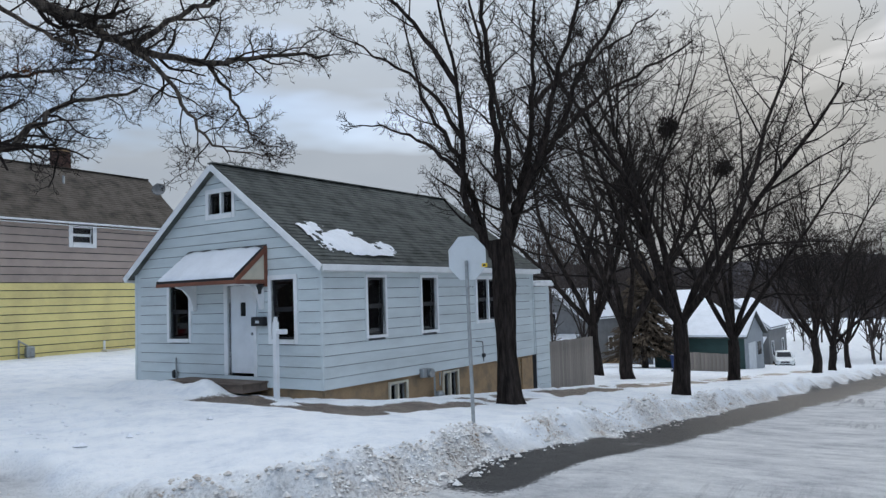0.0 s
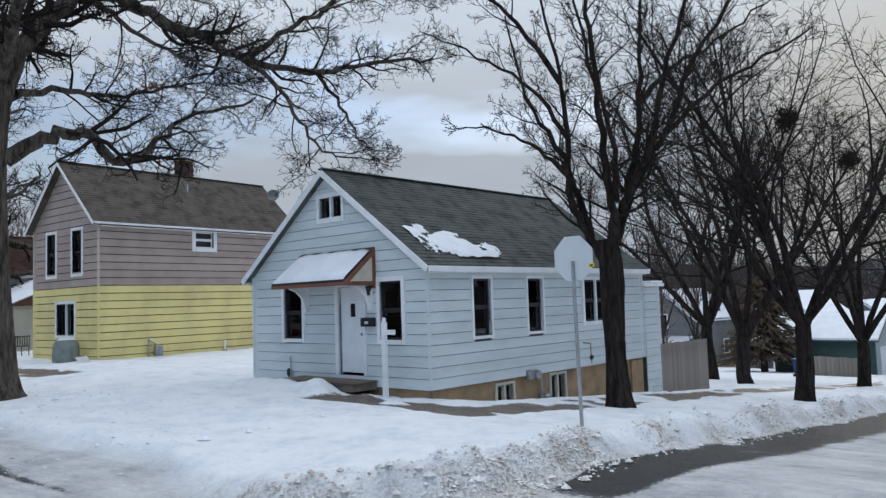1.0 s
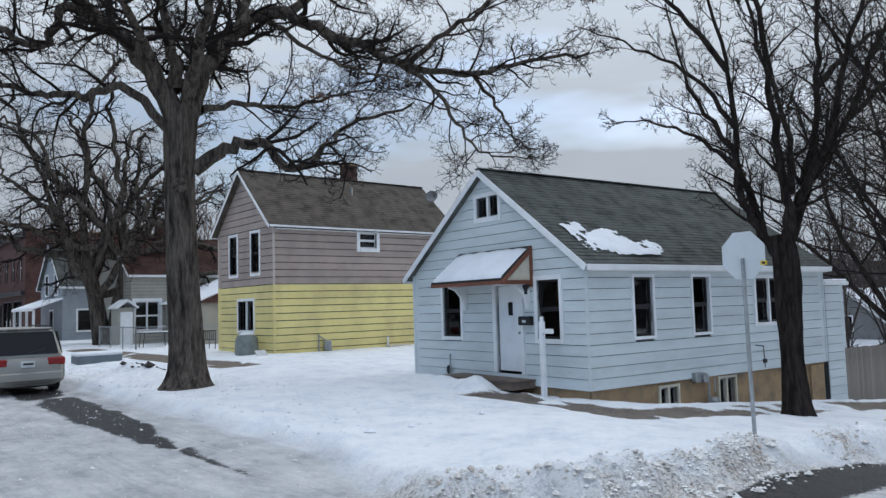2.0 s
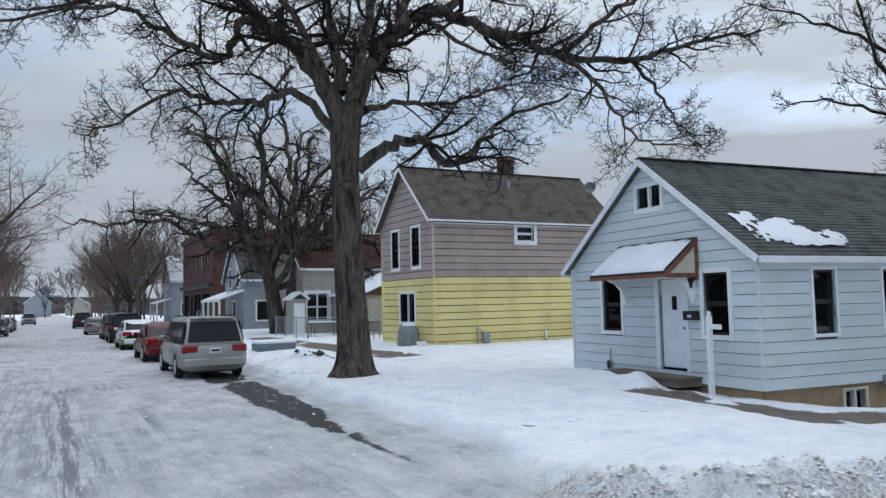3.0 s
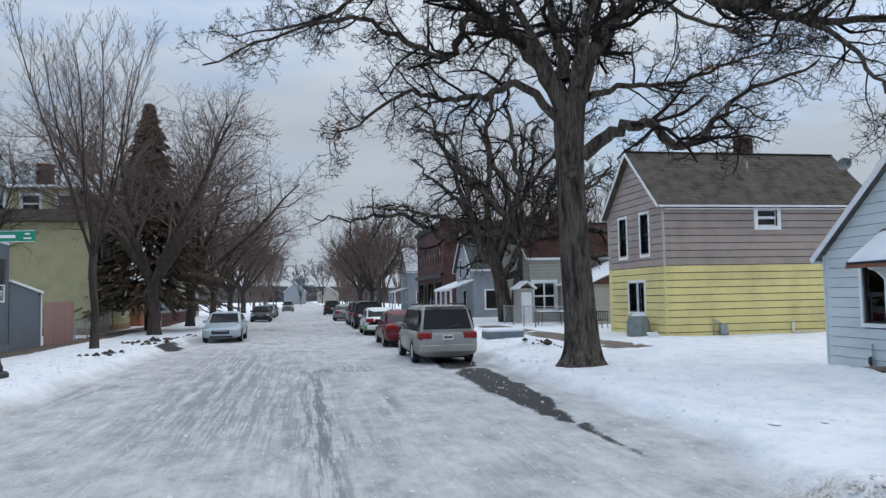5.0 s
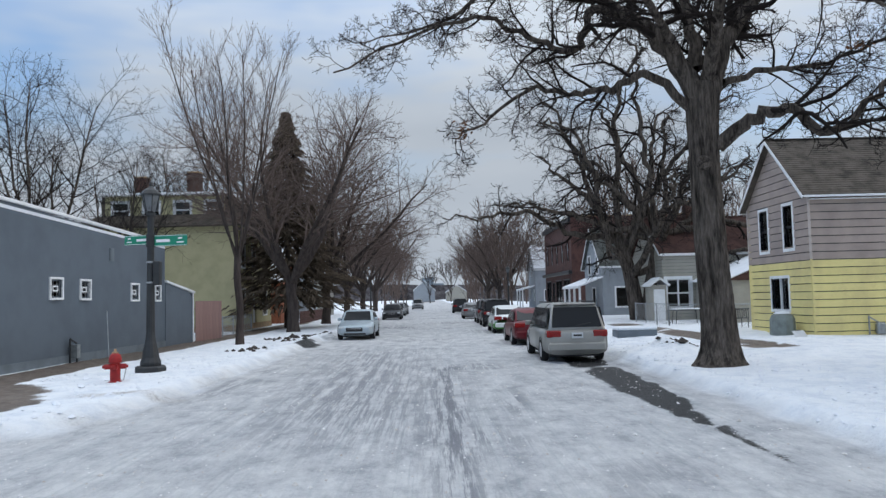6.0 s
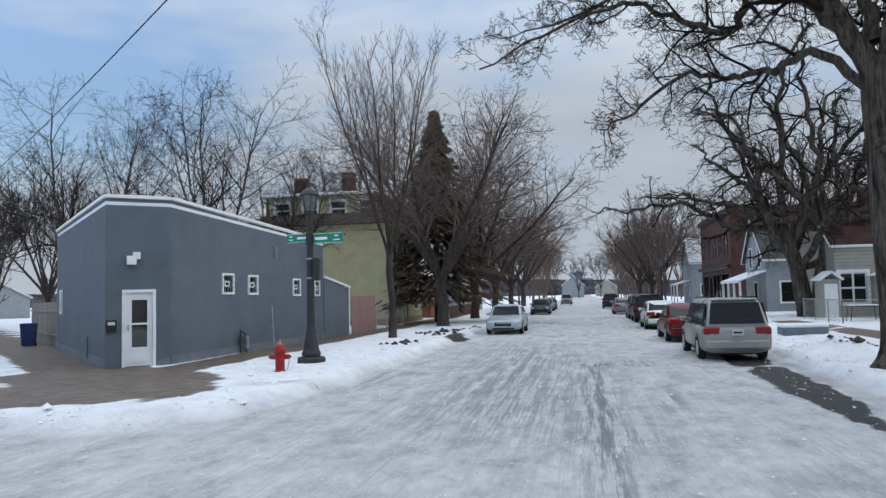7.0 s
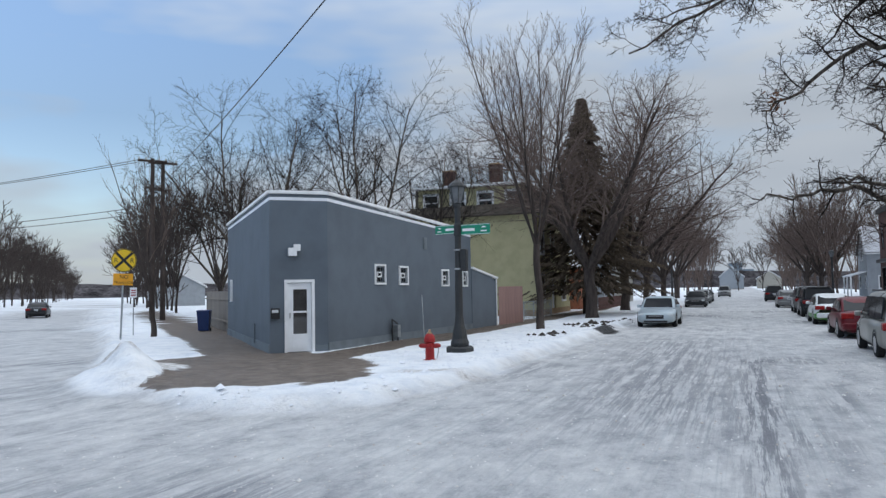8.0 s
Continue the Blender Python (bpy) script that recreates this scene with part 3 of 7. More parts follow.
def wall(house, to, limits, z0, z1, openings, material, boards=None, exposure=0.24, name="wall", thick=0.14, proud=0.03, gap=0.013):
    """A wall with real openings; boards is a function of height that gives each siding board's material."""
    bm = bmesh.new()
    zs = sorted({z0, z1, *[z for o in openings for z in o[2:] if z0 < z < z1], *[z0 + (z1 - z0) * k / 8 for k in range(1, 8)]})
    for a, b in zip(zs, zs[1:]):
        for f0, f1, h0, h1 in cuts(a, b, limits, openings):
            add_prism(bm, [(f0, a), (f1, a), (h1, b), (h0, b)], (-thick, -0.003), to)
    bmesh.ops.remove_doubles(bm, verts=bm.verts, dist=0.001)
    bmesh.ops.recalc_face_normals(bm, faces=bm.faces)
    # behind boards the wall's dark colour draws the shade under each one
    w = part(name, bm, M["shadow_line"] if boards else material, house)
    if boards:
        k, z = 0, z0
        while z < z1 - 0.02:
            top = min(z + exposure, z1)
            for f0, f1, h0, h1 in cuts(z, top, limits, openings):
                bm = bmesh.new()
                q = []
                for u0, u1, zz, d in ((f0, f1, z, proud), (h0, h1, top - gap, proud * 0.6), (h0, h1, top - gap, -0.002), (f0, f1, z, -0.002)):
                    q.append((bm.verts.new(to(u0, zz, d)), bm.verts.new(to(u1, zz, d))))
                for i in range(4):
                    a, b = q[i], q[(i + 1) % 4]
                    bm.faces.new((a[0], a[1], b[1], b[0]))
                bm.faces.new([p[0] for p in q])
                bm.faces.new([p[1] for p in q][::-1])
                bmesh.ops.recalc_face_normals(bm, faces=bm.faces)
                part("siding_board", bm, boards(z + 0.01), w)
            z = top
            k += 1
    return w


def slab(to, u0, u1, z0, z1, d0, d1):
    return prism([(u0, z0), (u1, z0), (u1, z1), (u0, z1)], (d0, d1), to)


def add_slab(bm, to, u0, u1, z0, z1, d0, d1):
    return add_prism(bm, [(u0, z0), (u1, z0), (u1, z1), (u0, z1)], (d0, d1), to)


def window(house, to, u0, u1, z0, z1, trim=0.09, trim_mat="white", sash="black", style="hung", blind=0.0, name="window", lights=1):
    bm = bmesh.new()
    p = 0.045
    add_slab(bm, to, u0 - trim, u0, z0 - trim, z1 + trim, -0.1, p)
    add_slab(bm, to, u1, u1 + trim, z0 - trim, z1 + trim, -0.1, p)
    add_slab(bm, to, u0, u1, z1, z1 + trim, -0.1, p)
    add_slab(bm, to, u0, u1, z0 - trim, z0, -0.1, p + 0.02)
    bmesh.ops.recalc_face_normals(bm, faces=bm.faces)
    frame_ob = part(name, bm, M[trim_mat], house)
    bm = bmesh.new()
    t = 0.05
    edges = [u0 + (u1 - u0) * k / lights for k in range(lights + 1)]
    zm = z0 + (z1 - z0) * 0.5
    panes = []
    for a, b in zip(edges, edges[1:]):
        zz = [(z0, zm), (zm, z1)] if style == "hung" else [(z0, z1)]
        for k, (c, d) in enumerate(zz):
            dd = -0.055 + 0.02 * k
            for q in ((a, a + t, c, d), (b - t, b, c, d), (a + t, b - t, c, c + t), (a + t, b - t, d - t, d)):
                add_slab(bm, to, *q, dd - 0.03, dd)
            panes.append((a + t, b - t, c + t, d - t, dd - 0.018))
    bmesh.ops.recalc_face_normals(bm, faces=bm.faces)
    part("sash", bm, M[sash], frame_ob)
    if lights > 1:
        bm = bmesh.new()
        for e in edges[1:-1]:
            add_slab(bm, to, e - 0.03, e + 0.03, z0, z1, -0.08, 0.02)
        bmesh.ops.recalc_face_normals(bm, faces=bm.faces)
        part("mullion", bm, M[trim_mat], frame_ob)
    for a, b, c, d, dd in panes:
        g = part("pane", slab(to, a, b, c, d, dd - 0.006, dd), M["pane"], frame_ob)
        g.visible_shadow = False
    if blind:
        part("blind", slab(to, u0 + 0.02, u1 - 0.02, z1 - (z1 - z0) * blind, z1, -0.17, -0.16), M["blind"], frame_ob)
    return frame_ob


def roof_plane(house, pts, material, course=0.145, name="roof", thick=0.1, label=""):
    """A pitched plane from its four corners (eave left, eave right, ridge right, ridge left), laid in overlapping courses."""
    a, b, c, d = [Vector(p) for p in pts]
    up = (d - a).normalized()
    n = (b - a).cross(d - a).normalized()
    k = max(2, round((d - a).length / course))
    bm = bmesh.new()
    seg = max(1, round((b - a).length / 0.6))
    rng = random.Random(5)
    rows = []
    for i in range(k):
        for f, h in ((i / k, 0.012), ((i + 1) / k, 0.0)):
            l, r = a.lerp(d, f), b.lerp(c, f)
            rows.append([l.lerp(r, s / seg) + n * (h + rng.uniform(0, 0.003)) for s in range(seg + 1)])
    vs = [[bm.verts.new(p) for p in row] for row in rows]
    for r0, r1 in zip(vs, vs[1:]):
        for s in range(seg):
            bm.faces.new((r0[s], r0[s + 1], r1[s + 1], r1[s]))
    low = [bm.verts.new(p - n * thick) for p in (a, b, c, d)]
    bm.faces.new(low[::-1])
    for e0, e1, top in ((low[0], low[1], vs[0]), (low[2], low[3], vs[-1][::-1])):
        bm.faces.new([e0, e1] + top[::-1])
    bm.faces.new([low[1], low[2]] + [row[-1] for row in vs[::-1]])
    bm.faces.new([low[3], low[0]] + [row[0] for row in vs])
    return part(name, bm, material, house, label)


def bar(house, name, p, q, w, h, material, label=""):
    """A straight board of section w x h from p to q."""
    p, q = Vector(p), Vector(q)
    d = q - p
    m = Matrix.Translation(p) @ d.to_track_quat("X", "Z").to_matrix().to_4x4()
    bm = box((0, -w / 2, -h / 2), (d.length, w / 2, h / 2), min(w, h) * 0.12)
    bmesh.ops.transform(bm, matrix=m, verts=bm.verts)
    return part(name, bm, material, house, label)


def gable_roof(house, L, W, eave, apex, material, over=0.25, ends=(0.25, 0.25), trim="white", depth=0.14, fascia=0.13):
    k = (apex - eave) / (W / 2)
    ze = eave - over * k + 0.08
    x0, x1 = -ends[0], L + ends[1]
    roof_plane(house, ((x0, -over, ze), (x1, -over, ze), (x1, W / 2, apex + 0.08), (x0, W / 2, apex + 0.08)), material)
    roof_plane(house, ((x1, W + over, ze), (x0, W + over, ze), (x0, W / 2, apex + 0.08), (x1, W / 2, apex + 0.08)), material)
    for x in (x0 - 0.014, x1 + 0.014):
        for s, y in ((1, -over), (-1, W + over)):
            bar(house, "bargeboard", (x, y, ze - 0.09), (x, W / 2 - 0.0 * s, apex - 0.01), 0.03, depth, M[trim])
    for y in (-over - 0.02, W + over + 0.02):
        bar(house, "fascia", (x0 + 0.02, y, ze - 0.015 - fascia / 2), (x1 - 0.02, y, ze - 0.015 - fascia / 2), 0.035, fascia, M[trim])
    for y0, y1 in ((-over + 0.01, 0.0), (W, W + over - 0.01)):
        part("soffit", box((0.0, y0, ze - 0.16), (L, y1, ze - 0.14)), M[trim], house)
    bar(house, "ridge_cap", (x0, W / 2, apex + 0.085), (x1, W / 2, apex + 0.085), 0.22, 0.03, material)


def gable_house(name, m, L, W, z0, eave, apex, wall_mat, boards, roof_mat, front=(), south=(), label="", category="house", exposure=0.24, over=0.25, ends=(0.25, 0.25), trim="white", group="", proud=0.03, gap=0.013, trim_depth=0.14, fascia=0.13):
    h = thing(name, m, label, category, group)
    lim = lambda z: (0.0, L)

    def gab(z):
        if z <= eave:
            return (0.0, W)
        s = (z - eave) / (apex - eave) * W / 2
        return (min(s, W / 2 - 0.001), max(W - s, W / 2 + 0.001))

    F = lambda u, z, d: (-d, u, z)
    S = lambda u, z, d: (u, -d, z)
    N = lambda u, z, d: (u, W + d, z)
    B = lambda u, z, d: (L + d, u, z)
    wall(h, F, gab, z0, apex - 0.05, [o[:4] for o in front], wall_mat, boards, exposure, proud=proud, gap=gap)
    wall(h, S, lambda z: (0.0, L), z0, eave, [o[:4] for o in south], wall_mat, boards, exposure, proud=proud, gap=gap)
    wall(h, N, lambda z: (0.0, L), z0, eave, [], wall_mat)
    wall(h, B, gab, z0, apex - 0.05, [], wall_mat)
    part("floor", box((0.15, 0.15, z0 - 0.05), (L - 0.15, W - 0.15, z0 + 0.05)), M["inside"], h)
    for o in front:
        if len(o) > 4 and o[4] is not None:
            window(h, F, *o[:4], **o[4])
    for o in south:
        if len(o) > 4 and o[4] is not None:
            window(h, S, *o[:4], **o[4])
    gable_roof(h, L, W, eave, apex, roof_mat, over, ends, trim, trim_depth, fascia)
    return h, F, S


def chimney(house, x, y, z0, z1, w=0.5, brick_mat="chimney_brick"):
    c = part("chimney", box((x - w / 2 + 0.02, y - w / 2 + 0.02, z0), (x + w / 2 - 0.02, y + w / 2 - 0.02, z1)), M["concrete"], house, "weathered brick chimney")
    h, z, k = 0.075, z0, 0
    me = None
    while z < z1 - 0.01:
        for i in range(4):
            for j in range(2):
                if me is None:
                    bm = box((-w / 4 + 0.005, -0.05, 0.004), (w / 4 - 0.005, 0.02, h - 0.004), 0.004)
                    b = part("brick", bm, M[brick_mat], c)
                    me = b.data
                else:
                    b = new("brick", me)
                    b.parent = c
                s = (-w / 4 if j == 0 else w / 4) + (0.02 if k % 2 else -0.02)
                b.matrix_basis = pose(x, y, z, 0, 0, 90 * i) @ pose(s, -w / 2 + 0.03, 0)
        z += h
        k += 1
    part("chimney_cap", box((x - w / 2 - 0.05, y - w / 2 - 0.05, z1), (x + w / 2 + 0.05, y + w / 2 + 0.05, z1 + 0.08), 0.02), M["concrete"], house)
    return c


HOUSE = pose(12.25, 10.08, 0, 0, 0, -4.46)


def blue_house():
    hung = dict(style="hung", trim=0.065, blind=0.3)
    L, W = 9.3, 6.5
    front = [(0.78, 1.48, 1.2, 2.5, dict(style="hung", trim=0.1, blind=0.45)), (4.36, 5.12, 1.2, 2.5, dict(style="hung", trim=0.09, blind=0.0)),
             (2.74, 3.58, 4.1, 4.62, dict(style="fixed", trim=0.1, lights=2, blind=0.0)), (2.06, 2.94, 0.34, 2.42)]
    south = [(1.44, 2.06, 1.2, 2.5, hung), (3.5, 4.12, 1.2, 2.5, dict(style="hung", trim=0.065, blind=0.45)), (6.06, 7.3, 1.34, 2.46, dict(style="hung", lights=2, trim=0.09, blind=0.3))]
    h, F, S = gable_house("blue_house", HOUSE, L, W, 0.15, 2.86, 5.22, M["blue"], lambda z: M["blue"], M["shingle"], front, south,
                          "small pale blue clapboard house with dark shingle roof", exposure=0.235, over=0.22, ends=(0.22, 0.15))
    # corner posts
    for x, y in ((-0.012, -0.012), (-0.012, W + 0.012), (L, -0.012)):
        part("corner_board", box((x - 0.035, y - 0.035, 0.15), (x + 0.035, y + 0.035, 2.85), 0.008), M["blue"], h)
    # basement wall that shows where the ground falls away
    holes = [(2.24, 2.86, -0.52, 0.02), (4.42, 5.06, -0.6, 0.06), (8.5, 9.1, -1.7, 0.1)]
    base = wall(h, lambda u, z, d: (u, 0.06 - d, z), lambda z: (0.02, L - 0.02), -1.7, 0.15, holes, M["concrete"], name="foundation")
    wall(h, lambda u, z, d: (0.06 - d, u, z), lambda z: (0.02, W - 0.02), -0.4, 0.15, [], M["concrete"], name="foundation")
    for o in holes[:2]:
        window(h, lambda u, z, d: (u, 0.06 - d, z), *o, trim=0.05, style="fixed", lights=2, name="basement_window", sash="steel", trim_mat="cream")
    part("cellar_door", box((8.5, 0.0, -1.7), (9.1, 0.06, 0.1), 0.01), M["concrete"], h, "tan plywood cellar door")
    # back addition
    ax = 9.45
    wall(h, lambda u, z, d: (u, 0.02 - d, z), lambda z: (ax, 10.45 + (z + 1.5) * 0.0), -1.5, 2.25, [], M["blue"], lambda z: M["blue"], 0.235, name="addition_wall")
    wall(h, lambda u, z, d: (10.45 + d, u, z), lambda z: (0.02, 4.0), -1.5, 2.25, [], M["blue"], name="addition_wall")
    part("addition_roof", box((9.3, -0.12, 2.25), (10.6, 4.1, 2.36), 0.02), M["white"], h)
    part("roof_snow", box((9.75, -0.1, 2.36), (10.55, 3.9, 2.43), 0.03), M["snow"], h)
    # front door
    fr = bmesh.new()
    for q in ((1.96, 2.06, 0.38, 2.5), (2.94, 3.06, 0.38, 2.5), (2.06, 2.94, 2.42, 2.5)):
        add_slab(fr, F, *q, -0.1, 0.05)
    bmesh.ops.recalc_face_normals(fr, faces=fr.faces)
    door = part("front_door_frame", fr, M["white"], h)
    leaf = wall(h, lambda u, z, d: F(u, z, d - 0.05), lambda z: (2.07, 2.93), 0.43, 2.41, [(2.42, 2.6, 1.72, 2.03)], M["door_white"], name="front_door", thick=0.04)
    leaf["label"] = "flat white front door with a small square pane"
    part("pane", slab(F, 2.42, 2.6, 1.72, 2.03, -0.08, -0.07), M["glass"], leaf)
    bm = rod(F(2.15, 1.32, -0.05), F(2.15, 1.32, 0.02), 0.03)
    part("door_knob", bm, M["steel"], leaf)
    # letter box, wall lamp
    mb = part("letter_box", prism([(0, 0), (0, 0.17), (-0.02, 0.2), (-0.13, 0.2), (-0.14, 0.17), (-0.14, 0)], (1.63, 2.0), lambda a, b, d: (a - 0.022, d, b + 1.5)), M["black"], h, "black metal letter box")
    part("number_plate", box((-0.168, 1.74, 1.56), (-0.163, 1.86, 1.62)), M["blind"], mb)
    wl = part("wall_lamp", lathe([(0.02, 2.42), (0.11, 2.40), (0.05, 2.28), (0.045, 2.2)], 10, (-0.16, 1.72)), M["black"], h, "dark metal porch lamp")
    part("lamp_arm", rod((-0.02, 1.72, 2.4), (-0.16, 1.72, 2.42), 0.018), M["black"], wl)
    # gable canopy over the door: one slope, with brackets
    y0, y1, zt, zb, pr = 1.6, 4.35, 3.3, 2.56, 0.9
    can = part("canopy_roof", prism([(0, zt), (-pr, zb), (-pr, zb - 0.05), (0, zt - 0.07)], (y0, y1), lambda a, b, d: (a - 0.02, d, b)), M["black"], h, "black tar paper canopy deck over the door")
    part("canopy_beam", box((-pr - 0.03, y0 - 0.02, zb - 0.13), (-pr + 0.03, y1 + 0.02, zb - 0.05), 0.01), M["red_wood"], can)
    side = part("canopy_side", prism([(-0.02, zt - 0.09), (-pr + 0.02, zb - 0.07), (-0.02, zb - 0.07)], (y0 + 0.02, y0 + 0.05), lambda a, b, d: (a, d, b)), M["cream"], can)
    for p, q in (((-0.06, 0), (0, 1)),):
        part("canopy_post", box((-0.1, y0 - 0.012, zb - 0.2), (-0.02, y0 + 0.06, zt - 0.04), 0.006), M["red_wood"], can)
        bar(can, "canopy_rail", (-0.1, y0 + 0.02, zb - 0.09), (-pr + 0.02, y0 + 0.02, zb - 0.09), 0.07, 0.09, M["red_wood"])
        bar(can, "canopy_rafter", (-0.05, y0 + 0.02, zt - 0.1), (-pr, y0 + 0.02, zb - 0.07), 0.07, 0.1, M["red_wood"])
        part("canopy_side", prism([(-0.02, zt - 0.09), (-pr + 0.02, zb - 0.07), (-0.02, zb - 0.07)], (y1 - 0.05, y1 - 0.02), lambda a, b, d: (a, d, b)), M["red_wood"], can)
    for y in (1.75, 4.1):
        pts = [(-0.0, 2.48), (-0.55, 2.48), (-0.55, 2.42), (-0.36, 2.36), (-0.2, 2.2), (-0.12, 2.0), (-0.1, 1.86), (0, 1.86)]
        part("canopy_bracket", prism(pts, (y - 0.04, y + 0.04), lambda a, b, d: (a - 0.024, d, b)), M["white"], can)
    # snow lying on the canopy
    bm = bmesh.new()
    rng = random.Random(3)
    rows = []
    for i in range(9):
        f = i / 8
        row = []
        for j in range(25):
            g = j / 24
            edge = min(1, 6 * min(f + 0.12, 1 - f, g + 0.02, 1.02 - g))
            top = 0.13 + 0.5 * max(0.0, 0.12 - f) + 0.06 * noise.noise(Vector((f * 2, g * 7, 1)))
            ff = 0.14 + f * 0.83 + (0.05 * noise.noise(Vector((g * 9, 0, 4))) if i == 0 else 0)
            row.append(bm.verts.new((-0.02 - pr * ff * 1.02, y0 + 0.05 + (y1 - y0 - 0.1) * g, zt + (zb - zt) * ff + 0.01 + 0.075 * max(0.1, edge))))
        rows.append(row)
    for r0, r1 in zip(rows, rows[1:]):
        for j in range(24):
            bm.faces.new((r0[j], r1[j], r1[j + 1], r0[j + 1]))
    low = [[bm.verts.new(v.co - Vector((0, 0, 0.04))) for v in row] for row in (rows[0], rows[-1])]
    for top, bot in ((rows[0], low[0]), (rows[-1], low[1])):
        for j in range(24):
            bm.faces.new((top[j], top[j + 1], bot[j + 1], bot[j]))
    bmesh.ops.recalc_face_normals(bm, faces=bm.faces)
    part("canopy_snow", bm, M["snow"], can, "thick clean snow", smooth=True)
    # deck step
    dk = part("porch_step", box((-0.72, 1.66, 0.1), (0.0, 4.3, 0.26), 0.012), M["deck"], h, "low weathered wooden deck step")
    for k in range(5):
        part("deck_plank", box((-0.74 + k * 0.148, 1.62, 0.26), (-0.6 + k * 0.148, 4.34, 0.295), 0.006), M["deck"], dk)
    # snow patches left on the south slope
    k = (5.22 - 2.86) / (W / 2)
    bm = bmesh.new()
    grid = {}
    n = Vector((0, -k, 1)).normalized()
    for i in range(110):
        for j in range(70):
            u, s = 0.3 + i * 0.035, -0.1 + j * 0.025
            d = 0.5 * noise.noise(Vector((u * 1.6, s * 2.4, 3))) + 0.35 * noise.noise(Vector((u * 5, s * 6, 8))) + 0.22 * noise.noise(Vector((u * 14, s * 14, 2)))
            q = 0.55 - abs((u - 1.55 + 0.95 * (s - 0.35)) / 1.5) ** 2 * 0.55 - abs((s - 0.42) / 0.75) ** 2 * 0.6 + d * 0.8
            if s > 0.02 and q > 0.18:
                p = Vector((u, s, 2.86 + 0.095 + s * k)) + n * (0.012 + 0.045 * min(1, (q - 0.18) * 3))
                grid[i, j] = bm.verts.new(p)
    for i, j in grid:
        q = [(i, j), (i + 1, j), (i + 1, j + 1), (i, j + 1)]
        if all(c in grid for c in q):
            bm.faces.new([grid[c] for c in q])
    for v in [v for v in bm.verts if not v.link_faces]:
        bm.verts.remove(v)
    part("roof_snow", bm, M["snow"], h, "thin melting snow patch on the shingles", smooth=True)
    # meters, pipes and cable on the side
    mt = part("gas_meter", lathe([(0.09, -0.62), (0.13, -0.56), (0.13, -0.38), (0.09, -0.32)], 12, (3.95, -0.15)), M["steel"], h, "grey gas meter on its pipe")
    part("pipe", rod((3.82, -0.1, 0.08), (3.82, -0.1, -0.95), 0.025), M["steel"], mt)
    part("pipe", rod((4.05, -0.1, -0.2), (4.05, -0.1, 0.12), 0.02), M["steel"], mt)
    em = part("electric_meter", rod((3.6, -0.03, 0.16), (3.6, -0.2, 0.16), 0.12, 0.11, 14), M["steel"], h, "grey round electric meter")
    part("meter_box", box((3.3, -0.14, 0.06), (3.5, -0.02, 0.28), 0.015), M["steel"], em)
    part("cable", rod((5.9, -0.03, 0.78), (6.25, -0.03, 0.74), 0.012), M["plastic"], h)
    part("cable", rod((6.25, -0.03, 0.75), (6.28, -0.03, 0.2), 0.012), M["plastic"], h)
    part("socket_box", box((6.2, -0.09, 0.32), (6.3, -0.02, 0.42), 0.008), M["plastic"], h)
    part("standpipe", rod((-0.1, 4.78, 0.1), (-0.1, 4.78, 0.75), 0.018), M["steel"], h)
    part("tap", lathe([(0.03, 0.25), (0.06, 0.3), (0.06, 0.42), (0.02, 0.46)], 8, (-0.1, 4.85)), M["iron"], h)
    return h


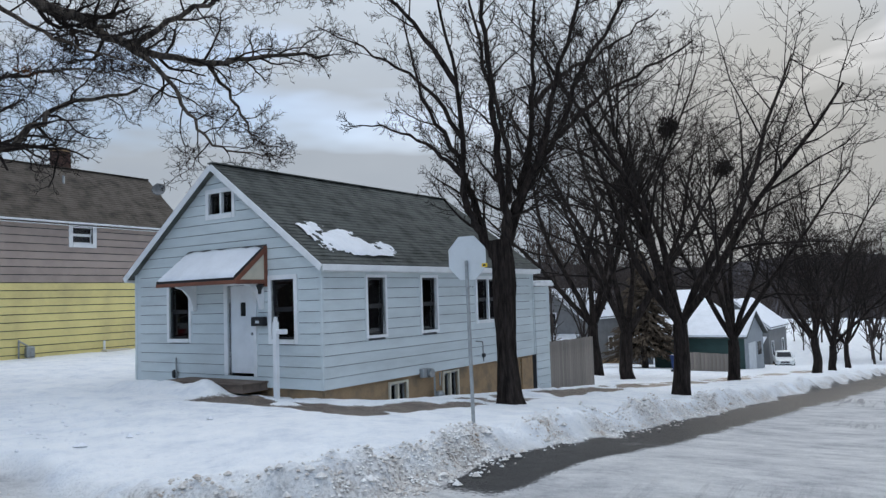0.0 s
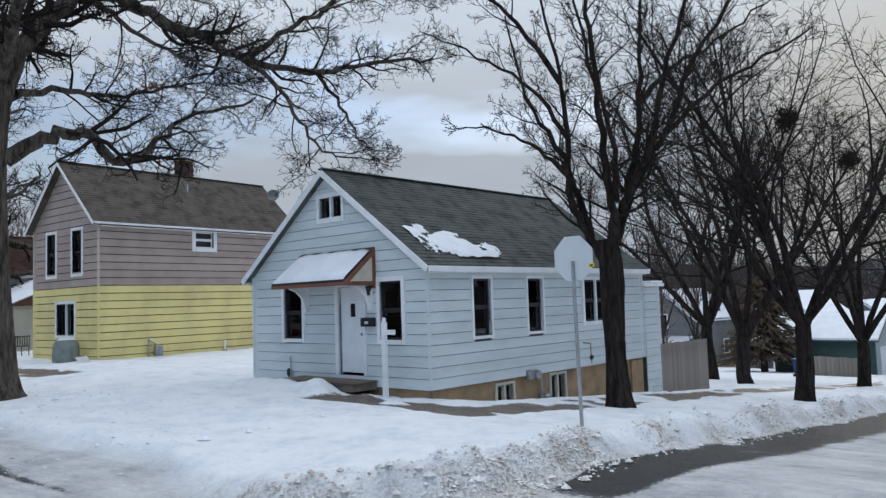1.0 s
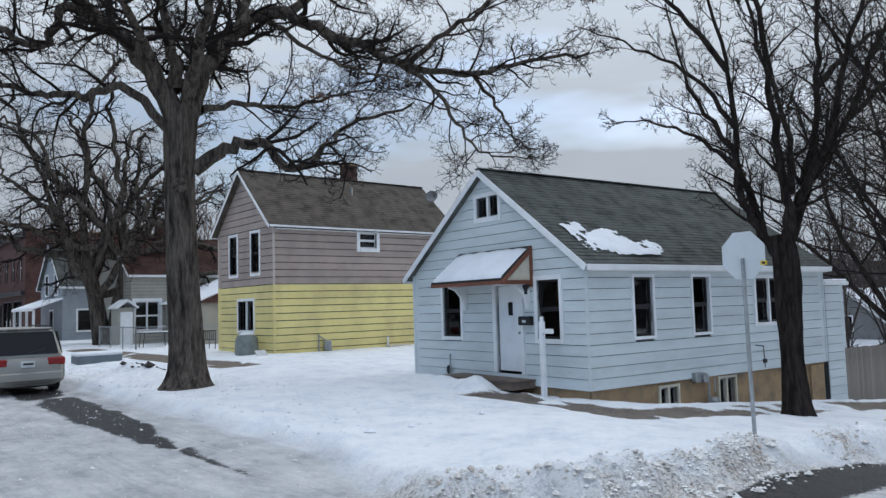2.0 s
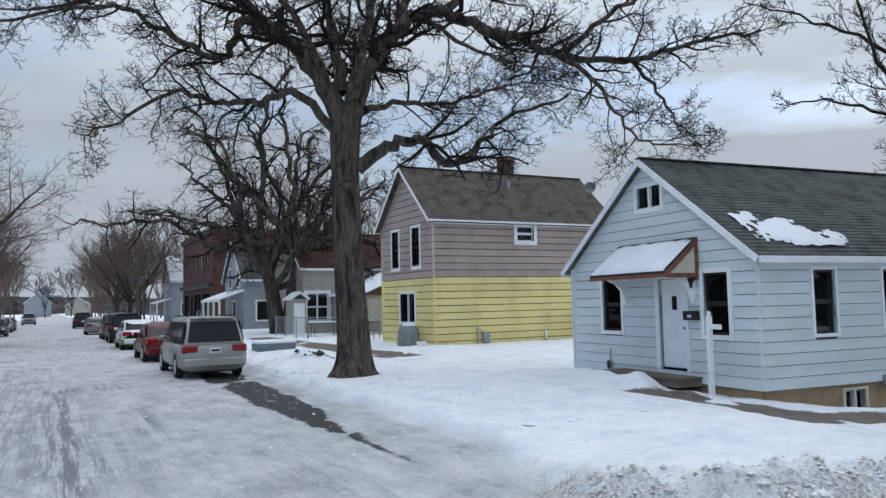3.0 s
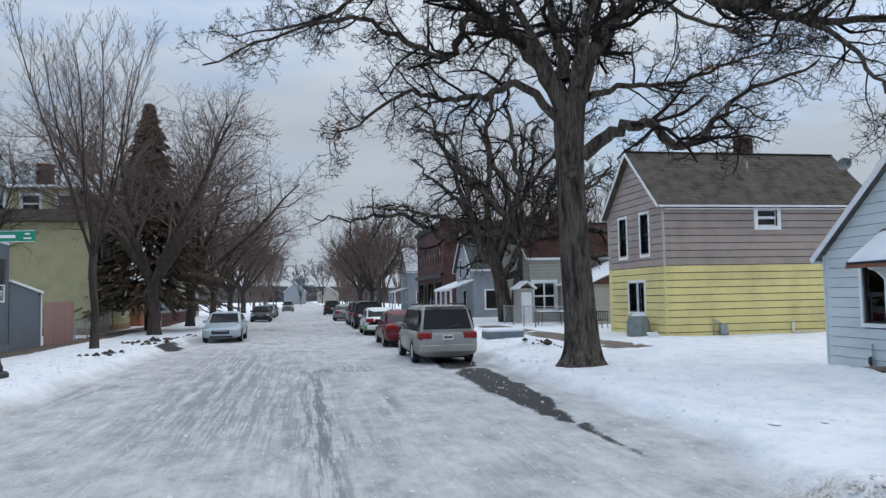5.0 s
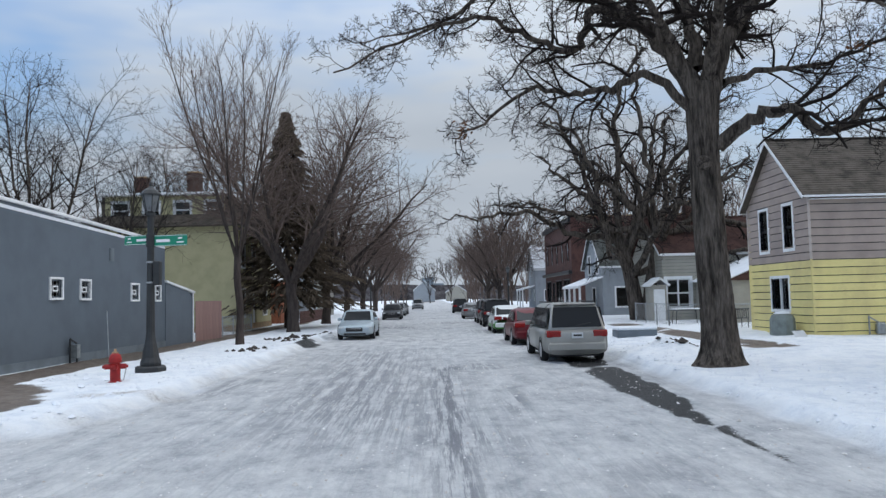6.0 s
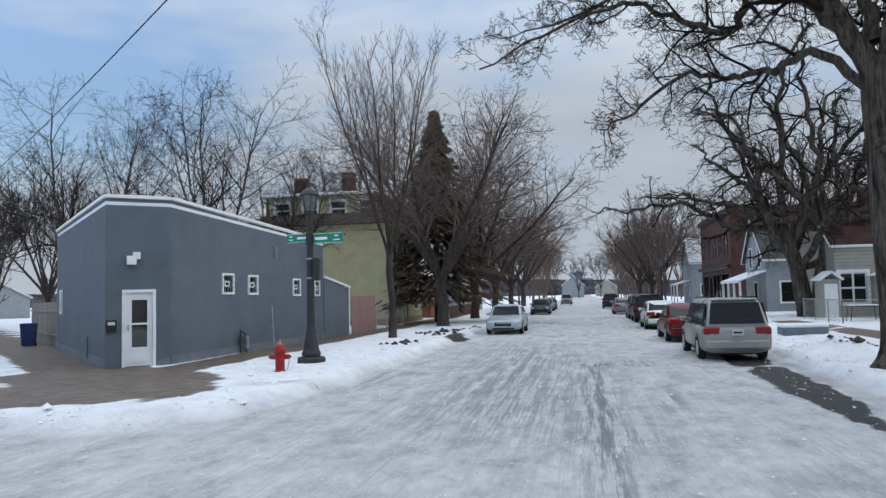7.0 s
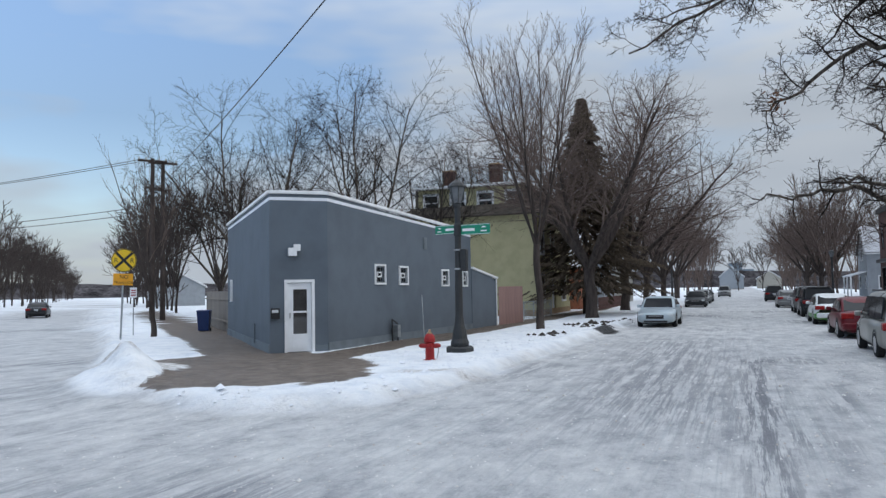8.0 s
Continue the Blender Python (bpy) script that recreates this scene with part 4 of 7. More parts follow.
def yellow_house():
    two = lambda z: M["yellow"] if z < 3.02 else M["taupe"]
    L, W, z0 = 9.2, 5.1, 0.2
    narrow = dict(style="hung", trim=0.11, blind=0.0)
    front = [(1.2, 1.9, 3.5, 5.12, narrow), (3.25, 3.95, 3.5, 5.12, narrow), (1.75, 3.15, 1.22, 2.4, dict(style="fixed", lights=2, trim=0.11, blind=0.0))]
    south = [(3.95, 4.78, 4.5, 5.14, dict(style="hung", trim=0.16, sash="white", blind=0.9))]
    h, F, S = gable_house("yellow_house", pose(13.42, 26.27, 0), L, W, z0, 5.42, 7.75, M["yellow"], two, M["shingle_brown"], front, south,
                          "two storey house, yellow siding below and taupe above", exposure=0.282, over=0.22, ends=(0.3, 0.15), proud=0.045, gap=0.029, trim_depth=0.11, fascia=0.075)
    for x, y in ((-0.015, -0.015), (-0.015, W + 0.015)):
        part("corner_board", box((x - 0.035, y - 0.035, 0.2), (x + 0.035, y + 0.035, 3.02), 0.008), M["yellow"], h)
        part("corner_board", box((x - 0.035, y - 0.035, 3.02), (x + 0.035, y + 0.035, 5.34), 0.008), M["taupe_trim"], h)
    part("foundation", box((0.05, 0.05, -0.6), (L - 0.05, W - 0.05, 0.2)), M["concrete"], h)
    # lean-to at the back of the roof
    chimney(h, 5.3, W / 2 + 0.3, 7.2, 8.55, 0.54)
    v = part("vent_pipe", rod((4.7, 1.7, 7.0), (4.7, 1.7, 7.35), 0.05), M["steel"], h)
    ds = part("satellite_dish", lathe([(0.02, 0), (0.17, 0.03), (0.28, 0.1), (0.3, 0.12), (0.27, 0.13), (0.15, 0.06), (0.02, 0.03)], 16), M["iron_grey"], h, "grey satellite dish")
    ds.matrix_basis = pose(8.9, 1.2, 7.15, 70, 0, -50)
    part("dish_arm", rod((0, 0, 0.0), (0, 0, -0.55), 0.02), M["steel"], ds)
    gm = part("gas_meter", box((2.05, -0.32, 0.35), (2.35, -0.08, 0.75), 0.05), M["steel"], h, "grey gas meter on its pipes")
    part("pipe", rod((1.85, -0.12, 0.25), (1.85, -0.12, 1.0), 0.03), M["steel"], gm)
    part("pipe", rod((1.85, -0.12, 0.95), (2.2, -0.2, 0.72), 0.025), M["steel"], gm)
    part("pipe", rod((2.42, -0.12, 0.2), (2.42, -0.12, 0.55), 0.02), M["steel"], gm)
    part("hose", rod((2.4, -0.2, 0.2), (9.0, -0.2, 0.32), 0.03), M["plastic"], h)
    part("drain_pipe", rod((5.2, -0.12, 0.2), (5.2, -0.12, 0.75), 0.045), M["white"], h)
    part("drain_box", box((5.1, -0.4, 0.22), (6.2, -0.05, 0.4), 0.03), M["cream"], h)
    return h


blue_house()
yellow_house()


# ---------------------------------------------------------------- corner shop building
def face_map(a, b):
    """Maps (along, up, out) of an upright wall from a to b, seen with its outside on the right."""
    a, b = Vector(a), Vector(b)
    d = (b - a).normalized()
    n = Vector((d.y, -d.x))
    return (lambda u, z, o: (a.x + d.x * u + n.x * o, a.y + d.y * u + n.y * o, z)), (b - a).length


def top_limits(length, za, zb):
    lo, hi = min(za, zb), max(za, zb)

    def lim(z):
        if z <= lo or hi - lo < 0.01:
            return (0.0, length)
        f = min(0.999, (z - lo) / (hi - lo))
        return (0.0, length * (1 - f)) if za > zb else (length * f, length)

    return lim


def corner_building():
    P0, P1, PL, PR, PB = (-13.3, 19.2), (-11.95, 20.35), (-21.4, 27.7), (-11.6, 32.7), (-21.0, 33.0)
    h = thing("corner_building", None, "single storey slate grey stucco corner building with white trims", "building")
    Z = {0: 5.04, 1: 5.04, 2: 5.04, 3: 4.62, 4: 4.6}
    to, n = face_map(P1, PR)
    wins = [(3.1, 3.78, 2.28, 2.86), (4.98, 5.62, 2.26, 2.84), (8.95, 9.6, 2.2, 2.78), (11.3, 11.8, 2.18, 2.76)]
    wall(h, to, top_limits(n, Z[1], Z[3]), 0.0, Z[1], wins, M["grey_wall"], thick=0.2)
    for w in wins:
        f = window(h, to, *w, trim=0.07, style="fixed", sash="grey_wall", blind=0.0)
        um, zm = (w[0] + w[1]) / 2, (w[2] + w[3]) / 2
        bm = bmesh.new()
        for k in (-1, 1):
            add_slab(bm, to, um + k * 0.11 - 0.007, um + k * 0.11 + 0.007, w[2], w[3], -0.04, -0.025)
            add_slab(bm, to, w[0], w[1], zm + k * 0.11 - 0.007, zm + k * 0.11 + 0.007, -0.04, -0.025)
        bmesh.ops.recalc_face_normals(bm, faces=bm.faces)
        part("glazing_bar", bm, M["steel"], f)
        bm = bmesh.new()
        for q in ((um - 0.16, um + 0.16, zm - 0.09, zm - 0.05), (um - 0.16, um + 0.16, zm + 0.05, zm + 0.09), (um - 0.16, um - 0.12, zm - 0.05, zm + 0.05), (um + 0.12, um + 0.16, zm - 0.05, zm + 0.05)):
            add_slab(bm, to, *q, -0.045, -0.01)
        bmesh.ops.recalc_face_normals(bm, faces=bm.faces)
        part("vent_frame", bm, M["white"], f)
    part("base_band", slab(to, 0, n, -0.1, 0.42, 0.0, 0.035), M["grey_base"], h)
    vent = part("wall_vent", slab(to, 7.1, 7.42, 3.62, 4.1, 0.0, 0.03), M["grey_base"], h)
    for k in range(5):
        part("slat", slab(to, 7.13, 7.39, 3.66 + k * 0.085, 3.7 + k * 0.085, 0.03, 0.05), M["grey_base"], vent)
    gm = part("gas_meter", slab(to, 4.2, 4.42, 0.32, 0.75, 0.1, 0.3), M["steel"], h, "grey gas meter on pipes")
    for a, b in (((4.05, 0.0, 0.15), (4.05, 0.95, 0.15)), ((4.05, 0.95, 0.15), (4.35, 0.8, 0.2)), ((4.55, 0.05, 0.12), (4.55, 0.7, 0.12))):
        part("pipe", rod(to(*a), to(*b), 0.03), M["iron"], gm)
    to2, n2 = face_map(P0, P1)
    wall(h, to2, top_limits(n2, Z[0], Z[1]), 0.0, Z[0], [(0.48, 1.32, 0.16, 2.32)], M["grey_wall"], thick=0.2)
    part("base_band", slab(to2, 1.4, n2, -0.1, 0.36, 0.0, 0.035), M["grey_base"], h)
    step = part("door_step", slab(to2, 0.1, n2 - 0.05, -0.1, 0.13, 0.0, 0.5), M["grey_base"], h, "low concrete door step")
    bm = bmesh.new()
    for q in ((0.44, 0.53, 0.14, 2.38), (1.27, 1.36, 0.14, 2.38), (0.53, 1.27, 2.29, 2.38)):
        add_slab(bm, to2, *q, -0.1, 0.045)
    bmesh.ops.recalc_face_normals(bm, faces=bm.faces)
    part("door_frame", bm, M["white"], h)
    storm = wall(h, lambda u, z, d: to2(u, z, d - 0.03), lambda z: (0.535, 1.265), 0.18, 2.28, [(0.71, 1.13, 0.72, 2.08)], M["door_white"], name="storm_door", thick=0.04)
    storm["label"] = "white storm door with a tall pane"
    part("pane", slab(to2, 0.71, 1.13, 0.72, 2.08, -0.055, -0.048), M["pane"], storm).visible_shadow = False
    part("curtain", slab(to2, 0.705, 1.135, 0.715, 2.085, -0.072, -0.064), M["white"], storm)
    part("middle_rail", slab(to2, 0.71, 1.13, 1.36, 1.42, -0.05, -0.02), M["door_white"], storm)
    part("kick_panel", slab(to2, 0.68, 1.16, 0.28, 0.5, -0.03, -0.015), M["door_white"], storm)
    part("door_handle", rod(to2(0.61, 1.2, 0.0), to2(0.61, 1.36, 0.0), 0.018), M["steel"], storm)
    lb = part("letter_box", slab(to2, 0.02, 0.29, 1.2, 1.52, 0.0, 0.1), M["black"], h, "black letter box")
    part("number_plate", slab(to2, 0.06, 0.25, 1.38, 1.47, 0.1, 0.104), M["blind"], lb)
    lamp = part("wall_lamp", slab(to2, 0.55, 0.8, 3.1, 3.35, 0.02, 0.22), M["white"], h, "white square floodlight")
    part("lamp_head", slab(to2, 0.72, 0.92, 3.26, 3.46, 0.0, 0.16), M["white"], lamp)
    to3, n3 = face_map(PL, P0)
    wall(h, to3, top_limits(n3, Z[2], Z[0]), 0.0, Z[0], [(1.3, 1.75, 1.7, 2.5)], M["grey_wall"], thick=0.2)
    window(h, to3, 1.3, 1.75, 1.7, 2.5, trim=0.07, style="fixed", blind=1.0)
    part("base_band", slab(to3, 0.0, n3, -0.1, 0.42, 0.0, 0.035), M["grey_base"], h)
    part("wall_pipe", rod(to3(n3 - 3.0, 0.3, 0.05), to3(n3 - 3.0, 0.95, 0.05), 0.03), M["grey_base"], h)
    to4, n4 = face_map(PR, PB)
    wall(h, to4, top_limits(n4, Z[3], Z[4]), 0.0, Z[3], [], M["grey_wall"], thick=0.2)
    to5, n5 = face_map(PB, PL)
    wall(h, to5, top_limits(n5, Z[4], Z[2]), 0.0, Z[2], [], M["grey_wall"], thick=0.2)
    bm = bmesh.new()
    q = [(P0, Z[0]), (P1, Z[1]), (PR, Z[3]), (PB, Z[4]), (PL, Z[2])]
    bm.faces.new([bm.verts.new((p[0], p[1], z - 0.12)) for p, z in q])
    g = bmesh.ops.extrude_face_region(bm, geom=bm.faces[:])
    for v in [v for v in g["geom"] if isinstance(v, bmesh.types.BMVert)]:
        v.co.z -= 0.1
    bmesh.ops.recalc_face_normals(bm, faces=bm.faces)
    part("roof", bm, M["snow"], h, "flat roof under snow")
    for (a, za), (b, zb) in zip(q, q[1:] + q[:1]):
        bar(h, "parapet_trim", (*a, za + 0.03), (*b, zb + 0.03), 0.14, 0.1, M["white"])
    # low rear part, with a sloping white verge
    R0, R1 = (-11.62, 32.85), (-11.5, 36.2)
    to6, n6 = face_map(R0, R1)
    wall(h, to6, top_limits(n6, 2.95, 2.5), 0.0, 2.95, [], M["grey_wall"], thick=0.2, name="rear_wall")
    to7, n7 = face_map(R1, (-16, 36.3))
    wall(h, to7, top_limits(n7, 2.5, 2.5), 0.0, 2.5, [], M["grey_wall"], thick=0.2, name="rear_wall")
    bar(h, "verge", (*R0, 2.98), (R1[0], R1[1] + 0.1, 2.53), 0.16, 0.1, M["white"])
    part("corner_strip", slab(to6, n6 - 0.06, n6 + 0.03, 0, 2.48, 0.0, 0.03), M["white"], h)
    return h


corner_building()


def plank_fence(name, a, b, top, material, label, width=0.14, under=0.0, wave=0.015, gap=0.008, seed=1):
    f = thing(name, None, label, "fence")
    a, b = Vector(a), Vector(b)
    rng = random.Random(seed)
    d = (b - a).normalized()
    k = max(2, round((b - a).length / width))
    w = (b - a).length / k
    for s in range(k):
        p = a + d * w * (s + 0.5)
        z0 = snow_z(p.x, p.y) - 0.15
        zt = (top[0] + (top[1] - top[0]) * s / k) + rng.uniform(-wave, wave)
        bm = box((-w / 2 + gap / 2, -0.011, z0), (w / 2 - gap / 2, 0.011, zt), 0.003)
        ob = part("board", bm, M[material], f)
        ob.matrix_basis = pose(p.x, p.y, 0, 0, 0, math.degrees(math.atan2(d.y, d.x)) + rng.uniform(-0.6, 0.6))
    for z in (0.25, 0.8):
        za = snow_z(a.x, a.y) + (top[0] - snow_z(a.x, a.y)) * z
        zb = snow_z(b.x, b.y) + (top[1] - snow_z(b.x, b.y)) * z
        n = Vector((-d.y, d.x)) * 0.05
        bar(f, "rail", (a.x + n.x, a.y + n.y, za), (b.x + n.x, b.y + n.y, zb), 0.04, 0.09, M[material])
    return f


# ---------------------------------------------------------------- trees
def cross(a, b):
    return np.stack([a[..., 1] * b[..., 2] - a[..., 2] * b[..., 1], a[..., 2] * b[..., 0] - a[..., 0] * b[..., 2], a[..., 0] * b[..., 1] - a[..., 1] * b[..., 0]], -1)


def tubes(name, branches, material, parent, label=""):
    """One mesh of tapered tubes: branches is a list of (points, radii, sides)."""
    vs, fs, base = [], [], 0
    kinds = {}
    for pts, rad, sides in branches:
        kinds.setdefault((len(pts), sides), []).append((pts, rad))
    for (k, sides), some in kinds.items():
        p = np.array([s[0] for s in some], float)
        r = np.array([s[1] for s in some], float)[:, :, None, None]
        t = np.concatenate([p[:, 1:2] - p[:, :1], p[:, 2:] - p[:, :-2], p[:, -1:] - p[:, -2:-1]], 1) if k > 2 else np.repeat(p[:, 1:] - p[:, :1], 2, 1)
        t /= np.linalg.norm(t, axis=-1, keepdims=True) + 1e-9
        lead = t.mean(1, keepdims=True)
        ref = np.where(np.abs(lead[..., 2:3]) > 0.8, [[[1.0, 0, 0]]], [[[0, 0, 1.0]]])
        a = cross(t, np.broadcast_to(ref, t.shape))
        a /= np.linalg.norm(a, axis=-1, keepdims=True) + 1e-9
        b = cross(t, a)
        ang = 2 * np.pi * np.arange(sides) / sides
        if sides >= 12:
            r = r * (1 + 0.05 * np.sin(ang * 3 + p[:, :, 2:3] * 0.7) + 0.035 * np.sin(ang * 7 + p[:, :, 2:3] * 1.9))[..., None]
        ring = p[:, :, None] + r * (np.cos(ang)[:, None] * a[:, :, None] + np.sin(ang)[:, None] * b[:, :, None])
        if sides >= 60:
            # furrowed bark: raised interlacing ridges
            out = ring - p[:, :, None]
            out /= np.linalg.norm(out, axis=-1, keepdims=True)
            lift = [[[0.5 - abs(noise.noise(Vector((math.cos(w) * 4.6, math.sin(w) * 4.6, q[2] * 1.3))) * 1.5 + 0.9 * noise.noise(Vector((math.cos(w) * 9.5, math.sin(w) * 9.5, q[2] * 2.4 + 7)))) for w in ang] for q in one] for one in p]
            ring = ring + out * (np.array(lift) * 0.045)[..., None]
        vs.append(ring.reshape(-1, 3))
        i, j = np.arange(k - 1)[:, None], np.arange(sides)[None, :]
        j2 = (j + 1) % sides
        one = np.stack([i * sides + j, i * sides + j2, (i + 1) * sides + j2, (i + 1) * sides + j], -1).reshape(-1, 4)
        fs.append((base + np.arange(len(some))[:, None, None] * k * sides + one).reshape(-1, 4))
        base += len(some) * k * sides
    vs, fs = np.concatenate(vs), np.concatenate(fs)
    me = bpy.data.meshes.new(name)
    me.from_pydata(vs, [], fs)
    me.polygons.foreach_set("use_smooth", [True] * len(fs))
    me.materials.append(material)
    ob = new(name, me)
    ob.parent = parent
    if label:
        ob["label"] = label
    return ob


def unit(v):
    return v / (math.sqrt(v[0] * v[0] + v[1] * v[1] + v[2] * v[2]) + 1e-9)


def spline(points, k):
    """A smooth line through points (Catmull-Rom), k steps a stretch."""
    p = np.asarray(points, float)
    p = np.vstack([2 * p[0] - p[1], p, 2 * p[-1] - p[-2]])
    out = []
    for i in range(1, len(p) - 2):
        for s in np.arange(k) / k:
            a, b, c, d = p[i - 1 : i + 3]
            out.append(0.5 * (2 * b + (c - a) * s + (2 * a - 5 * b + 4 * c - d) * s**2 + (3 * b - a - 3 * c + d) * s**3))
    out.append(p[-2])
    return np.array(out)


def grow(rng, start, way, length, radius, level, style, out):
    """A branch that wanders, tapers and forks; its offshoots follow until style['levels'] is reached."""
    k = style["segs"][min(level, len(style["segs"]) - 1)]
    wander, lift = style["wander"][min(level, 3)], style["lift"][min(level, 3)]
    p, w = np.array(start, float), unit(np.array(way, float))
    pts, seg = [p.copy()], length / k
    for i in range(k):
        w = unit(w + rng.normal(0, wander, 3) + np.array([0, 0, lift]))
        p = p + w * seg
        pts.append(p.copy())
    f = np.linspace(0, 1, k + 1)
    rad = radius * (1 - f * (1 - style["taper"]))
    out.append((level, np.array(pts), rad))
    offshoots(rng, np.array(pts), rad, length, level, style, out)


def offshoots(rng, pts, rad, length, level, style, out, first=None):
    if level + 1 >= style["levels"]:
        return
    n = style["kids"][min(level, len(style["kids"]) - 1)]
    n = max(1, int(round(n * rng.uniform(0.75, 1.25))))
    lo = style["from"] if first is None else first
    k = len(pts) - 1
    spin = rng.uniform(0, 6.28)
    for i in range(n):
        f = lo + (1 - lo) * ((i + rng.uniform(0.1, 0.9)) / n) ** 0.9
        x = f * k
        j = min(int(x), k - 1)
        q = pts[j] + (pts[j + 1] - pts[j]) * (x - j)
        t = unit(pts[j + 1] - pts[j])
        spin += 2.4 + rng.uniform(-0.5, 0.5)
        a = unit(cross(t, np.array([0.31, 0.2, 0.93] if abs(t[2]) < 0.9 else [1.0, 0, 0])))
        b = cross(t, a)
        side = math.cos(spin) * a + math.sin(spin) * b
        ang = radians(rng.uniform(*style["angle"]))
        way = t * math.cos(ang) + side * math.sin(ang)
        way[2] = way[2] * style["flat"] + style["up"]
        ln = length * style["ratio"] * (1 - 0.55 * f) * rng.uniform(0.7, 1.3)
        r = max(style["min_r"], min(rad[j] * 0.72, rad[j] * style["thin"] * rng.uniform(0.8, 1.1)))
        if ln > 0.06:
            grow(rng, q, way, ln, r, level + 1, style, out)


def tree_parts(tree, out, sides=(12, 8, 5, 3, 3), split=2, bark="bark", twig="twig", trunk_extra=()):
    trunk = [(p, r, sides[min(l, 4)]) for l, p, r in out if l < split] + list(trunk_extra)
    crown = [(p, r, sides[min(l, 4)]) for l, p, r in out if l >= split]
    tubes("trunk", trunk, M[bark], tree)
    if crown:
        tubes("crown", crown, M[twig], tree)


OAK = dict(segs=(8, 8, 6, 5, 4, 3), wander=(0.12, 0.20, 0.26, 0.28), lift=(0.0, 0.02, 0.03, 0.03), taper=0.35, levels=5, kids=(7, 8, 6, 4), angle=(35, 75), ratio=0.52, thin=0.5, flat=0.8, up=0.08, min_r=0.0055)
OAK["from"] = 0.22


def trunk_line(x, y, lean, height, r0, r1, flare=1.35, k=16):
    z0 = snow_z(x, y) - 0.2
    pts = np.array([[lean[0] * f + 0.05 * math.sin(5 * f), lean[1] * f + 0.05 * math.cos(4 * f), -0.2 + (height + 0.2) * f] for f in np.linspace(0, 1, k)])
    rad = np.array([(r0 + (r1 - r0) * f + r0 * (flare - 1) * math.exp(-f * height / 0.3)) * (1 + 0.10 * noise.noise(Vector((x, y, f * height * 1.3)))) for f in np.linspace(0, 1, k)])
    pts[:, 0] += [0.12 * r0 / 0.3 * noise.noise(Vector((x, f * 2.3, 5))) * min(1, 4 * f) for f in np.linspace(0, 1, k)]
    return pts, rad


def leaf_clump(tree, at_, r, n, seed):
    """Withered leaves that hang on in a knot of twigs."""
    rng = random.Random(seed)
    bm = bmesh.new()
    for k in range(n):
        c = Vector(at_) + Vector([rng.gauss(0, r * 0.5) for i in range(3)])
        a, b = [Vector([rng.uniform(-1, 1) for i in range(3)]).normalized() * rng.uniform(0.04, 0.08) for i in range(2)]
        v = [bm.verts.new(c + q) for q in (-a, b * 0.5, a, -b * 0.5 + Vector((0, 0, 0.01)))]
        bm.faces.new(v)
    return tagged(part("leaf_clump", bm, M["dead_leaf"], tree, "clump of withered brown leaves"), kind="stuff")


def limbed(tree, rng, limbs, style, trunk, sides, reach=0.62, most=5.5, first=0.2, jitter=0.05, bark="bark", twig="twig", per_metre=2.9):
    """A tree whose limbs follow waypoints (across, away, up); twigs grow from them."""
    out = []
    for pts, r in limbs:
        line = spline(pts, 5)
        line[2:-1] += rng.normal(0, jitter, (len(line) - 3, 3))
        length = np.linalg.norm(np.diff(line, axis=0), axis=1).sum()
        rad = r * (1 - np.linspace(0, 1, len(line)) ** 0.8 * 0.84)
        out.append((1, line, rad))
        st = dict(style, kids=(0, per_metre * length, *style["kids"][2:]))
        offshoots(rng, line, rad, min(length, most) * reach, 1, st, out, first=first)
    tree_parts(tree, out, sides=sides, trunk_extra=trunk, bark=bark, twig=twig)


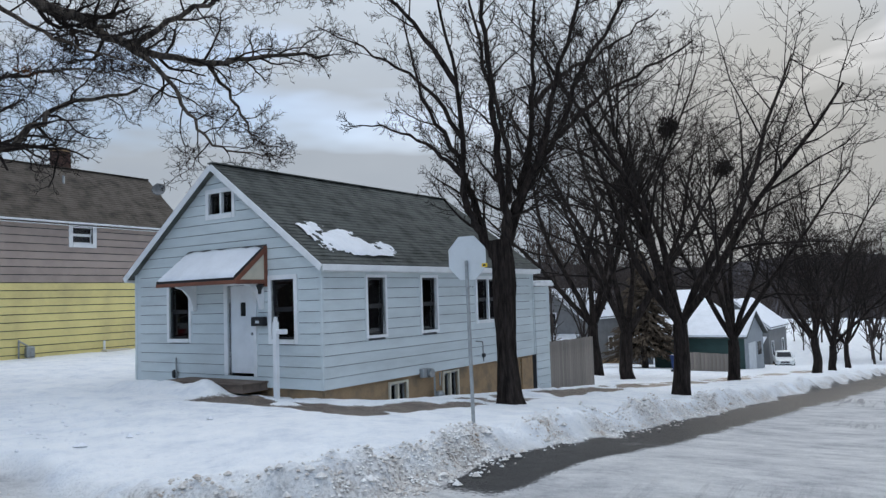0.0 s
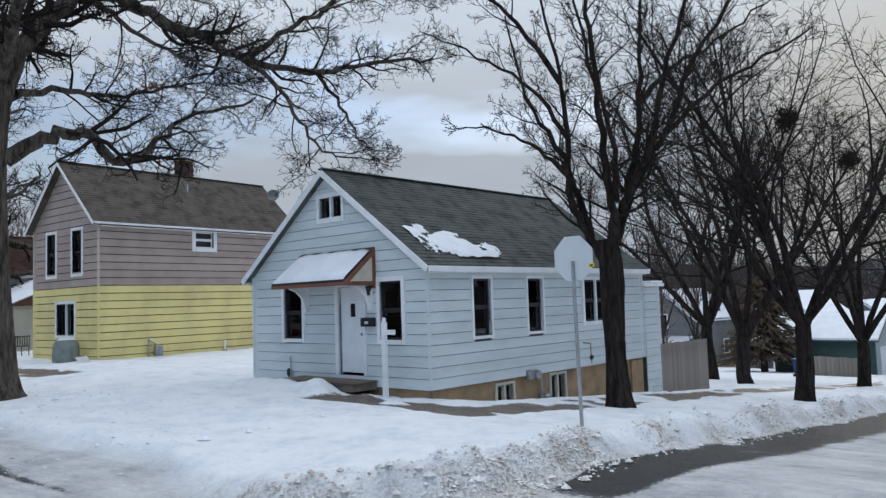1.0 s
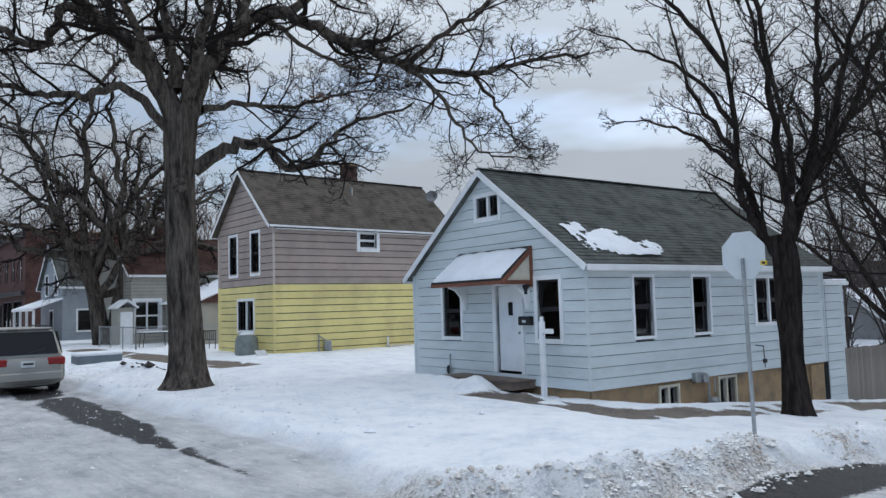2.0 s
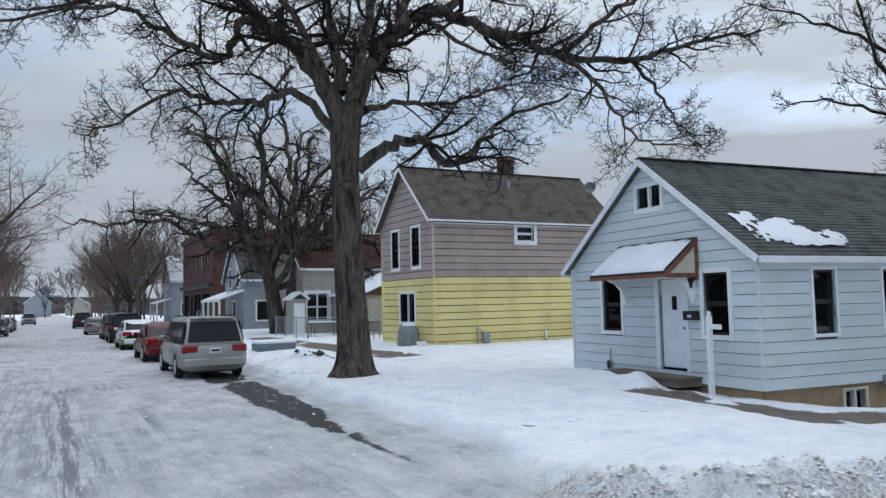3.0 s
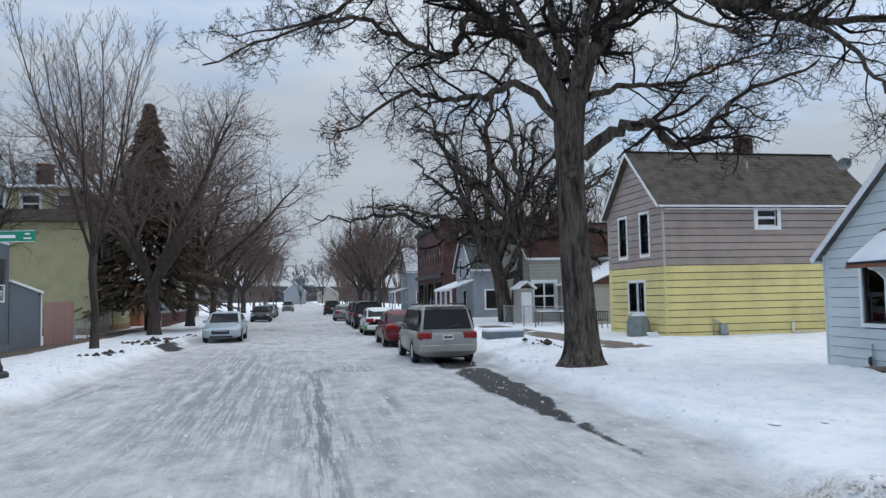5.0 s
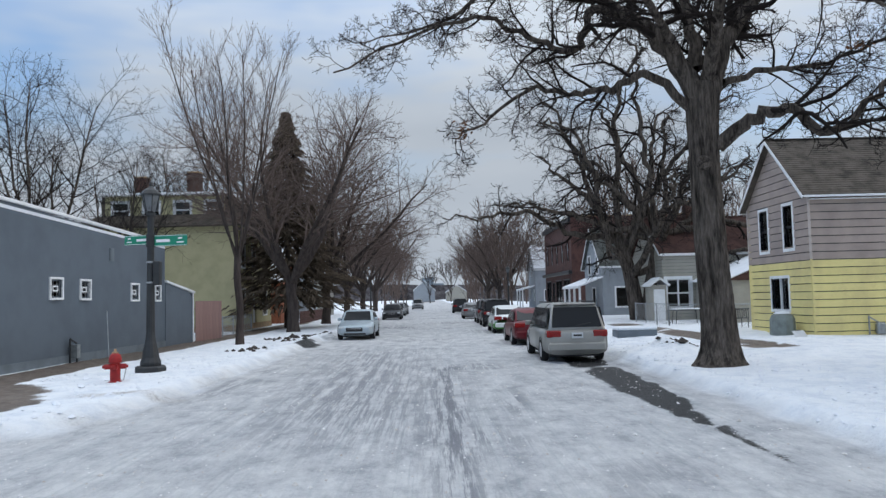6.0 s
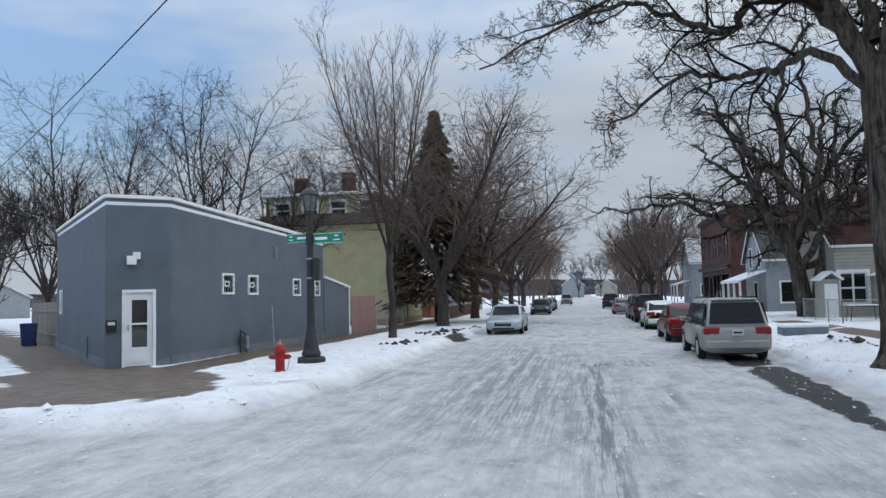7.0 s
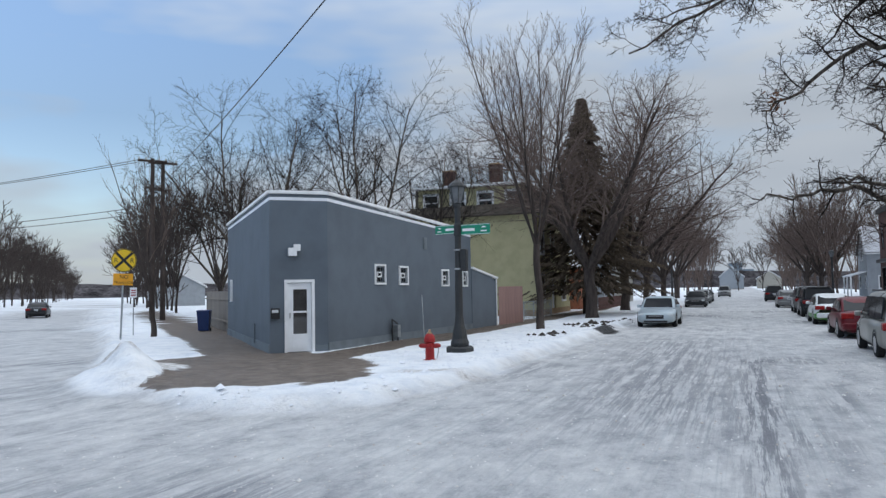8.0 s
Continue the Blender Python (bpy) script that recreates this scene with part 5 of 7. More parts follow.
def big_oak():
    bx, by = 6.95, 18.3
    z = snow_z(bx, by)
    tree = thing("tree", pose(bx, by, z - 0.03, 0, 0, -20.7), "large bare gnarled oak with deeply furrowed bark", "tree")
    rng = np.random.default_rng(11)
    tp = spline([(0, 0, -0.35), (0.0, 0, 0.0), (0.02, 0, 0.5), (0.0, 0, 1.5), (-0.08, 0, 3.2), (-0.1, 0, 5.0), (-0.12, 0, 6.2), (-0.05, 0, 7.0)], 22)
    h = tp[:, 2]
    tr = 0.40 - 0.012 * h + 0.28 * np.exp(-np.maximum(h, 0) / 0.28) + 0.05 * np.exp(-((h - 6.4) / 0.7) ** 2)
    # each limb: waypoints (across, away, up), radius at its foot
    limbs = [
        ([(-0.1, 0, 6.5), (-1.0, -0.3, 8.1), (-2.2, -0.6, 9.2), (-3.6, -1.0, 10.3), (-5.2, -1.5, 11.6)], 0.30),
        ([(0.0, 0, 6.6), (0.55, 0.2, 8.2), (1.3, 0.6, 9.4), (1.9, 1.1, 11.2), (2.3, 1.5, 13.4)], 0.30),
        ([(1.2, 0.5, 9.2), (2.4, 0.5, 9.9), (3.4, 0.1, 9.4), (4.4, -0.3, 8.9), (5.6, -0.7, 8.3), (7.5, -1.0, 8.1), (9.0, -1.4, 8.5), (10.6, -1.8, 8.7)], 0.21),
        ([(0.2, 0, 5.4), (1.1, -0.3, 6.0), (1.9, -0.6, 5.95), (2.55, -0.8, 5.35), (3.3, -1.0, 5.8), (4.0, -1.0, 6.5), (5.6, -1.2, 7.1)], 0.19),
        ([(-0.3, 0, 6.3), (-1.4, -0.4, 7.3), (-2.4, -0.8, 6.9), (-3.3, -1.0, 6.85), (-4.2, -1.2, 7.1), (-5.4, -1.5, 6.2), (-6.2, -1.6, 5.9)], 0.13),
        ([(-1.9, -0.5, 8.9), (-2.7, -0.9, 8.9), (-3.0, -1.1, 7.9), (-3.9, -1.3, 8.2), (-5.2, -1.6, 8.9), (-7.0, -1.9, 8.6), (-9.2, -2.3, 7.8)], 0.14),
        ([(0.0, 0.1, 6.6), (0.2, 1.5, 8.0), (0.1, 3.0, 9.5), (-0.5, 4.6, 11.0)], 0.2),
        ([(0.0, 0, 6.9), (0.4, -1.2, 8.6), (0.9, -2.6, 10.2), (1.5, -4.2, 11.4)], 0.2),
        ([(-0.2, 0, 7.4), (-0.4, 0.2, 9.0), (-0.9, 0.5, 11.0), (-1.0, 0.8, 13.2)], 0.2),
        ([(5.2, -0.6, 8.5), (6.2, -1.2, 7.6), (6.6, -1.6, 6.6), (7.3, -1.9, 5.7), (8.6, -2.1, 5.6)], 0.085),
        ([(-3.2, -0.9, 10.0), (-4.6, -2.0, 10.2), (-6.2, -3.0, 10.6), (-8.2, -3.8, 10.3)], 0.13),
        ([(2.6, 0.5, 9.9), (4.0, 1.4, 11.0), (5.8, 2.2, 11.8), (7.8, 2.8, 12.2)], 0.14),
        ([(0.4, 0.1, 7.0), (1.5, 0.9, 7.4), (3.0, 1.6, 7.6), (4.8, 2.2, 8.4), (6.4, 2.6, 8.6)], 0.1),
        ([(-2.4, -0.7, 9.3), (-3.6, 0.2, 10.4), (-5.4, 0.8, 11.0), (-7.4, 1.2, 11.2)], 0.12),
        ([(-0.6, -0.2, 7.6), (-1.2, -1.6, 8.6), (-2.2, -3.4, 9.3), (-3.6, -5.0, 9.4)], 0.13),
        ([(5.6, -0.7, 8.3), (6.8, -1.8, 9.2), (8.2, -2.6, 10.0), (9.8, -3.2, 10.0)], 0.09),
        ([(7.4, -1.0, 8.1), (8.4, -0.6, 7.2), (9.0, -0.4, 6.4), (10.0, -0.2, 6.2)], 0.06),
        ([(2.0, 0.5, 9.7), (3.0, -0.9, 8.4), (4.2, -1.8, 7.7), (5.4, -2.4, 7.3)], 0.08),
        ([(-3.9, -1.1, 10.6), (-5.6, -0.6, 9.9), (-7.4, -0.4, 9.4), (-9.6, -0.2, 9.3)], 0.09),
        ([(2.2, 1.4, 12.8), (3.6, 0.4, 12.0), (5.4, -0.4, 11.2), (7.6, -1.2, 10.6)], 0.1),
    ]
    style = dict(OAK, kids=(0, 0, 9, 5, 2.4), levels=6, segs=(8, 8, 6, 4, 3, 2), ratio=0.6, min_r=0.0075)
    limbed(tree, rng, limbs, style, [(tp, tr, 110)], (14, 10, 5, 3, 3), per_metre=3.0)
    # healed branch scar and a clump of dead leaves
    knot = lathe([(0.17, -0.02), (0.19, 0.05), (0.14, 0.09), (0.09, 0.06), (0.03, 0.05)], 14)
    k = part("branch_scar", knot, M["bark"], tree, "healed round branch scar")
    k.matrix_basis = pose(-0.14, -0.37, 4.95, 95, 0, 6)
    leaf_clump(tree, (-5.9, -1.6, 6.05), 0.28, 60, 3)
    leaf_clump(tree, (3.2, -1.0, 7.2), 0.2, 40, 4)
    return tree


VASE = dict(segs=(7, 7, 6, 5, 4, 3), wander=(0.06, 0.09, 0.13, 0.16), lift=(0.03, 0.05, 0.04, 0.03), taper=0.22, levels=5, kids=(6, 9, 7, 4), angle=(22, 48), ratio=0.55, thin=0.5, flat=0.95, up=0.16, min_r=0.005)
VASE["from"] = 0.25


def street_tree(x, y, height, trunk_h, r, seed, stems, label, style=VASE, bark="bark", twig="twig", split=2, name="tree", group="", lean=(0, 0), spread=22, sides=(12, 8, 5, 3, 3), stem_r=None):
    z = snow_z(x, y)
    tree = thing(name, pose(x, y, z - 0.03), label, "tree", group)
    rng = np.random.default_rng(seed)
    pts, rad = trunk_line(x, y, lean, trunk_h, r, r * 0.85)
    out = [(0, pts, rad)]
    for i in range(stems):
        a = 6.283 * i / stems + rng.uniform(-0.5, 0.5)
        tilt = radians(spread * rng.uniform(0.6, 1.25))
        way = (math.sin(tilt) * math.cos(a), math.sin(tilt) * math.sin(a), math.cos(tilt))
        f = len(pts) - 1 - (i % 2)
        grow(rng, pts[f], way, (height - trunk_h) * rng.uniform(0.8, 1.05), r * (stem_r or (0.75 if stems < 4 else 0.5)), 1, style, out)
    tree_parts(tree, out, sides=sides, bark=bark, twig=twig, split=split)
    return tree


big_oak()


def bushy(base, **changes):
    s = dict(base, **changes)
    return s


def corner_tree():
    x, y = 14.9, 7.1
    tree = thing("tree", pose(x, y, snow_z(x, y) - 0.03, 0, 0, -64.5), "bare street tree with a dark crooked fork beside the blue house", "tree")
    rng = np.random.default_rng(21)
    tp = spline([(0.05, 0, -0.3), (0.0, 0, 0.0), (-0.02, 0, 0.8), (-0.03, 0, 2.0), (-0.02, 0, 2.9), (-0.08, 0, 3.6)], 10)
    h = tp[:, 2]
    tr = 0.205 + 0.012 * np.sin(h * 4) + 0.12 * np.exp(-np.maximum(h, 0) / 0.25) + 0.05 * np.exp(-((h - 2.7) / 0.5) ** 2)
    limbs = [
        ([(-0.1, 0, 3.1), (-0.5, 0, 3.75), (-0.85, -0.1, 4.7), (-0.82, -0.3, 6.2), (-1.0, -0.5, 7.6), (-1.4, -0.7, 9.8)], 0.125),
        ([(-0.84, -0.2, 5.0), (-1.5, 0.2, 5.7), (-2.5, 0.4, 6.3), (-3.7, 0.6, 6.5)], 0.06),
        ([(0.0, 0, 3.3), (0.22, 0.2, 4.2), (0.7, 0.3, 5.0), (1.3, 0.5, 5.9), (2.2, 0.7, 6.8), (3.2, 1.0, 7.4), (4.6, 1.2, 8.2)], 0.125),
        ([(0.0, 0, 3.4), (0.05, -0.2, 4.3), (-0.1, -0.3, 5.8), (-0.2, -0.6, 7.6), (-0.4, -0.8, 9.6), (-0.4, -0.9, 12.4)], 0.125),
        ([(0.1, 0.1, 3.5), (0.5, 0.6, 5.0), (0.8, 1.0, 7.0), (0.9, 1.3, 9.0), (1.1, 1.6, 12.2)], 0.11),
        ([(0.25, 0, 4.2), (0.9, -0.6, 5.5), (1.3, -1.0, 7.2), (1.9, -1.4, 9.0), (2.4, -1.7, 11.6)], 0.095),
        ([(-0.45, 0.1, 3.8), (-1.0, 0.8, 5.6), (-1.8, 1.3, 7.2), (-2.3, 1.6, 9.4)], 0.1),
        ([(1.3, 0.5, 5.9), (1.8, 0.0, 7.2), (2.7, -0.3, 8.6), (3.4, -0.5, 10.4)], 0.08),
        ([(-0.9, -0.4, 7.0), (-1.7, -0.9, 8.2), (-2.6, -1.2, 9.2), (-3.3, -1.5, 10.6)], 0.07),
        ([(0.15, -0.2, 4.4), (0.1, -1.2, 5.6), (-0.3, -2.2, 7.2), (-0.7, -2.8, 9.0)], 0.08),
        ([(0.8, 1.0, 6.8), (1.7, 1.8, 7.8), (2.9, 2.4, 8.6), (4.2, 2.8, 9.6)], 0.08),
        ([(-0.8, -0.3, 5.8), (-1.5, -0.8, 6.8), (-2.6, -1.0, 7.6), (-3.8, -1.2, 8.2)], 0.06),
    ]
    style = bushy(VASE, levels=6, kids=(0, 0, 9, 6, 2.4), segs=(7, 10, 6, 4, 3, 2), min_r=0.0068, wander=(0.06, 0.10, 0.15, 0.2), up=0.10, angle=(28, 60), thin=0.4, ratio=0.55)
    # the darker bark colour paints this trunk as backlit
    limbed(tree, rng, limbs, style, [(tp, tr, 60)], (12, 9, 5, 3, 3), reach=0.5, most=5.0, first=0.12, jitter=0.03, per_metre=2.6, bark="bark_backlit")


corner_tree()

row_style = bushy(VASE, levels=5, kids=(5, 14, 9, 5), segs=(6, 7, 4, 3, 2), min_r=0.0095, angle=(28, 66), up=0.06, wander=(0.06, 0.1, 0.16, 0.2))
# row trunks take the same backlit bark colour
s_tree = street_tree(21.4, 4.9, 10.8, 2.0, 0.24, 31, 6, "bare dark street tree leaning over the snowy verge", row_style, group="side street trees", spread=36, bark="bark_backlit")
s_tree2 = street_tree(35.3, 5.8, 11.5, 1.8, 0.26, 35, 6, "bare dark street tree with several low stems", row_style, group="side street trees", spread=30, bark="bark_backlit")


def again(tree, x, y, sc, rz):
    c = copy_thing(tree, pose(x, y, snow_z(x, y) - 0.04, 0, 0, rz))
    c.scale = (sc, sc, sc)
    return c


for t, x, y, sc, rz in ((s_tree2, 32, 9.6, 1.1, 140), (s_tree, 36, 12.4, 1.25, 210), (s_tree, 50.6, 3.6, 1.1, 300), (s_tree2, 61, 3.3, 1.0, 30), (s_tree, 75, 2.9, 1.0, 170)):
    again(t, x, y, sc, rz)

# the second oak, the young tree and the rows along the street
def second_oak():
    x, y = 12.9, 46.0
    tree = thing("tree", pose(x, y, snow_z(x, y) - 0.03, 0, 0, -15.7), "broad bare oak with a double trunk and drooping twigs", "tree")
    rng = np.random.default_rng(44)
    trunks, limbs = [], []
    for sx, lean in ((-0.35, -0.9), (0.4, 0.8)):
        tp = spline([(sx, 0, -0.3), (sx, 0, 0.3), (sx + lean * 0.3, 0, 2.5), (sx + lean, 0.1, 5.2)], 8)
        trunks.append((tp, np.linspace(0.6, 0.34, len(tp)), 12))
        for k in range(11):
            a = 6.283 * k / 11 + rng.uniform(-0.25, 0.25)
            rise = (k * 4 % 11) / 10.0
            foot = tp[-1 - int(rng.integers(0, 9))]
            reach, top = 11.6 - 6.8 * rise + rng.uniform(-0.8, 0.8), 4.2 + 11.6 * rise ** 0.8 + rng.uniform(-0.5, 0.5)
            c, d = math.cos(a), math.sin(a)
            pts = [tuple(foot)]
            for f, g in ((0.3, 0.45), (0.55, 0.72), (0.8, 0.95), (1.0, 1.0)):
                pts.append((foot[0] + c * reach * f + rng.normal(0, 0.3), d * reach * f * 0.8 + rng.normal(0, 0.3), foot[2] + (top - foot[2]) * g + rng.normal(0, 0.3)))
            limbs.append((pts, 0.24))
    style = bushy(OAK, levels=5, kids=(0, 0, 7, 4), segs=(6, 8, 5, 3, 2), min_r=0.0115, up=0.0, ratio=0.72, angle=(30, 65), lift=(0.0, 0.0, -0.01, -0.03))
    limbed(tree, rng, limbs, style, trunks, (12, 7, 4, 3, 3), reach=0.46, most=8, first=0.15, jitter=0.12, per_metre=1.1)


second_oak()
young_style = bushy(VASE, levels=5, kids=(6, 16, 9, 4), segs=(7, 7, 4, 3, 2), angle=(18, 42), up=0.3, min_r=0.007, ratio=0.42, wander=(0.03, 0.05, 0.1, 0.14))
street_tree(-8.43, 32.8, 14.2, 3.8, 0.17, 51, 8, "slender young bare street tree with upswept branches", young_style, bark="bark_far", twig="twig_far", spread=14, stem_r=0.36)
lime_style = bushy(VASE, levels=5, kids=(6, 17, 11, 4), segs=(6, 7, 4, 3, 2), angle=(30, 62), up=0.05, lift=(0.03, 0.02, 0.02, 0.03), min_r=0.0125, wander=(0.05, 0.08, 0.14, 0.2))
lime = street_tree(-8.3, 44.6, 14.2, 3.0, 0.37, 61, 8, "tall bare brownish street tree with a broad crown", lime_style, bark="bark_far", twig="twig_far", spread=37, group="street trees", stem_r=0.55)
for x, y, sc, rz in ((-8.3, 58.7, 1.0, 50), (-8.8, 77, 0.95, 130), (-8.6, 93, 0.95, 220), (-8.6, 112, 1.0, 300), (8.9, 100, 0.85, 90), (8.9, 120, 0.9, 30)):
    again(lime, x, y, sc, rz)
yard = street_tree(-27, 52, 16.5, 2.8, 0.32, 71, 6, "bare dark yard tree behind the corner building", bushy(row_style, min_r=0.013), spread=28, group="yard trees")
for x, y, sc, rz in ((-36, 50, 0.95, 80), (-21, 62, 0.9, 200), (-44, 56, 0.8, 300), (-18.5, 45.5, 0.62, 20)):
    again(yard, x, y, sc, rz)
street_tree(-24.3, 26.2, 8.0, 1.9, 0.12, 77, 5, "small bare street tree on the snowy verge", bushy(young_style, min_r=0.007, kids=(5, 7, 5, 2)), spread=20, stem_r=0.4, bark="bark_far", twig="twig_far")


def nest(x, y, z, r, seed):
    g = np.random.default_rng(seed)
    sticks = []
    for k in range(260):
        c = g.normal(0, 0.42 * r, 3)
        d = unit(g.normal(0, 1, 3)) * r * 0.5
        sticks.append((np.array([c - d, c + d]) + (x, y, z), (0.016, 0.01), 3))
    tagged(tubes("squirrel_nest", sticks, M["twig"], None), "dark ball of twigs and leaves in the branches", "nest", "nests")


nest(21.5, 4.95, 6.6, 0.3, 1)
nest(35.5, 5.9, 7.4, 0.48, 2)
nest(32.2, 9.5, 6.6, 0.45, 3)


def spruce(x, y, height, seed):
    z = snow_z(x, y)
    t = thing("spruce_tree", pose(x, y, z), "tall dark brown-green spruce", "tree")
    rng = np.random.default_rng(seed)
    tubes("trunk", [(np.array([(0, 0, -0.2), (0, 0, height * 0.5), (0, 0, height)]), np.array([0.28, 0.15, 0.02]), 8)], M["bark_far"], t)
    vs, fs = [], []
    n = 0
    for k in range(int(240 * height)):
        f = rng.uniform(0.14, 1.0)
        zz = height * f
        a = rng.uniform(0, 6.283)
        whorl = 0.78 + 0.3 * math.sin(zz * 7.5 + 0.6 * math.sin(a * 3)) * 0.5 + 0.35 * noise.noise(Vector((math.cos(a) * 1.6, math.sin(a) * 1.6, zz * 0.9)))
        reach = (1 - f) * height * 0.50 * whorl + 0.05
        r0 = rng.uniform(0.2, 0.9) * reach
        ln = rng.uniform(0.35, 0.9) * (0.25 + 0.75 * (1 - f)) + 0.08
        d = np.array([math.cos(a), math.sin(a), -0.28 + rng.uniform(-0.15, 0.15)])
        p = np.array([math.cos(a) * r0, math.sin(a) * r0, zz - 0.25 * r0])
        s = np.array([-math.sin(a), math.cos(a), 0])
        for j in range(4):
            q = p + d * ln * j / 4
            tip = q + d * ln * 0.55 + s * rng.uniform(-0.28, 0.28) + np.array([0, 0, rng.uniform(-0.2, 0.05)])
            w = 0.09
            vs += [q + s * w, q - s * w, q + np.array([0, 0, w]), tip]
            fs += [(n, n + 2, n + 3), (n + 2, n + 1, n + 3), (n + 1, n, n + 3)]
            n += 4
    me = bpy.data.meshes.new("crown")
    me.from_pydata([tuple(v) for v in vs], [], fs)
    me.materials.append(M["needle"])
    new("crown", me).parent = t
    return t


spruce(-9.7, 50.5, 14.6, 5)
spruce(58, 16, 9.0, 6)


def far_woods(name, spots, heights, seed, material, label, twigs=1.0):
    """Bare woods far off: a few grown trees laid many times into one mesh."""
    rng = np.random.default_rng(seed)
    models = []
    for k in range(3):
        out = []
        st = bushy(VASE, levels=4, kids=(5, 8, 6), segs=(3, 3, 2, 2), min_r=0.0024, angle=(20, 52), taper=0.3)
        r2 = np.random.default_rng(seed * 7 + k)
        grow(r2, (0, 0, -0.1), (0, 0, 1), 0.45, 0.016, 0, st, out)
        for i in range(5):
            a = 1.26 * i
            grow(r2, (0, 0, 0.2), (0.35 * math.cos(a), 0.35 * math.sin(a), 1), 0.75, 0.009, 1, st, out)
        models.append([(p, np.maximum(r, 0.0022 * twigs), 3) for l, p, r in out])
    branches = []
    for i, (x, y) in enumerate(spots):
        h = rng.uniform(*heights)
        a = rng.uniform(0, 6.28)
        z = snow_z(x, y)
        c, s = math.cos(a) * h, math.sin(a) * h
        rot = np.array([[c, s, 0], [-s, c, 0], [0, 0, h]])
        for p, r, sd in models[i % 3]:
            branches.append((p @ rot + (x, y, z), r * h, sd))
    ob = tubes(name, branches, M[material], None)
    return tagged(ob, label, "woods", kind="stuff")


rng = random.Random(8)


def polar(az, r):
    return (r * math.sin(radians(az)), r * math.cos(radians(az)))


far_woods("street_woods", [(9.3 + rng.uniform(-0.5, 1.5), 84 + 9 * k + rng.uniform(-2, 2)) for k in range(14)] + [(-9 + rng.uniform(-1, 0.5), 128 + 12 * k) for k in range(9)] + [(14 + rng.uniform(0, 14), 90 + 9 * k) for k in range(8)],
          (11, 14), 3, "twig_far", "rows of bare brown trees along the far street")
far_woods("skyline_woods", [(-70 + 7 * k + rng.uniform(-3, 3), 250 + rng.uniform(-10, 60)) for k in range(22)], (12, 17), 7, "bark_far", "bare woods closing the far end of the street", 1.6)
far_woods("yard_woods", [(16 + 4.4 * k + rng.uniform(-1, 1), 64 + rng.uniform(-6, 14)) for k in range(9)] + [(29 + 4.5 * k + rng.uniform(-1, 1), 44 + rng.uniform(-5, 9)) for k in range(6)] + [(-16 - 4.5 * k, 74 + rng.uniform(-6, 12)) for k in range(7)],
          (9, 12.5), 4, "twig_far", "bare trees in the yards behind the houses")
def along_avenue(s, side):
    """A place s metres up the avenue and side metres to the right of its middle."""
    return (-0.72 * s + 0.694 * (side - 5.4), 0.694 * s + 0.72 * (side - 5.4))


far_woods("avenue_woods", [along_avenue(118 + 8 * k + rng.uniform(-2, 2), -8.5 + rng.uniform(-3, 0.5)) for k in range(24)] + [along_avenue(62 + 8 * k + rng.uniform(-2, 2), 9 + rng.uniform(-0.5, 5)) for k in range(18)] + [along_avenue(rng.uniform(150, 300), rng.uniform(-40, -12)) for k in range(12)] + [along_avenue(320 + 18 * k, rng.uniform(-16, -8)) for k in range(12)],
          (10.5, 15), 5, "bark_far", "bare dark woods along the avenue", 1.3)
far_woods("hillside_woods", [(64 + 7 * (k % 10) + rng.uniform(-3, 3), 26 - 5 * (k // 10) + rng.uniform(-2, 12)) for k in range(20)] + [polar(rng.uniform(80, 95), rng.uniform(100, 165)) for k in range(34)] + [polar(rng.uniform(62, 82), rng.uniform(110, 190)) for k in range(22)],
          (9, 15), 6, "bark_far", "bare dark woods below the street", 1.2)


def hill(name, az0, az1, dist, top, seed, label):
    """A far wooded rise round part of the horizon."""
    bm = bmesh.new()
    rows = []
    n = 120
    for j, (f, g) in enumerate(((1.0, 0.0), (1.05, 0.55), (1.12, 1.0), (1.4, 1.0))):
        row = []
        for i in range(n + 1):
            a = radians(az0 + (az1 - az0) * i / n)
            fade = smooth01(0, 0.2, i / n) * (1 - smooth01(0.85, 1, i / n))
            h = -10 + (top + 10) * g * (0.35 + 0.65 * fade) * (1 + 0.25 * noise.noise(Vector((i * 0.06, seed, 0))) + 0.05 * noise.noise(Vector((i * 0.7, seed, j))))
            row.append(bm.verts.new((dist * f * math.sin(a), dist * f * math.cos(a), h)))
        rows.append(row)
    for r0, r1 in zip(rows, rows[1:]):
        for i in range(n):
            bm.faces.new((r0[i], r0[i + 1], r1[i + 1], r1[i]))
    ob = part(name, bm, M["haze_wood"], smooth=True)
    tagged(ob, label, "hill", kind="structure")


hill("backdrop_hill", 44, 140, 240, 11.5, 2, "hazy wooded hillside far off")
hill("backdrop_rise", -100, 25, 560, 11, 9, "hazy low wooded rise on the horizon")


# ---------------------------------------------------------------- vehicles
def loft(stations, k=14):
    """Body rings along x: (x, half width, z low, z high, squareness)."""
    bm = bmesh.new()
    rings = []
    for x, w, z0, z1, q in stations:
        ring = []
        for i in range(k):
            a = 2 * math.pi * (i + 0.5) / k
            c, s = math.cos(a), math.sin(a)
            e = 2.0 / q
            ring.append(bm.verts.new((x, w * math.copysign(abs(c) ** e, c), (z0 + z1) / 2 + (z1 - z0) / 2 * math.copysign(abs(s) ** e, s))))
        rings.append(ring)
    for a, b in zip(rings, rings[1:]):
        for i in range(k):
            bm.faces.new((a[i], a[(i + 1) % k], b[(i + 1) % k], b[i]))
    bm.faces.new(rings[0])
    bm.faces.new(rings[-1][::-1])
    bmesh.ops.recalc_face_normals(bm, faces=bm.faces)
    return bm


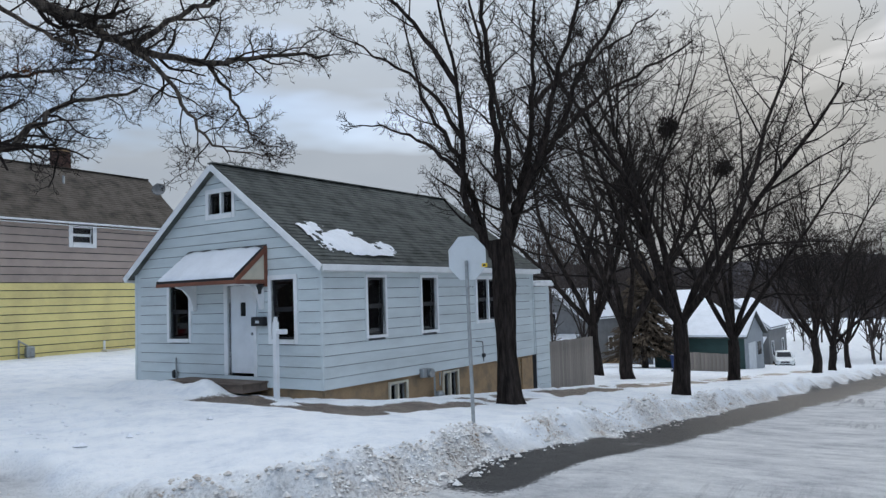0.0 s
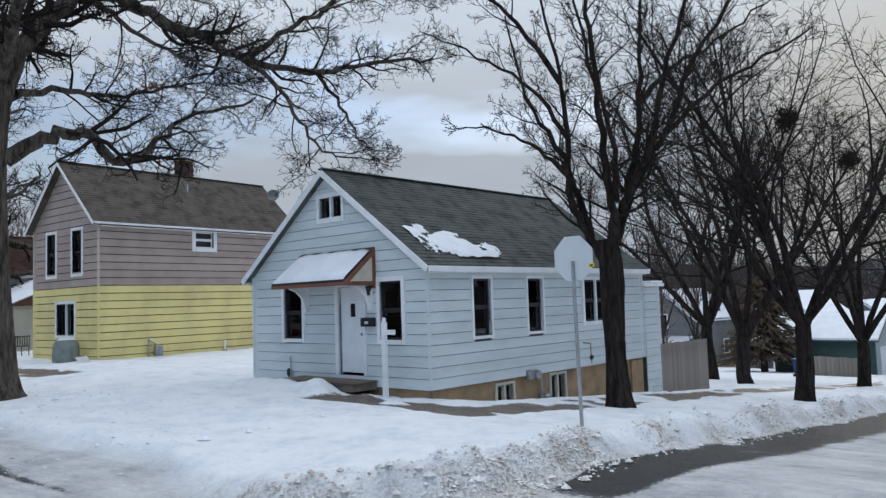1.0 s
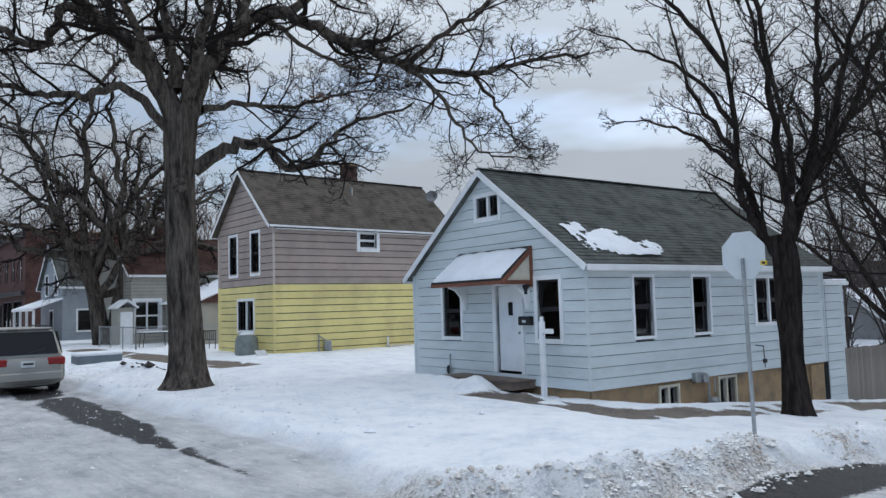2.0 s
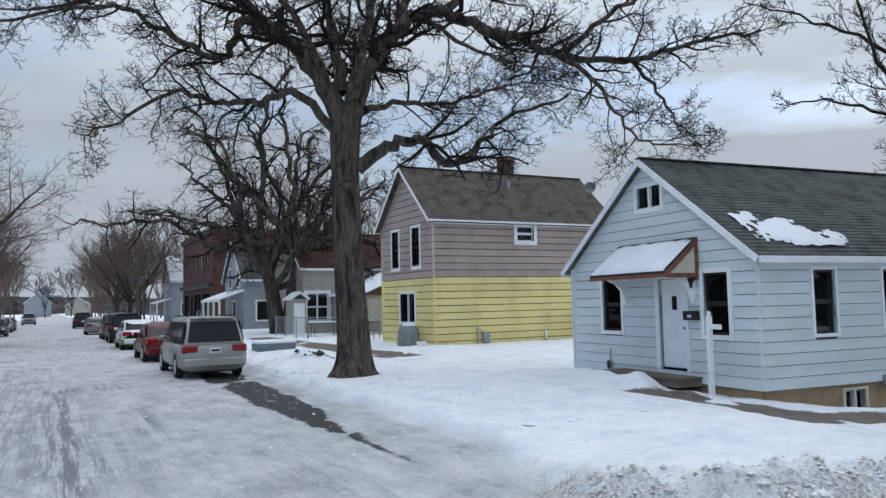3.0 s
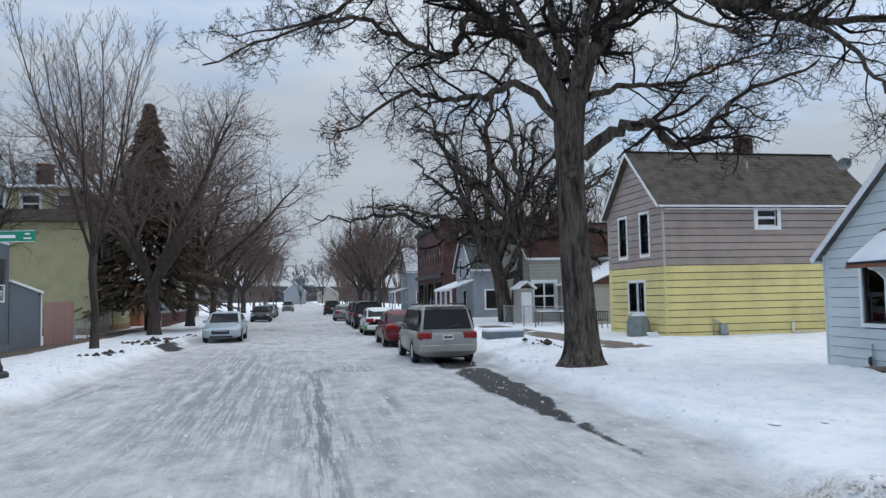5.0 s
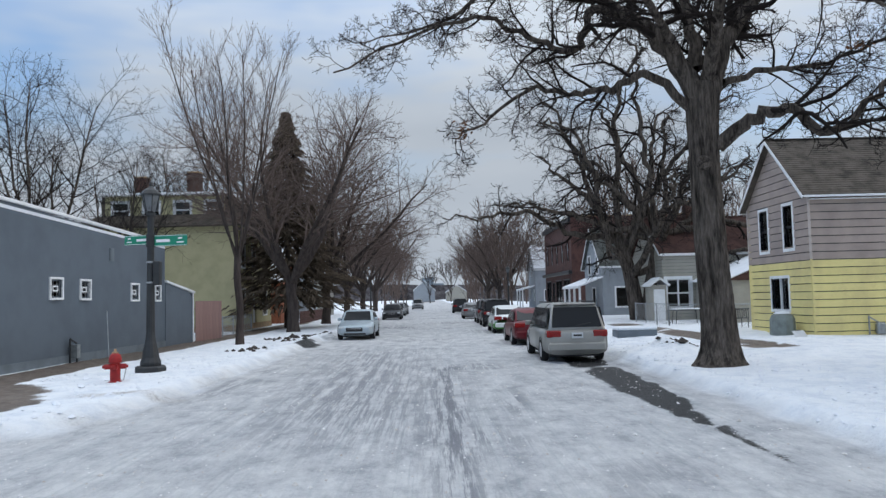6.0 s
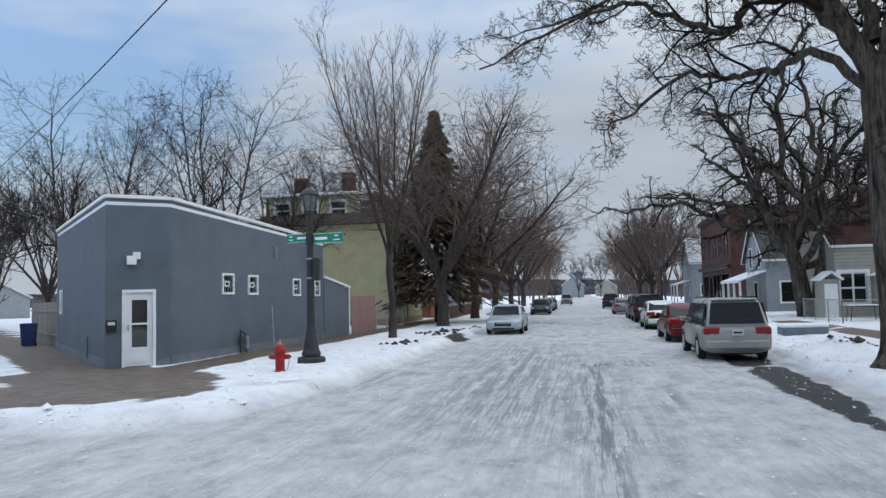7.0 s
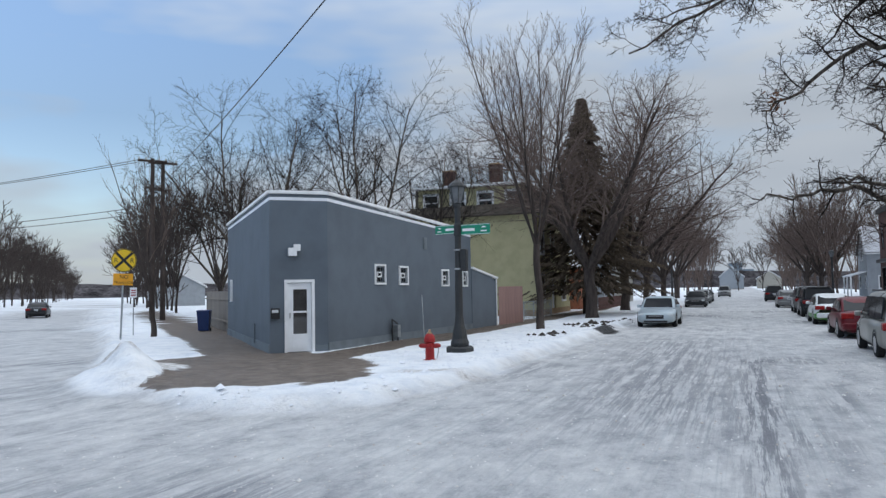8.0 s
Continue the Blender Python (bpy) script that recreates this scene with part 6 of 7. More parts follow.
def pane_quad(pts, n=0.012):
    """A slightly proud pane from its four corners."""
    a, b, c, d = [Vector(p) for p in pts]
    nn = (b - a).cross(d - a).normalized()
    bm = bmesh.new()
    up = [bm.verts.new(p + nn * n) for p in (a, b, c, d)]
    lo = [bm.verts.new(p - nn * 0.02) for p in (a, b, c, d)]
    bm.faces.new(up)
    bm.faces.new(lo[::-1])
    for i in range(4):
        bm.faces.new((up[i], lo[i], lo[(i + 1) % 4], up[(i + 1) % 4]))
    bmesh.ops.recalc_face_normals(bm, faces=bm.faces)
    return bm


CARS = {
    # length, half width, sill, belt, roof, cabin (foot front, head front, head rear, foot rear as shares from the nose), nose height, tail height
    "sedan": (4.8, 0.91, 0.2, 0.92, 1.46, (0.27, 0.42, 0.70, 0.88), 0.74, 0.98),
    "van": (5.0, 0.93, 0.22, 1.0, 1.74, (0.20, 0.36, 0.93, 0.985), 0.86, 1.02),
    "suv": (4.8, 0.95, 0.26, 1.05, 1.78, (0.27, 0.39, 0.92, 0.985), 0.98, 1.06),
}


def car(kind, paint_key, x, y, heading, label, lower=None, tail=True):
    """heading 0: nose towards +y."""
    L, W, z0, zb, zr, (c0, c1, c2, c3), zn, zt = CARS[kind]
    m = pose(x, y, snow_z(x, y) - 0.0, 0, 0, heading + 90)
    v = thing("van" if kind == "van" else "car", m, label, "van" if kind == "van" else "car", "parked cars")
    X = lambda f: L / 2 - f * L
    body = M[paint_key]
    st = [(X(0.0), W * 0.72, z0 + 0.1, zn - 0.12, 3), (X(0.015), W * 0.84, z0 + 0.03, zn - 0.04, 3.5), (X(0.06), W * 0.94, z0, zn, 4), (X(0.15), W, z0, zn + (zb - zn) * 0.5, 4.5), (X(c0), W, z0, zb, 5),
          (X(0.5), W, z0, zb + 0.02, 5), (X(c3 - 0.03), W, z0, max(zb, zt) + 0.01, 5), (X(0.95), W * 0.97, z0 + 0.02, zt, 4.5), (X(0.985), W * 0.92, z0 + 0.06, zt - 0.03, 4), (X(1.0), W * 0.82, z0 + 0.14, zt - 0.14, 3)]
    b = part("body", loft(st, 20), body, v, smooth=True)
    if lower:
        st2 = [(a, w + 0.006, zz, zz + 0.42, 4) for a, w, zz, q, s in st[4:]]
        part("lower_panel", loft(st2, 20), M[lower], v, smooth=True)
    wt = W * 0.78
    cab = [(X(c0), W * 0.93, zb - 0.1, zb - 0.02, 4), (X(c1) + 0.08, wt + 0.05, zb - 0.1, zr - 0.07, 5), (X(c1) - 0.12, wt + 0.03, zb - 0.1, zr, 5), (X((c1 + c2) / 2), wt + 0.02, zb - 0.1, zr + 0.01, 5),
           (X(c2) + 0.1, wt, zb - 0.1, zr - 0.01, 5), (X(c2) - 0.06, wt, zb - 0.1, zr - 0.08, 5), (X(c3), W * 0.9, zb - 0.1, zb + 0.0, 4)]
    part("cabin", loft(cab, 20), body, v, smooth=True)
    # glass
    fx, rx = X(c1) + 0.09, X(c2) - 0.05
    part("windscreen", pane_quad([(X(c0) - 0.05, -W * 0.76, zb + 0.02), (X(c0) - 0.05, W * 0.76, zb + 0.02), (fx, wt * 0.86, zr - 0.11), (fx, -wt * 0.86, zr - 0.11)], 0.03), M["glass"], v)
    part("rear_window", pane_quad([(X(c3) + (0.04 if kind == "sedan" else 0.0), W * 0.78, zb + 0.04), (X(c3) + (0.04 if kind == "sedan" else 0.0), -W * 0.78, zb + 0.04), (rx, -wt * 0.88, zr - 0.13), (rx, wt * 0.88, zr - 0.13)], 0.03), M["glass"], v)
    cuts_ = [0.0, 0.36, 0.68, 1.0] if kind != "sedan" else [0.0, 0.46, 0.92]
    for s in (1, -1):
        for a0, a1 in zip(cuts_, cuts_[1:]):
            lo0, lo1 = X(c0 + 0.05) + (X(c3 - 0.03) - X(c0 + 0.05)) * (a0 + 0.015), X(c0 + 0.05) + (X(c3 - 0.03) - X(c0 + 0.05)) * (a1 - 0.015)
            h0, h1 = X(c1 + 0.01) + (X(c2) - X(c1 + 0.01)) * (a0 + 0.015), X(c1 + 0.01) + (X(c2) - X(c1 + 0.01)) * (a1 - 0.015)
            q = [(lo0, s * (W * 0.925), zb + 0.04), (lo1, s * (W * 0.925), zb + 0.04), (h1, s * (wt + 0.03), zr - 0.14), (h0, s * (wt + 0.03), zr - 0.14)]
            part("side_window", pane_quad(q if s < 0 else q[::-1], 0.014), M["glass"], v)
        part("mirror", box((X(c0 + 0.06) - 0.06, s * (W + 0.03) - 0.09, zb), (X(c0 + 0.06) + 0.08, s * (W + 0.03) + 0.09, zb + 0.15), 0.03), body, v)
        part("headlight", box((X(0.07), min(s * W * 0.56, s * W * 0.9), zn - 0.2), (X(0.006), max(s * W * 0.56, s * W * 0.9), zn - 0.07), 0.035), M["lamp_clear"], v)
        part("tail_light", box((X(1.003), min(s * W * 0.5, s * W * 0.955), zt - 0.27), (X(0.945), max(s * W * 0.5, s * W * 0.955), zt - 0.07), 0.03), M["lamp_red"], v)
        for f in (0.19, 0.79):
            wx, wr = X(f), 0.335 if kind != "suv" else 0.37
            prof = [(wr - 0.12, -0.1), (wr - 0.03, -0.11), (wr, -0.07), (wr, 0.07), (wr - 0.03, 0.11), (wr - 0.12, 0.1)]
            ty = part("wheel", lathe(prof, 20), M["tyre"], v)
            ty.matrix_basis = pose(wx, s * (W - 0.10), wr, 90, 0, 0)
            part("rim", lathe([(wr - 0.11, -0.105), (wr - 0.13, -0.085), (0.06, -0.1), (0.05, -0.11), (0.05, 0.11), (0.06, 0.1), (wr - 0.13, 0.085), (wr - 0.11, 0.105)], 14), M["rim"], ty)
            arch = bmesh.new()
            ks = 14
            pr = []
            for i in range(ks + 1):
                a = math.pi * i / ks
                pr.append([arch.verts.new((wx + r * math.cos(a), s * (W + d), wr + r * math.sin(a))) for r, d in ((wr + 0.015, 0.004), (wr + 0.07, 0.004), (wr + 0.015, -0.12))])
            for p, q in zip(pr, pr[1:]):
                arch.faces.new((p[0], p[1], q[1], q[0]))
                arch.faces.new((p[0], q[0], q[2], p[2]))
            bmesh.ops.recalc_face_normals(arch, faces=arch.faces)
            part("wheel_arch", arch, M["plastic"], v)
    part("badge_bar", box((X(0.0), -W * 0.36, zn - 0.2), (X(-0.008), W * 0.36, zn - 0.17), 0.006), M["rim"], v)
    part("grille", box((X(0.012), -W * 0.48, zn - 0.32), (X(-0.004), W * 0.42, zn - 0.13), 0.02), M["plastic"], v)
    part("front_intake", box((X(0.02), -W * 0.6, z0 + 0.05), (X(-0.001), W * 0.6, z0 + 0.16), 0.02), M["plastic"], v)
    part("rear_bumper", box((X(1.008), -W * 0.9, z0 + 0.12), (X(0.95), W * 0.9, z0 + 0.38), 0.05), body, v)
    plate = part("number_plate", box((X(1.012), -0.16, zt - 0.3), (X(0.99), 0.16, zt - 0.14), 0.004), M["blind"], v)
    part("plate_bar", box((X(1.0135), -0.12, zt - 0.24), (X(1.012), 0.12, zt - 0.19)), M["plastic"], plate)
    if kind != "sedan":
        part("rear_wiper", rod((X(c3) - 0.02, 0.0, zb + 0.08), (X(c3) + 0.02, -0.42, zb + 0.16), 0.012), M["plastic"], v)
        part("rear_spoiler", box((X(c2) - 0.12, -wt * 0.85, zr - 0.06), (X(c2) + 0.1, wt * 0.85, zr - 0.01), 0.02), body, v)
        for s in (1, -1):
            part("roof_rail", rod((X(c1 + 0.05), s * (wt - 0.08), zr + 0.03), (X(c2 - 0.03), s * (wt - 0.08), zr + 0.03), 0.02), M["plastic"], v)
    part("underbody", box((X(0.9), -W * 0.8, 0.16), (X(0.1), W * 0.8, z0 + 0.15)), M["plastic"], v)
    return v


car("van", "silver", 4.18, 24.35, 0, "silver grey minivan parked against the snowy kerb")
car("sedan", "car_red", 4.1, 32.2, 0, "dark red sedan parked behind the minivan")
car("sedan", "car_white", 4.1, 42.2, 0, "white sedan with bright green lower panels", lower="car_green")
car("suv", "car_black", 4.2, 51.0, 0, "black sport utility vehicle parked at the kerb")
car("suv", "car_grey", 4.2, 57.5, 0, "dark grey sport utility vehicle parked at the kerb")
car("sedan", "car_grey", 3.6, 69.5, 0, "grey sedan parked at the kerb")
car("suv", "car_black", 3.4, 94, 0, "black car parked far up the street")
car("sedan", "ice_blue", -3.86, 39.4, 180, "ice blue sedan facing down the street")
car("sedan", "car_black", -3.9, 73, 180, "black sedan parked facing down the street")
car("sedan", "car_grey", -4.0, 86, 180, "dark blue-grey sedan parked far up the street")
car("sedan", "car_black", -4.0, 94, 180, "dark sedan parked far up the street")
car("suv", "car_grey", -2.6, 130, 180, "dark pickup far up the street")
car("sedan", "car_white", 84, 9, 100, "pale car parked below the street")
car("sedan", "car_black", -62, 52, 45, "dark car parked far along the avenue")


# ---------------------------------------------------------------- neighbouring houses
def sided(material):
    return lambda z: M[material]


dark_win = dict(style="hung", trim=0.12, blind=0.0)


def beige_house():
    h, F, S = gable_house("beige_house", pose(13.6, 44.0, 0), 9.0, 6.5, 0.1, 4.35, 6.6, M["beige"], sided("beige"), M["shingle_red"],
                          [(1.0, 1.9, 1.2, 2.6, dark_win)], [(0.22, 1.55, 1.1, 2.72, dict(style="hung", lights=2, trim=0.18, sash="white", blind=0.0))],
                          "beige sided house with a dark red roof", exposure=0.2, over=0.25, proud=0.02)
    part("foundation", box((0.05, 0.05, -0.6), (8.9, 6.4, 0.1)), M["concrete"], h)
    chimney(h, 2.8, 3.0, 6.2, 7.6, 0.7)
    # side porch with a small gabled hood and its door
    part("porch_wall", box((-0.9, -0.7, 0.1), (-0.05, 0.6, 2.4)), M["beige"], h)
    part("porch_door", box((-0.8, -0.75, 0.15), (-0.15, -0.7, 2.15), 0.01), M["white"], h)
    roof_plane(h, ((-1.1, -0.9, 2.4), (-0.45, -0.9, 2.85), (-0.45, 0.7, 2.85), (-1.1, 0.7, 2.4)), M["white"], name="porch_roof")
    roof_plane(h, ((-0.45, -0.9, 2.85), (0.15, -0.9, 2.4), (0.15, 0.7, 2.4), (-0.45, 0.7, 2.85)), M["white"], name="porch_roof")
    # low wing with snow on its roof, beside the yellow house
    part("wing_wall", box((1.9, -5.5, 0.1), (8.0, 0.0, 2.55)), M["beige"], h)
    part("wing_roof", prism([(1.6, 2.5), (4.9, 3.9), (8.3, 2.5)], (-5.7, 0.0), lambda a, b, d: (a, d, b)), M["shingle_red"], h)
    part("roof_snow", prism([(1.55, 2.55), (4.9, 3.97), (4.9, 3.92), (1.55, 2.5)], (-5.6, -0.1), lambda a, b, d: (a, d, b)), M["snow"], h)
    return h


def grey_gable_house():
    h, F, S = gable_house("grey_gable_house", pose(13.0, 57.0, 0), 9.0, 6.6, 0.1, 4.3, 7.2, M["greywhite"], None, M["shingle"],
                          [(1.4, 2.2, 3.6, 5.0, dark_win), (4.2, 5.0, 3.6, 5.0, dark_win), (2.6, 3.6, 0.9, 2.4, dark_win)], [(1.0, 2.0, 1.0, 2.4, dark_win), (3.4, 4.2, 3.2, 4.4, dark_win)],
                          "grey-white gabled house with a snowy porch", over=0.35)
    part("foundation", box((0.05, 0.05, -0.6), (8.9, 6.5, 0.1)), M["concrete"], h)
    p = part("porch_roof", prism([(-1.9, 2.62), (0.0, 3.3), (0.0, 3.2), (-1.9, 2.5)], (-0.2, 6.8), lambda a, b, d: (a, d, b)), M["snow"], h, "porch roof under snow")
    part("porch_fascia", box((-1.94, -0.2, 2.42), (-1.86, 6.8, 2.56)), M["white"], h)
    for k in range(4):
        part("porch_post", box((-1.85, 0.0 + k * 2.17, 0.1), (-1.7, 0.15 + k * 2.17, 2.5), 0.01), M["white"], h)
    part("porch_floor", box((-1.9, 0.0, -0.1), (0, 6.6, 0.35)), M["deck"], h)
    return h


def brick_building():
    h = thing("brick_building", None, "dark red brick two storey shop building with flat roof", "building")
    A, B, C, D = (13.2, 70.5), (13.2, 87), (25, 87), (25, 70.5)
    zt = 9.3
    ops_w = [(1.4 + 3.2 * k, 2.5 + 3.2 * k, 5.2, 7.3) for k in range(5)]
    shop = [(1.2, 4.2, 0.6, 3.4), (5.2, 6.4, 0.2, 3.2), (7.4, 11.0, 0.6, 3.4), (12, 15.4, 0.6, 3.4)]
    to, n = face_map(B, A)
    wall(h, to, lambda z: (0, n), 0.0, zt, ops_w + shop, M["brick"], thick=0.3)
    for o in ops_w:
        window(h, to, *o, trim=0.08, trim_mat="brick", sash="blind", style="hung", blind=0.4)
    for o in shop:
        window(h, to, *o, trim=0.08, trim_mat="black", sash="black", style="fixed", lights=2)
    to, n = face_map(A, D)
    sw = [(2.6, 3.6, 5.2, 7.2), (6.5, 7.5, 5.2, 7.2)]
    wall(h, to, lambda z: (0, n), 0.0, zt, sw, M["brick"], thick=0.3)
    for o in sw:
        window(h, to, *o, trim=0.08, trim_mat="brick", sash="black", style="hung")
    for p, q in ((D, C), (C, B)):
        to, n = face_map(p, q)
        wall(h, to, lambda z: (0, n), 0.0, zt, [], M["brick"], thick=0.3)
    part("roof", box((13.3, 70.6, zt - 0.6), (24.9, 86.9, zt - 0.5)), M["shingle"], h)
    part("cornice", box((12.95, 70.3, zt - 0.5), (13.2, 87.2, zt + 0.05), 0.05), M["black"], h)
    part("shop_cornice", box((12.85, 70.3, 3.9), (13.2, 87.2, 4.25), 0.05), M["black"], h)
    part("coping", box((13.1, 70.4, zt), (25.1, 70.9, zt + 0.1)), M["concrete"], h)
    return h


def plain_house(x, y, rz, L, W, eave, apex, wall_key, roof_key, label, snow=False, porch=True, wins=True):
    z = snow_z(x, y)
    fw = [(0.9, 1.7, 1.0, 2.3, dark_win), (W - 1.9, W - 1.0, 1.0, 2.3, dark_win)]
    if eave > 3.6:
        fw += [(W / 2 - 0.45, W / 2 + 0.45, eave - 0.9, eave + 0.4, dark_win)]
    sw = [(1.2, 2.0, 1.0, 2.3, dark_win), (L - 2.6, L - 1.7, 1.0, 2.3, dark_win)]
    h, F, S = gable_house("house", pose(x, y, z, 0, 0, rz), L, W, 0.0, eave, apex, M[wall_key], None, M[roof_key], fw if wins else [], sw if wins else [], label, over=0.3)
    part("foundation", box((0.05, 0.05, -1.5), (L - 0.05, W - 0.05, 0.0)), M["concrete"], h)
    k = (apex - eave) / (W / 2)
    if snow:
        for s in (0, 1):
            f = (lambda a, b, d: (d, a, b)) if s == 0 else (lambda a, b, d: (d, W - a, b))
            part("roof_snow", prism([(-0.28, eave - 0.28 * k + 0.12), (W / 2, apex + 0.12), (W / 2, apex + 0.2), (-0.28, eave - 0.28 * k + 0.2)], (-0.2, L + 0.2), f), M["snow"], h)
    if porch:
        part("porch_roof", prism([(-1.8, 2.45), (-0.02, 2.95), (-0.02, 2.85), (-1.8, 2.3)], (0.2, W - 0.2), lambda a, b, d: (a, d, b)), M["snow"], h, "porch roof under snow")
        for k2 in range(3):
            yy = 0.3 + k2 * (W - 0.75) / 2
            part("porch_post", box((-1.75, yy, -0.2), (-1.6, yy + 0.15, 2.35), 0.01), M["white"], h)
    return h


def olive_house():
    """Large foursquare with an attic storey."""
    h = thing("olive_house", None, "large pale olive stucco house with attic storey and chimneys", "house")
    X0, X1, Y0, Y1 = -22.3, -12.4, 47.6, 57.8
    zt = 7.0
    to, n = face_map((X0, Y0), (X1, Y0))
    wall(h, to, lambda z: (0, n), 0, zt, [], M["olive"], thick=0.25)
    to, n = face_map((X1, Y0), (X1, Y1))
    ops_ = [(1.2, 2.2, 4.3, 5.9, dark_win), (4.2, 5.2, 4.3, 5.9, dark_win), (7.6, 8.6, 4.3, 5.9, dark_win), (1.2, 2.2, 1.1, 2.8, dark_win), (4.4, 5.4, 0.5, 2.6), (7.4, 8.6, 1.1, 2.8, dark_win)]
    wall(h, to, lambda z: (0, n), 0, zt, [o[:4] for o in ops_], M["olive"], thick=0.25)
    for o in ops_:
        if len(o) > 4:
            window(h, to, *o[:4], **o[4])
    part("front_door", slab(to, 4.4, 5.4, 0.5, 2.6, -0.15, -0.1), M["blind"], h)
    for p, q in (((X1, Y1), (X0, Y1)), ((X0, Y1), (X0, Y0))):
        t2, n2 = face_map(p, q)
        wall(h, t2, lambda z: (0, n2), 0, zt, [], M["olive"], thick=0.25)
    # skirt roof and attic
    e = 0.45
    lo = [(X0 - e, Y0 - e), (X1 + e, Y0 - e), (X1 + e, Y1 + e), (X0 - e, Y1 + e)]
    hi = [(X0 + 0.9, Y0 + 0.9), (X1 - 0.9, Y0 + 0.9), (X1 - 0.9, Y1 - 0.9), (X0 + 0.9, Y1 - 0.9)]
    for i in range(4):
        j = (i + 1) % 4
        roof_plane(h, ((*lo[i], zt - 0.1), (*lo[j], zt - 0.1), (*hi[j], zt + 0.75), (*hi[i], zt + 0.75)), M["shingle_brown"], course=0.2)
    to, n = face_map((X0 + 1.0, Y0 + 1.0), (X1 - 1.0, Y0 + 1.0))
    aw = [(0.7 + k * 2.0, 1.7 + k * 2.0, 7.55, 8.6, dict(style="hung", trim=0.12, sash="white", blind=0.0)) for k in range(4)]
    wall(h, to, lambda z: (0, n), 7.0, 9.0, [o[:4] for o in aw], M["olive"], thick=0.2, name="attic_wall")
    for o in aw:
        window(h, to, *o[:4], **o[4])
    for p, q in (((X1 - 1, Y0 + 1), (X1 - 1, Y1 - 1)), ((X1 - 1, Y1 - 1), (X0 + 1, Y1 - 1)), ((X0 + 1, Y1 - 1), (X0 + 1, Y0 + 1))):
        t2, n2 = face_map(p, q)
        wall(h, t2, lambda z: (0, n2), 7.0, 9.0, [], M["shingle_brown"], thick=0.2, name="attic_wall")
    part("attic_roof", box((X0 + 0.6, Y0 + 0.6, 9.0), (X1 - 0.6, Y1 - 0.6, 9.18), 0.03), M["white"], h)
    chimney(h, -19.0, 49.4, 9.1, 10.3, 0.75)
    chimney(h, -15.6, 49.6, 9.1, 10.6, 0.75)
    part("foundation", box((X0 - 0.03, Y0 - 0.03, -0.5), (X1 + 0.03, Y1 + 0.03, 0.55)), M["concrete"], h)
    return h


beige_house()
grey_gable_house()
brick_building()
olive_house()
plain_house(13.5, 98, 0, 9, 7, 5.2, 8.2, "greywhite", "shingle", "pale two storey house with a snowy porch roof", snow=True)
plain_house(-20.5, 62, 0, 8.0, 7, 3.6, 6.0, "orange_brick", "shingle_brown", "orange brick house with a snowy roof", snow=True, porch=False)
plain_house(-21.5, 74, 0, 9.0, 7, 5.2, 8.0, "greywhite", "shingle", "pale grey house with a snowy roof", snow=True, porch=False)
plain_house(-21.5, 88, 0, 9.0, 7, 4.6, 7.4, "beige", "shingle", "beige house behind the street trees", snow=True, porch=False)
plain_house(-8, 330, -90, 12, 9, 5, 9, "greywhite", "shingle", "pale house at the street's far end", snow=True, porch=False)
plain_house(6, 340, -90, 12, 9, 4, 7, "beige", "shingle", "low house at the street's far end", snow=True, porch=False)
plain_house(-92, 98, -45, 12, 8, 3.0, 5.2, "greywhite", "shingle", "pale one storey house far along the avenue", snow=True, porch=False)
plain_house(72, 26, -10, 8, 7, 4.6, 7.4, "dim_siding", "shingle", "white gabled house down the side street", snow=True)
plain_house(74, 15.5, -10, 9, 7, 4.4, 7.0, "dim_siding", "shingle", "pale house with snowy roof down the side street", snow=True)
plain_house(86, 10.5, -5, 9, 7, 4.0, 6.8, "dim_siding", "shingle_brown", "grey house down the side street", snow=True)


def garage():
    z = snow_z(58, 11)
    g = thing("garage", pose(59.5, 9.0, z, 0, 0, -4.46), "dark green garage with a snowy roof", "garage")
    L, W, e, a = 6.5, 6.8, 2.3, 3.9
    # ridge runs north; the long green wall faces up the street
    part("wall", box((0, 0, -1.0), (0.15, W, e)), M["green_wall"], g)
    part("wall", box((L - 0.15, 0, -1.0), (L, W, e)), M["green_wall"], g)
    for y in (0.0, W - 0.15):
        part("gable_wall", prism([(0.15, -1.0), (L - 0.15, -1.0), (L - 0.15, e), (L / 2, a), (0.15, e)], (y, y + 0.15), lambda p, q, d: (p, d, q)), M["greywhite"], g)
    for s in (0, 1):
        f = (lambda p, q, d: (p, d, q)) if s == 0 else (lambda p, q, d: (L - p, d, q))
        part("roof", prism([(-0.35, e - 0.15), (L / 2, a + 0.05), (L / 2, a + 0.15), (-0.35, e - 0.05)], (-0.3, W + 0.3), f), M["shingle"], g)
        part("roof_snow", prism([(-0.33, e - 0.04), (L / 2, a + 0.16), (L / 2, a + 0.3), (-0.33, e + 0.1)], (-0.28, W + 0.28), f), M["snow"], g, "smooth snow")
    part("garage_door", box((1.2, -0.04, -0.6), (3.6, 0.0, 1.7), 0.01), M["blind"], g)
    part("window", box((4.4, -0.03, 0.6), (5.6, 0.0, 1.6), 0.01), M["glass"], g)
    return g


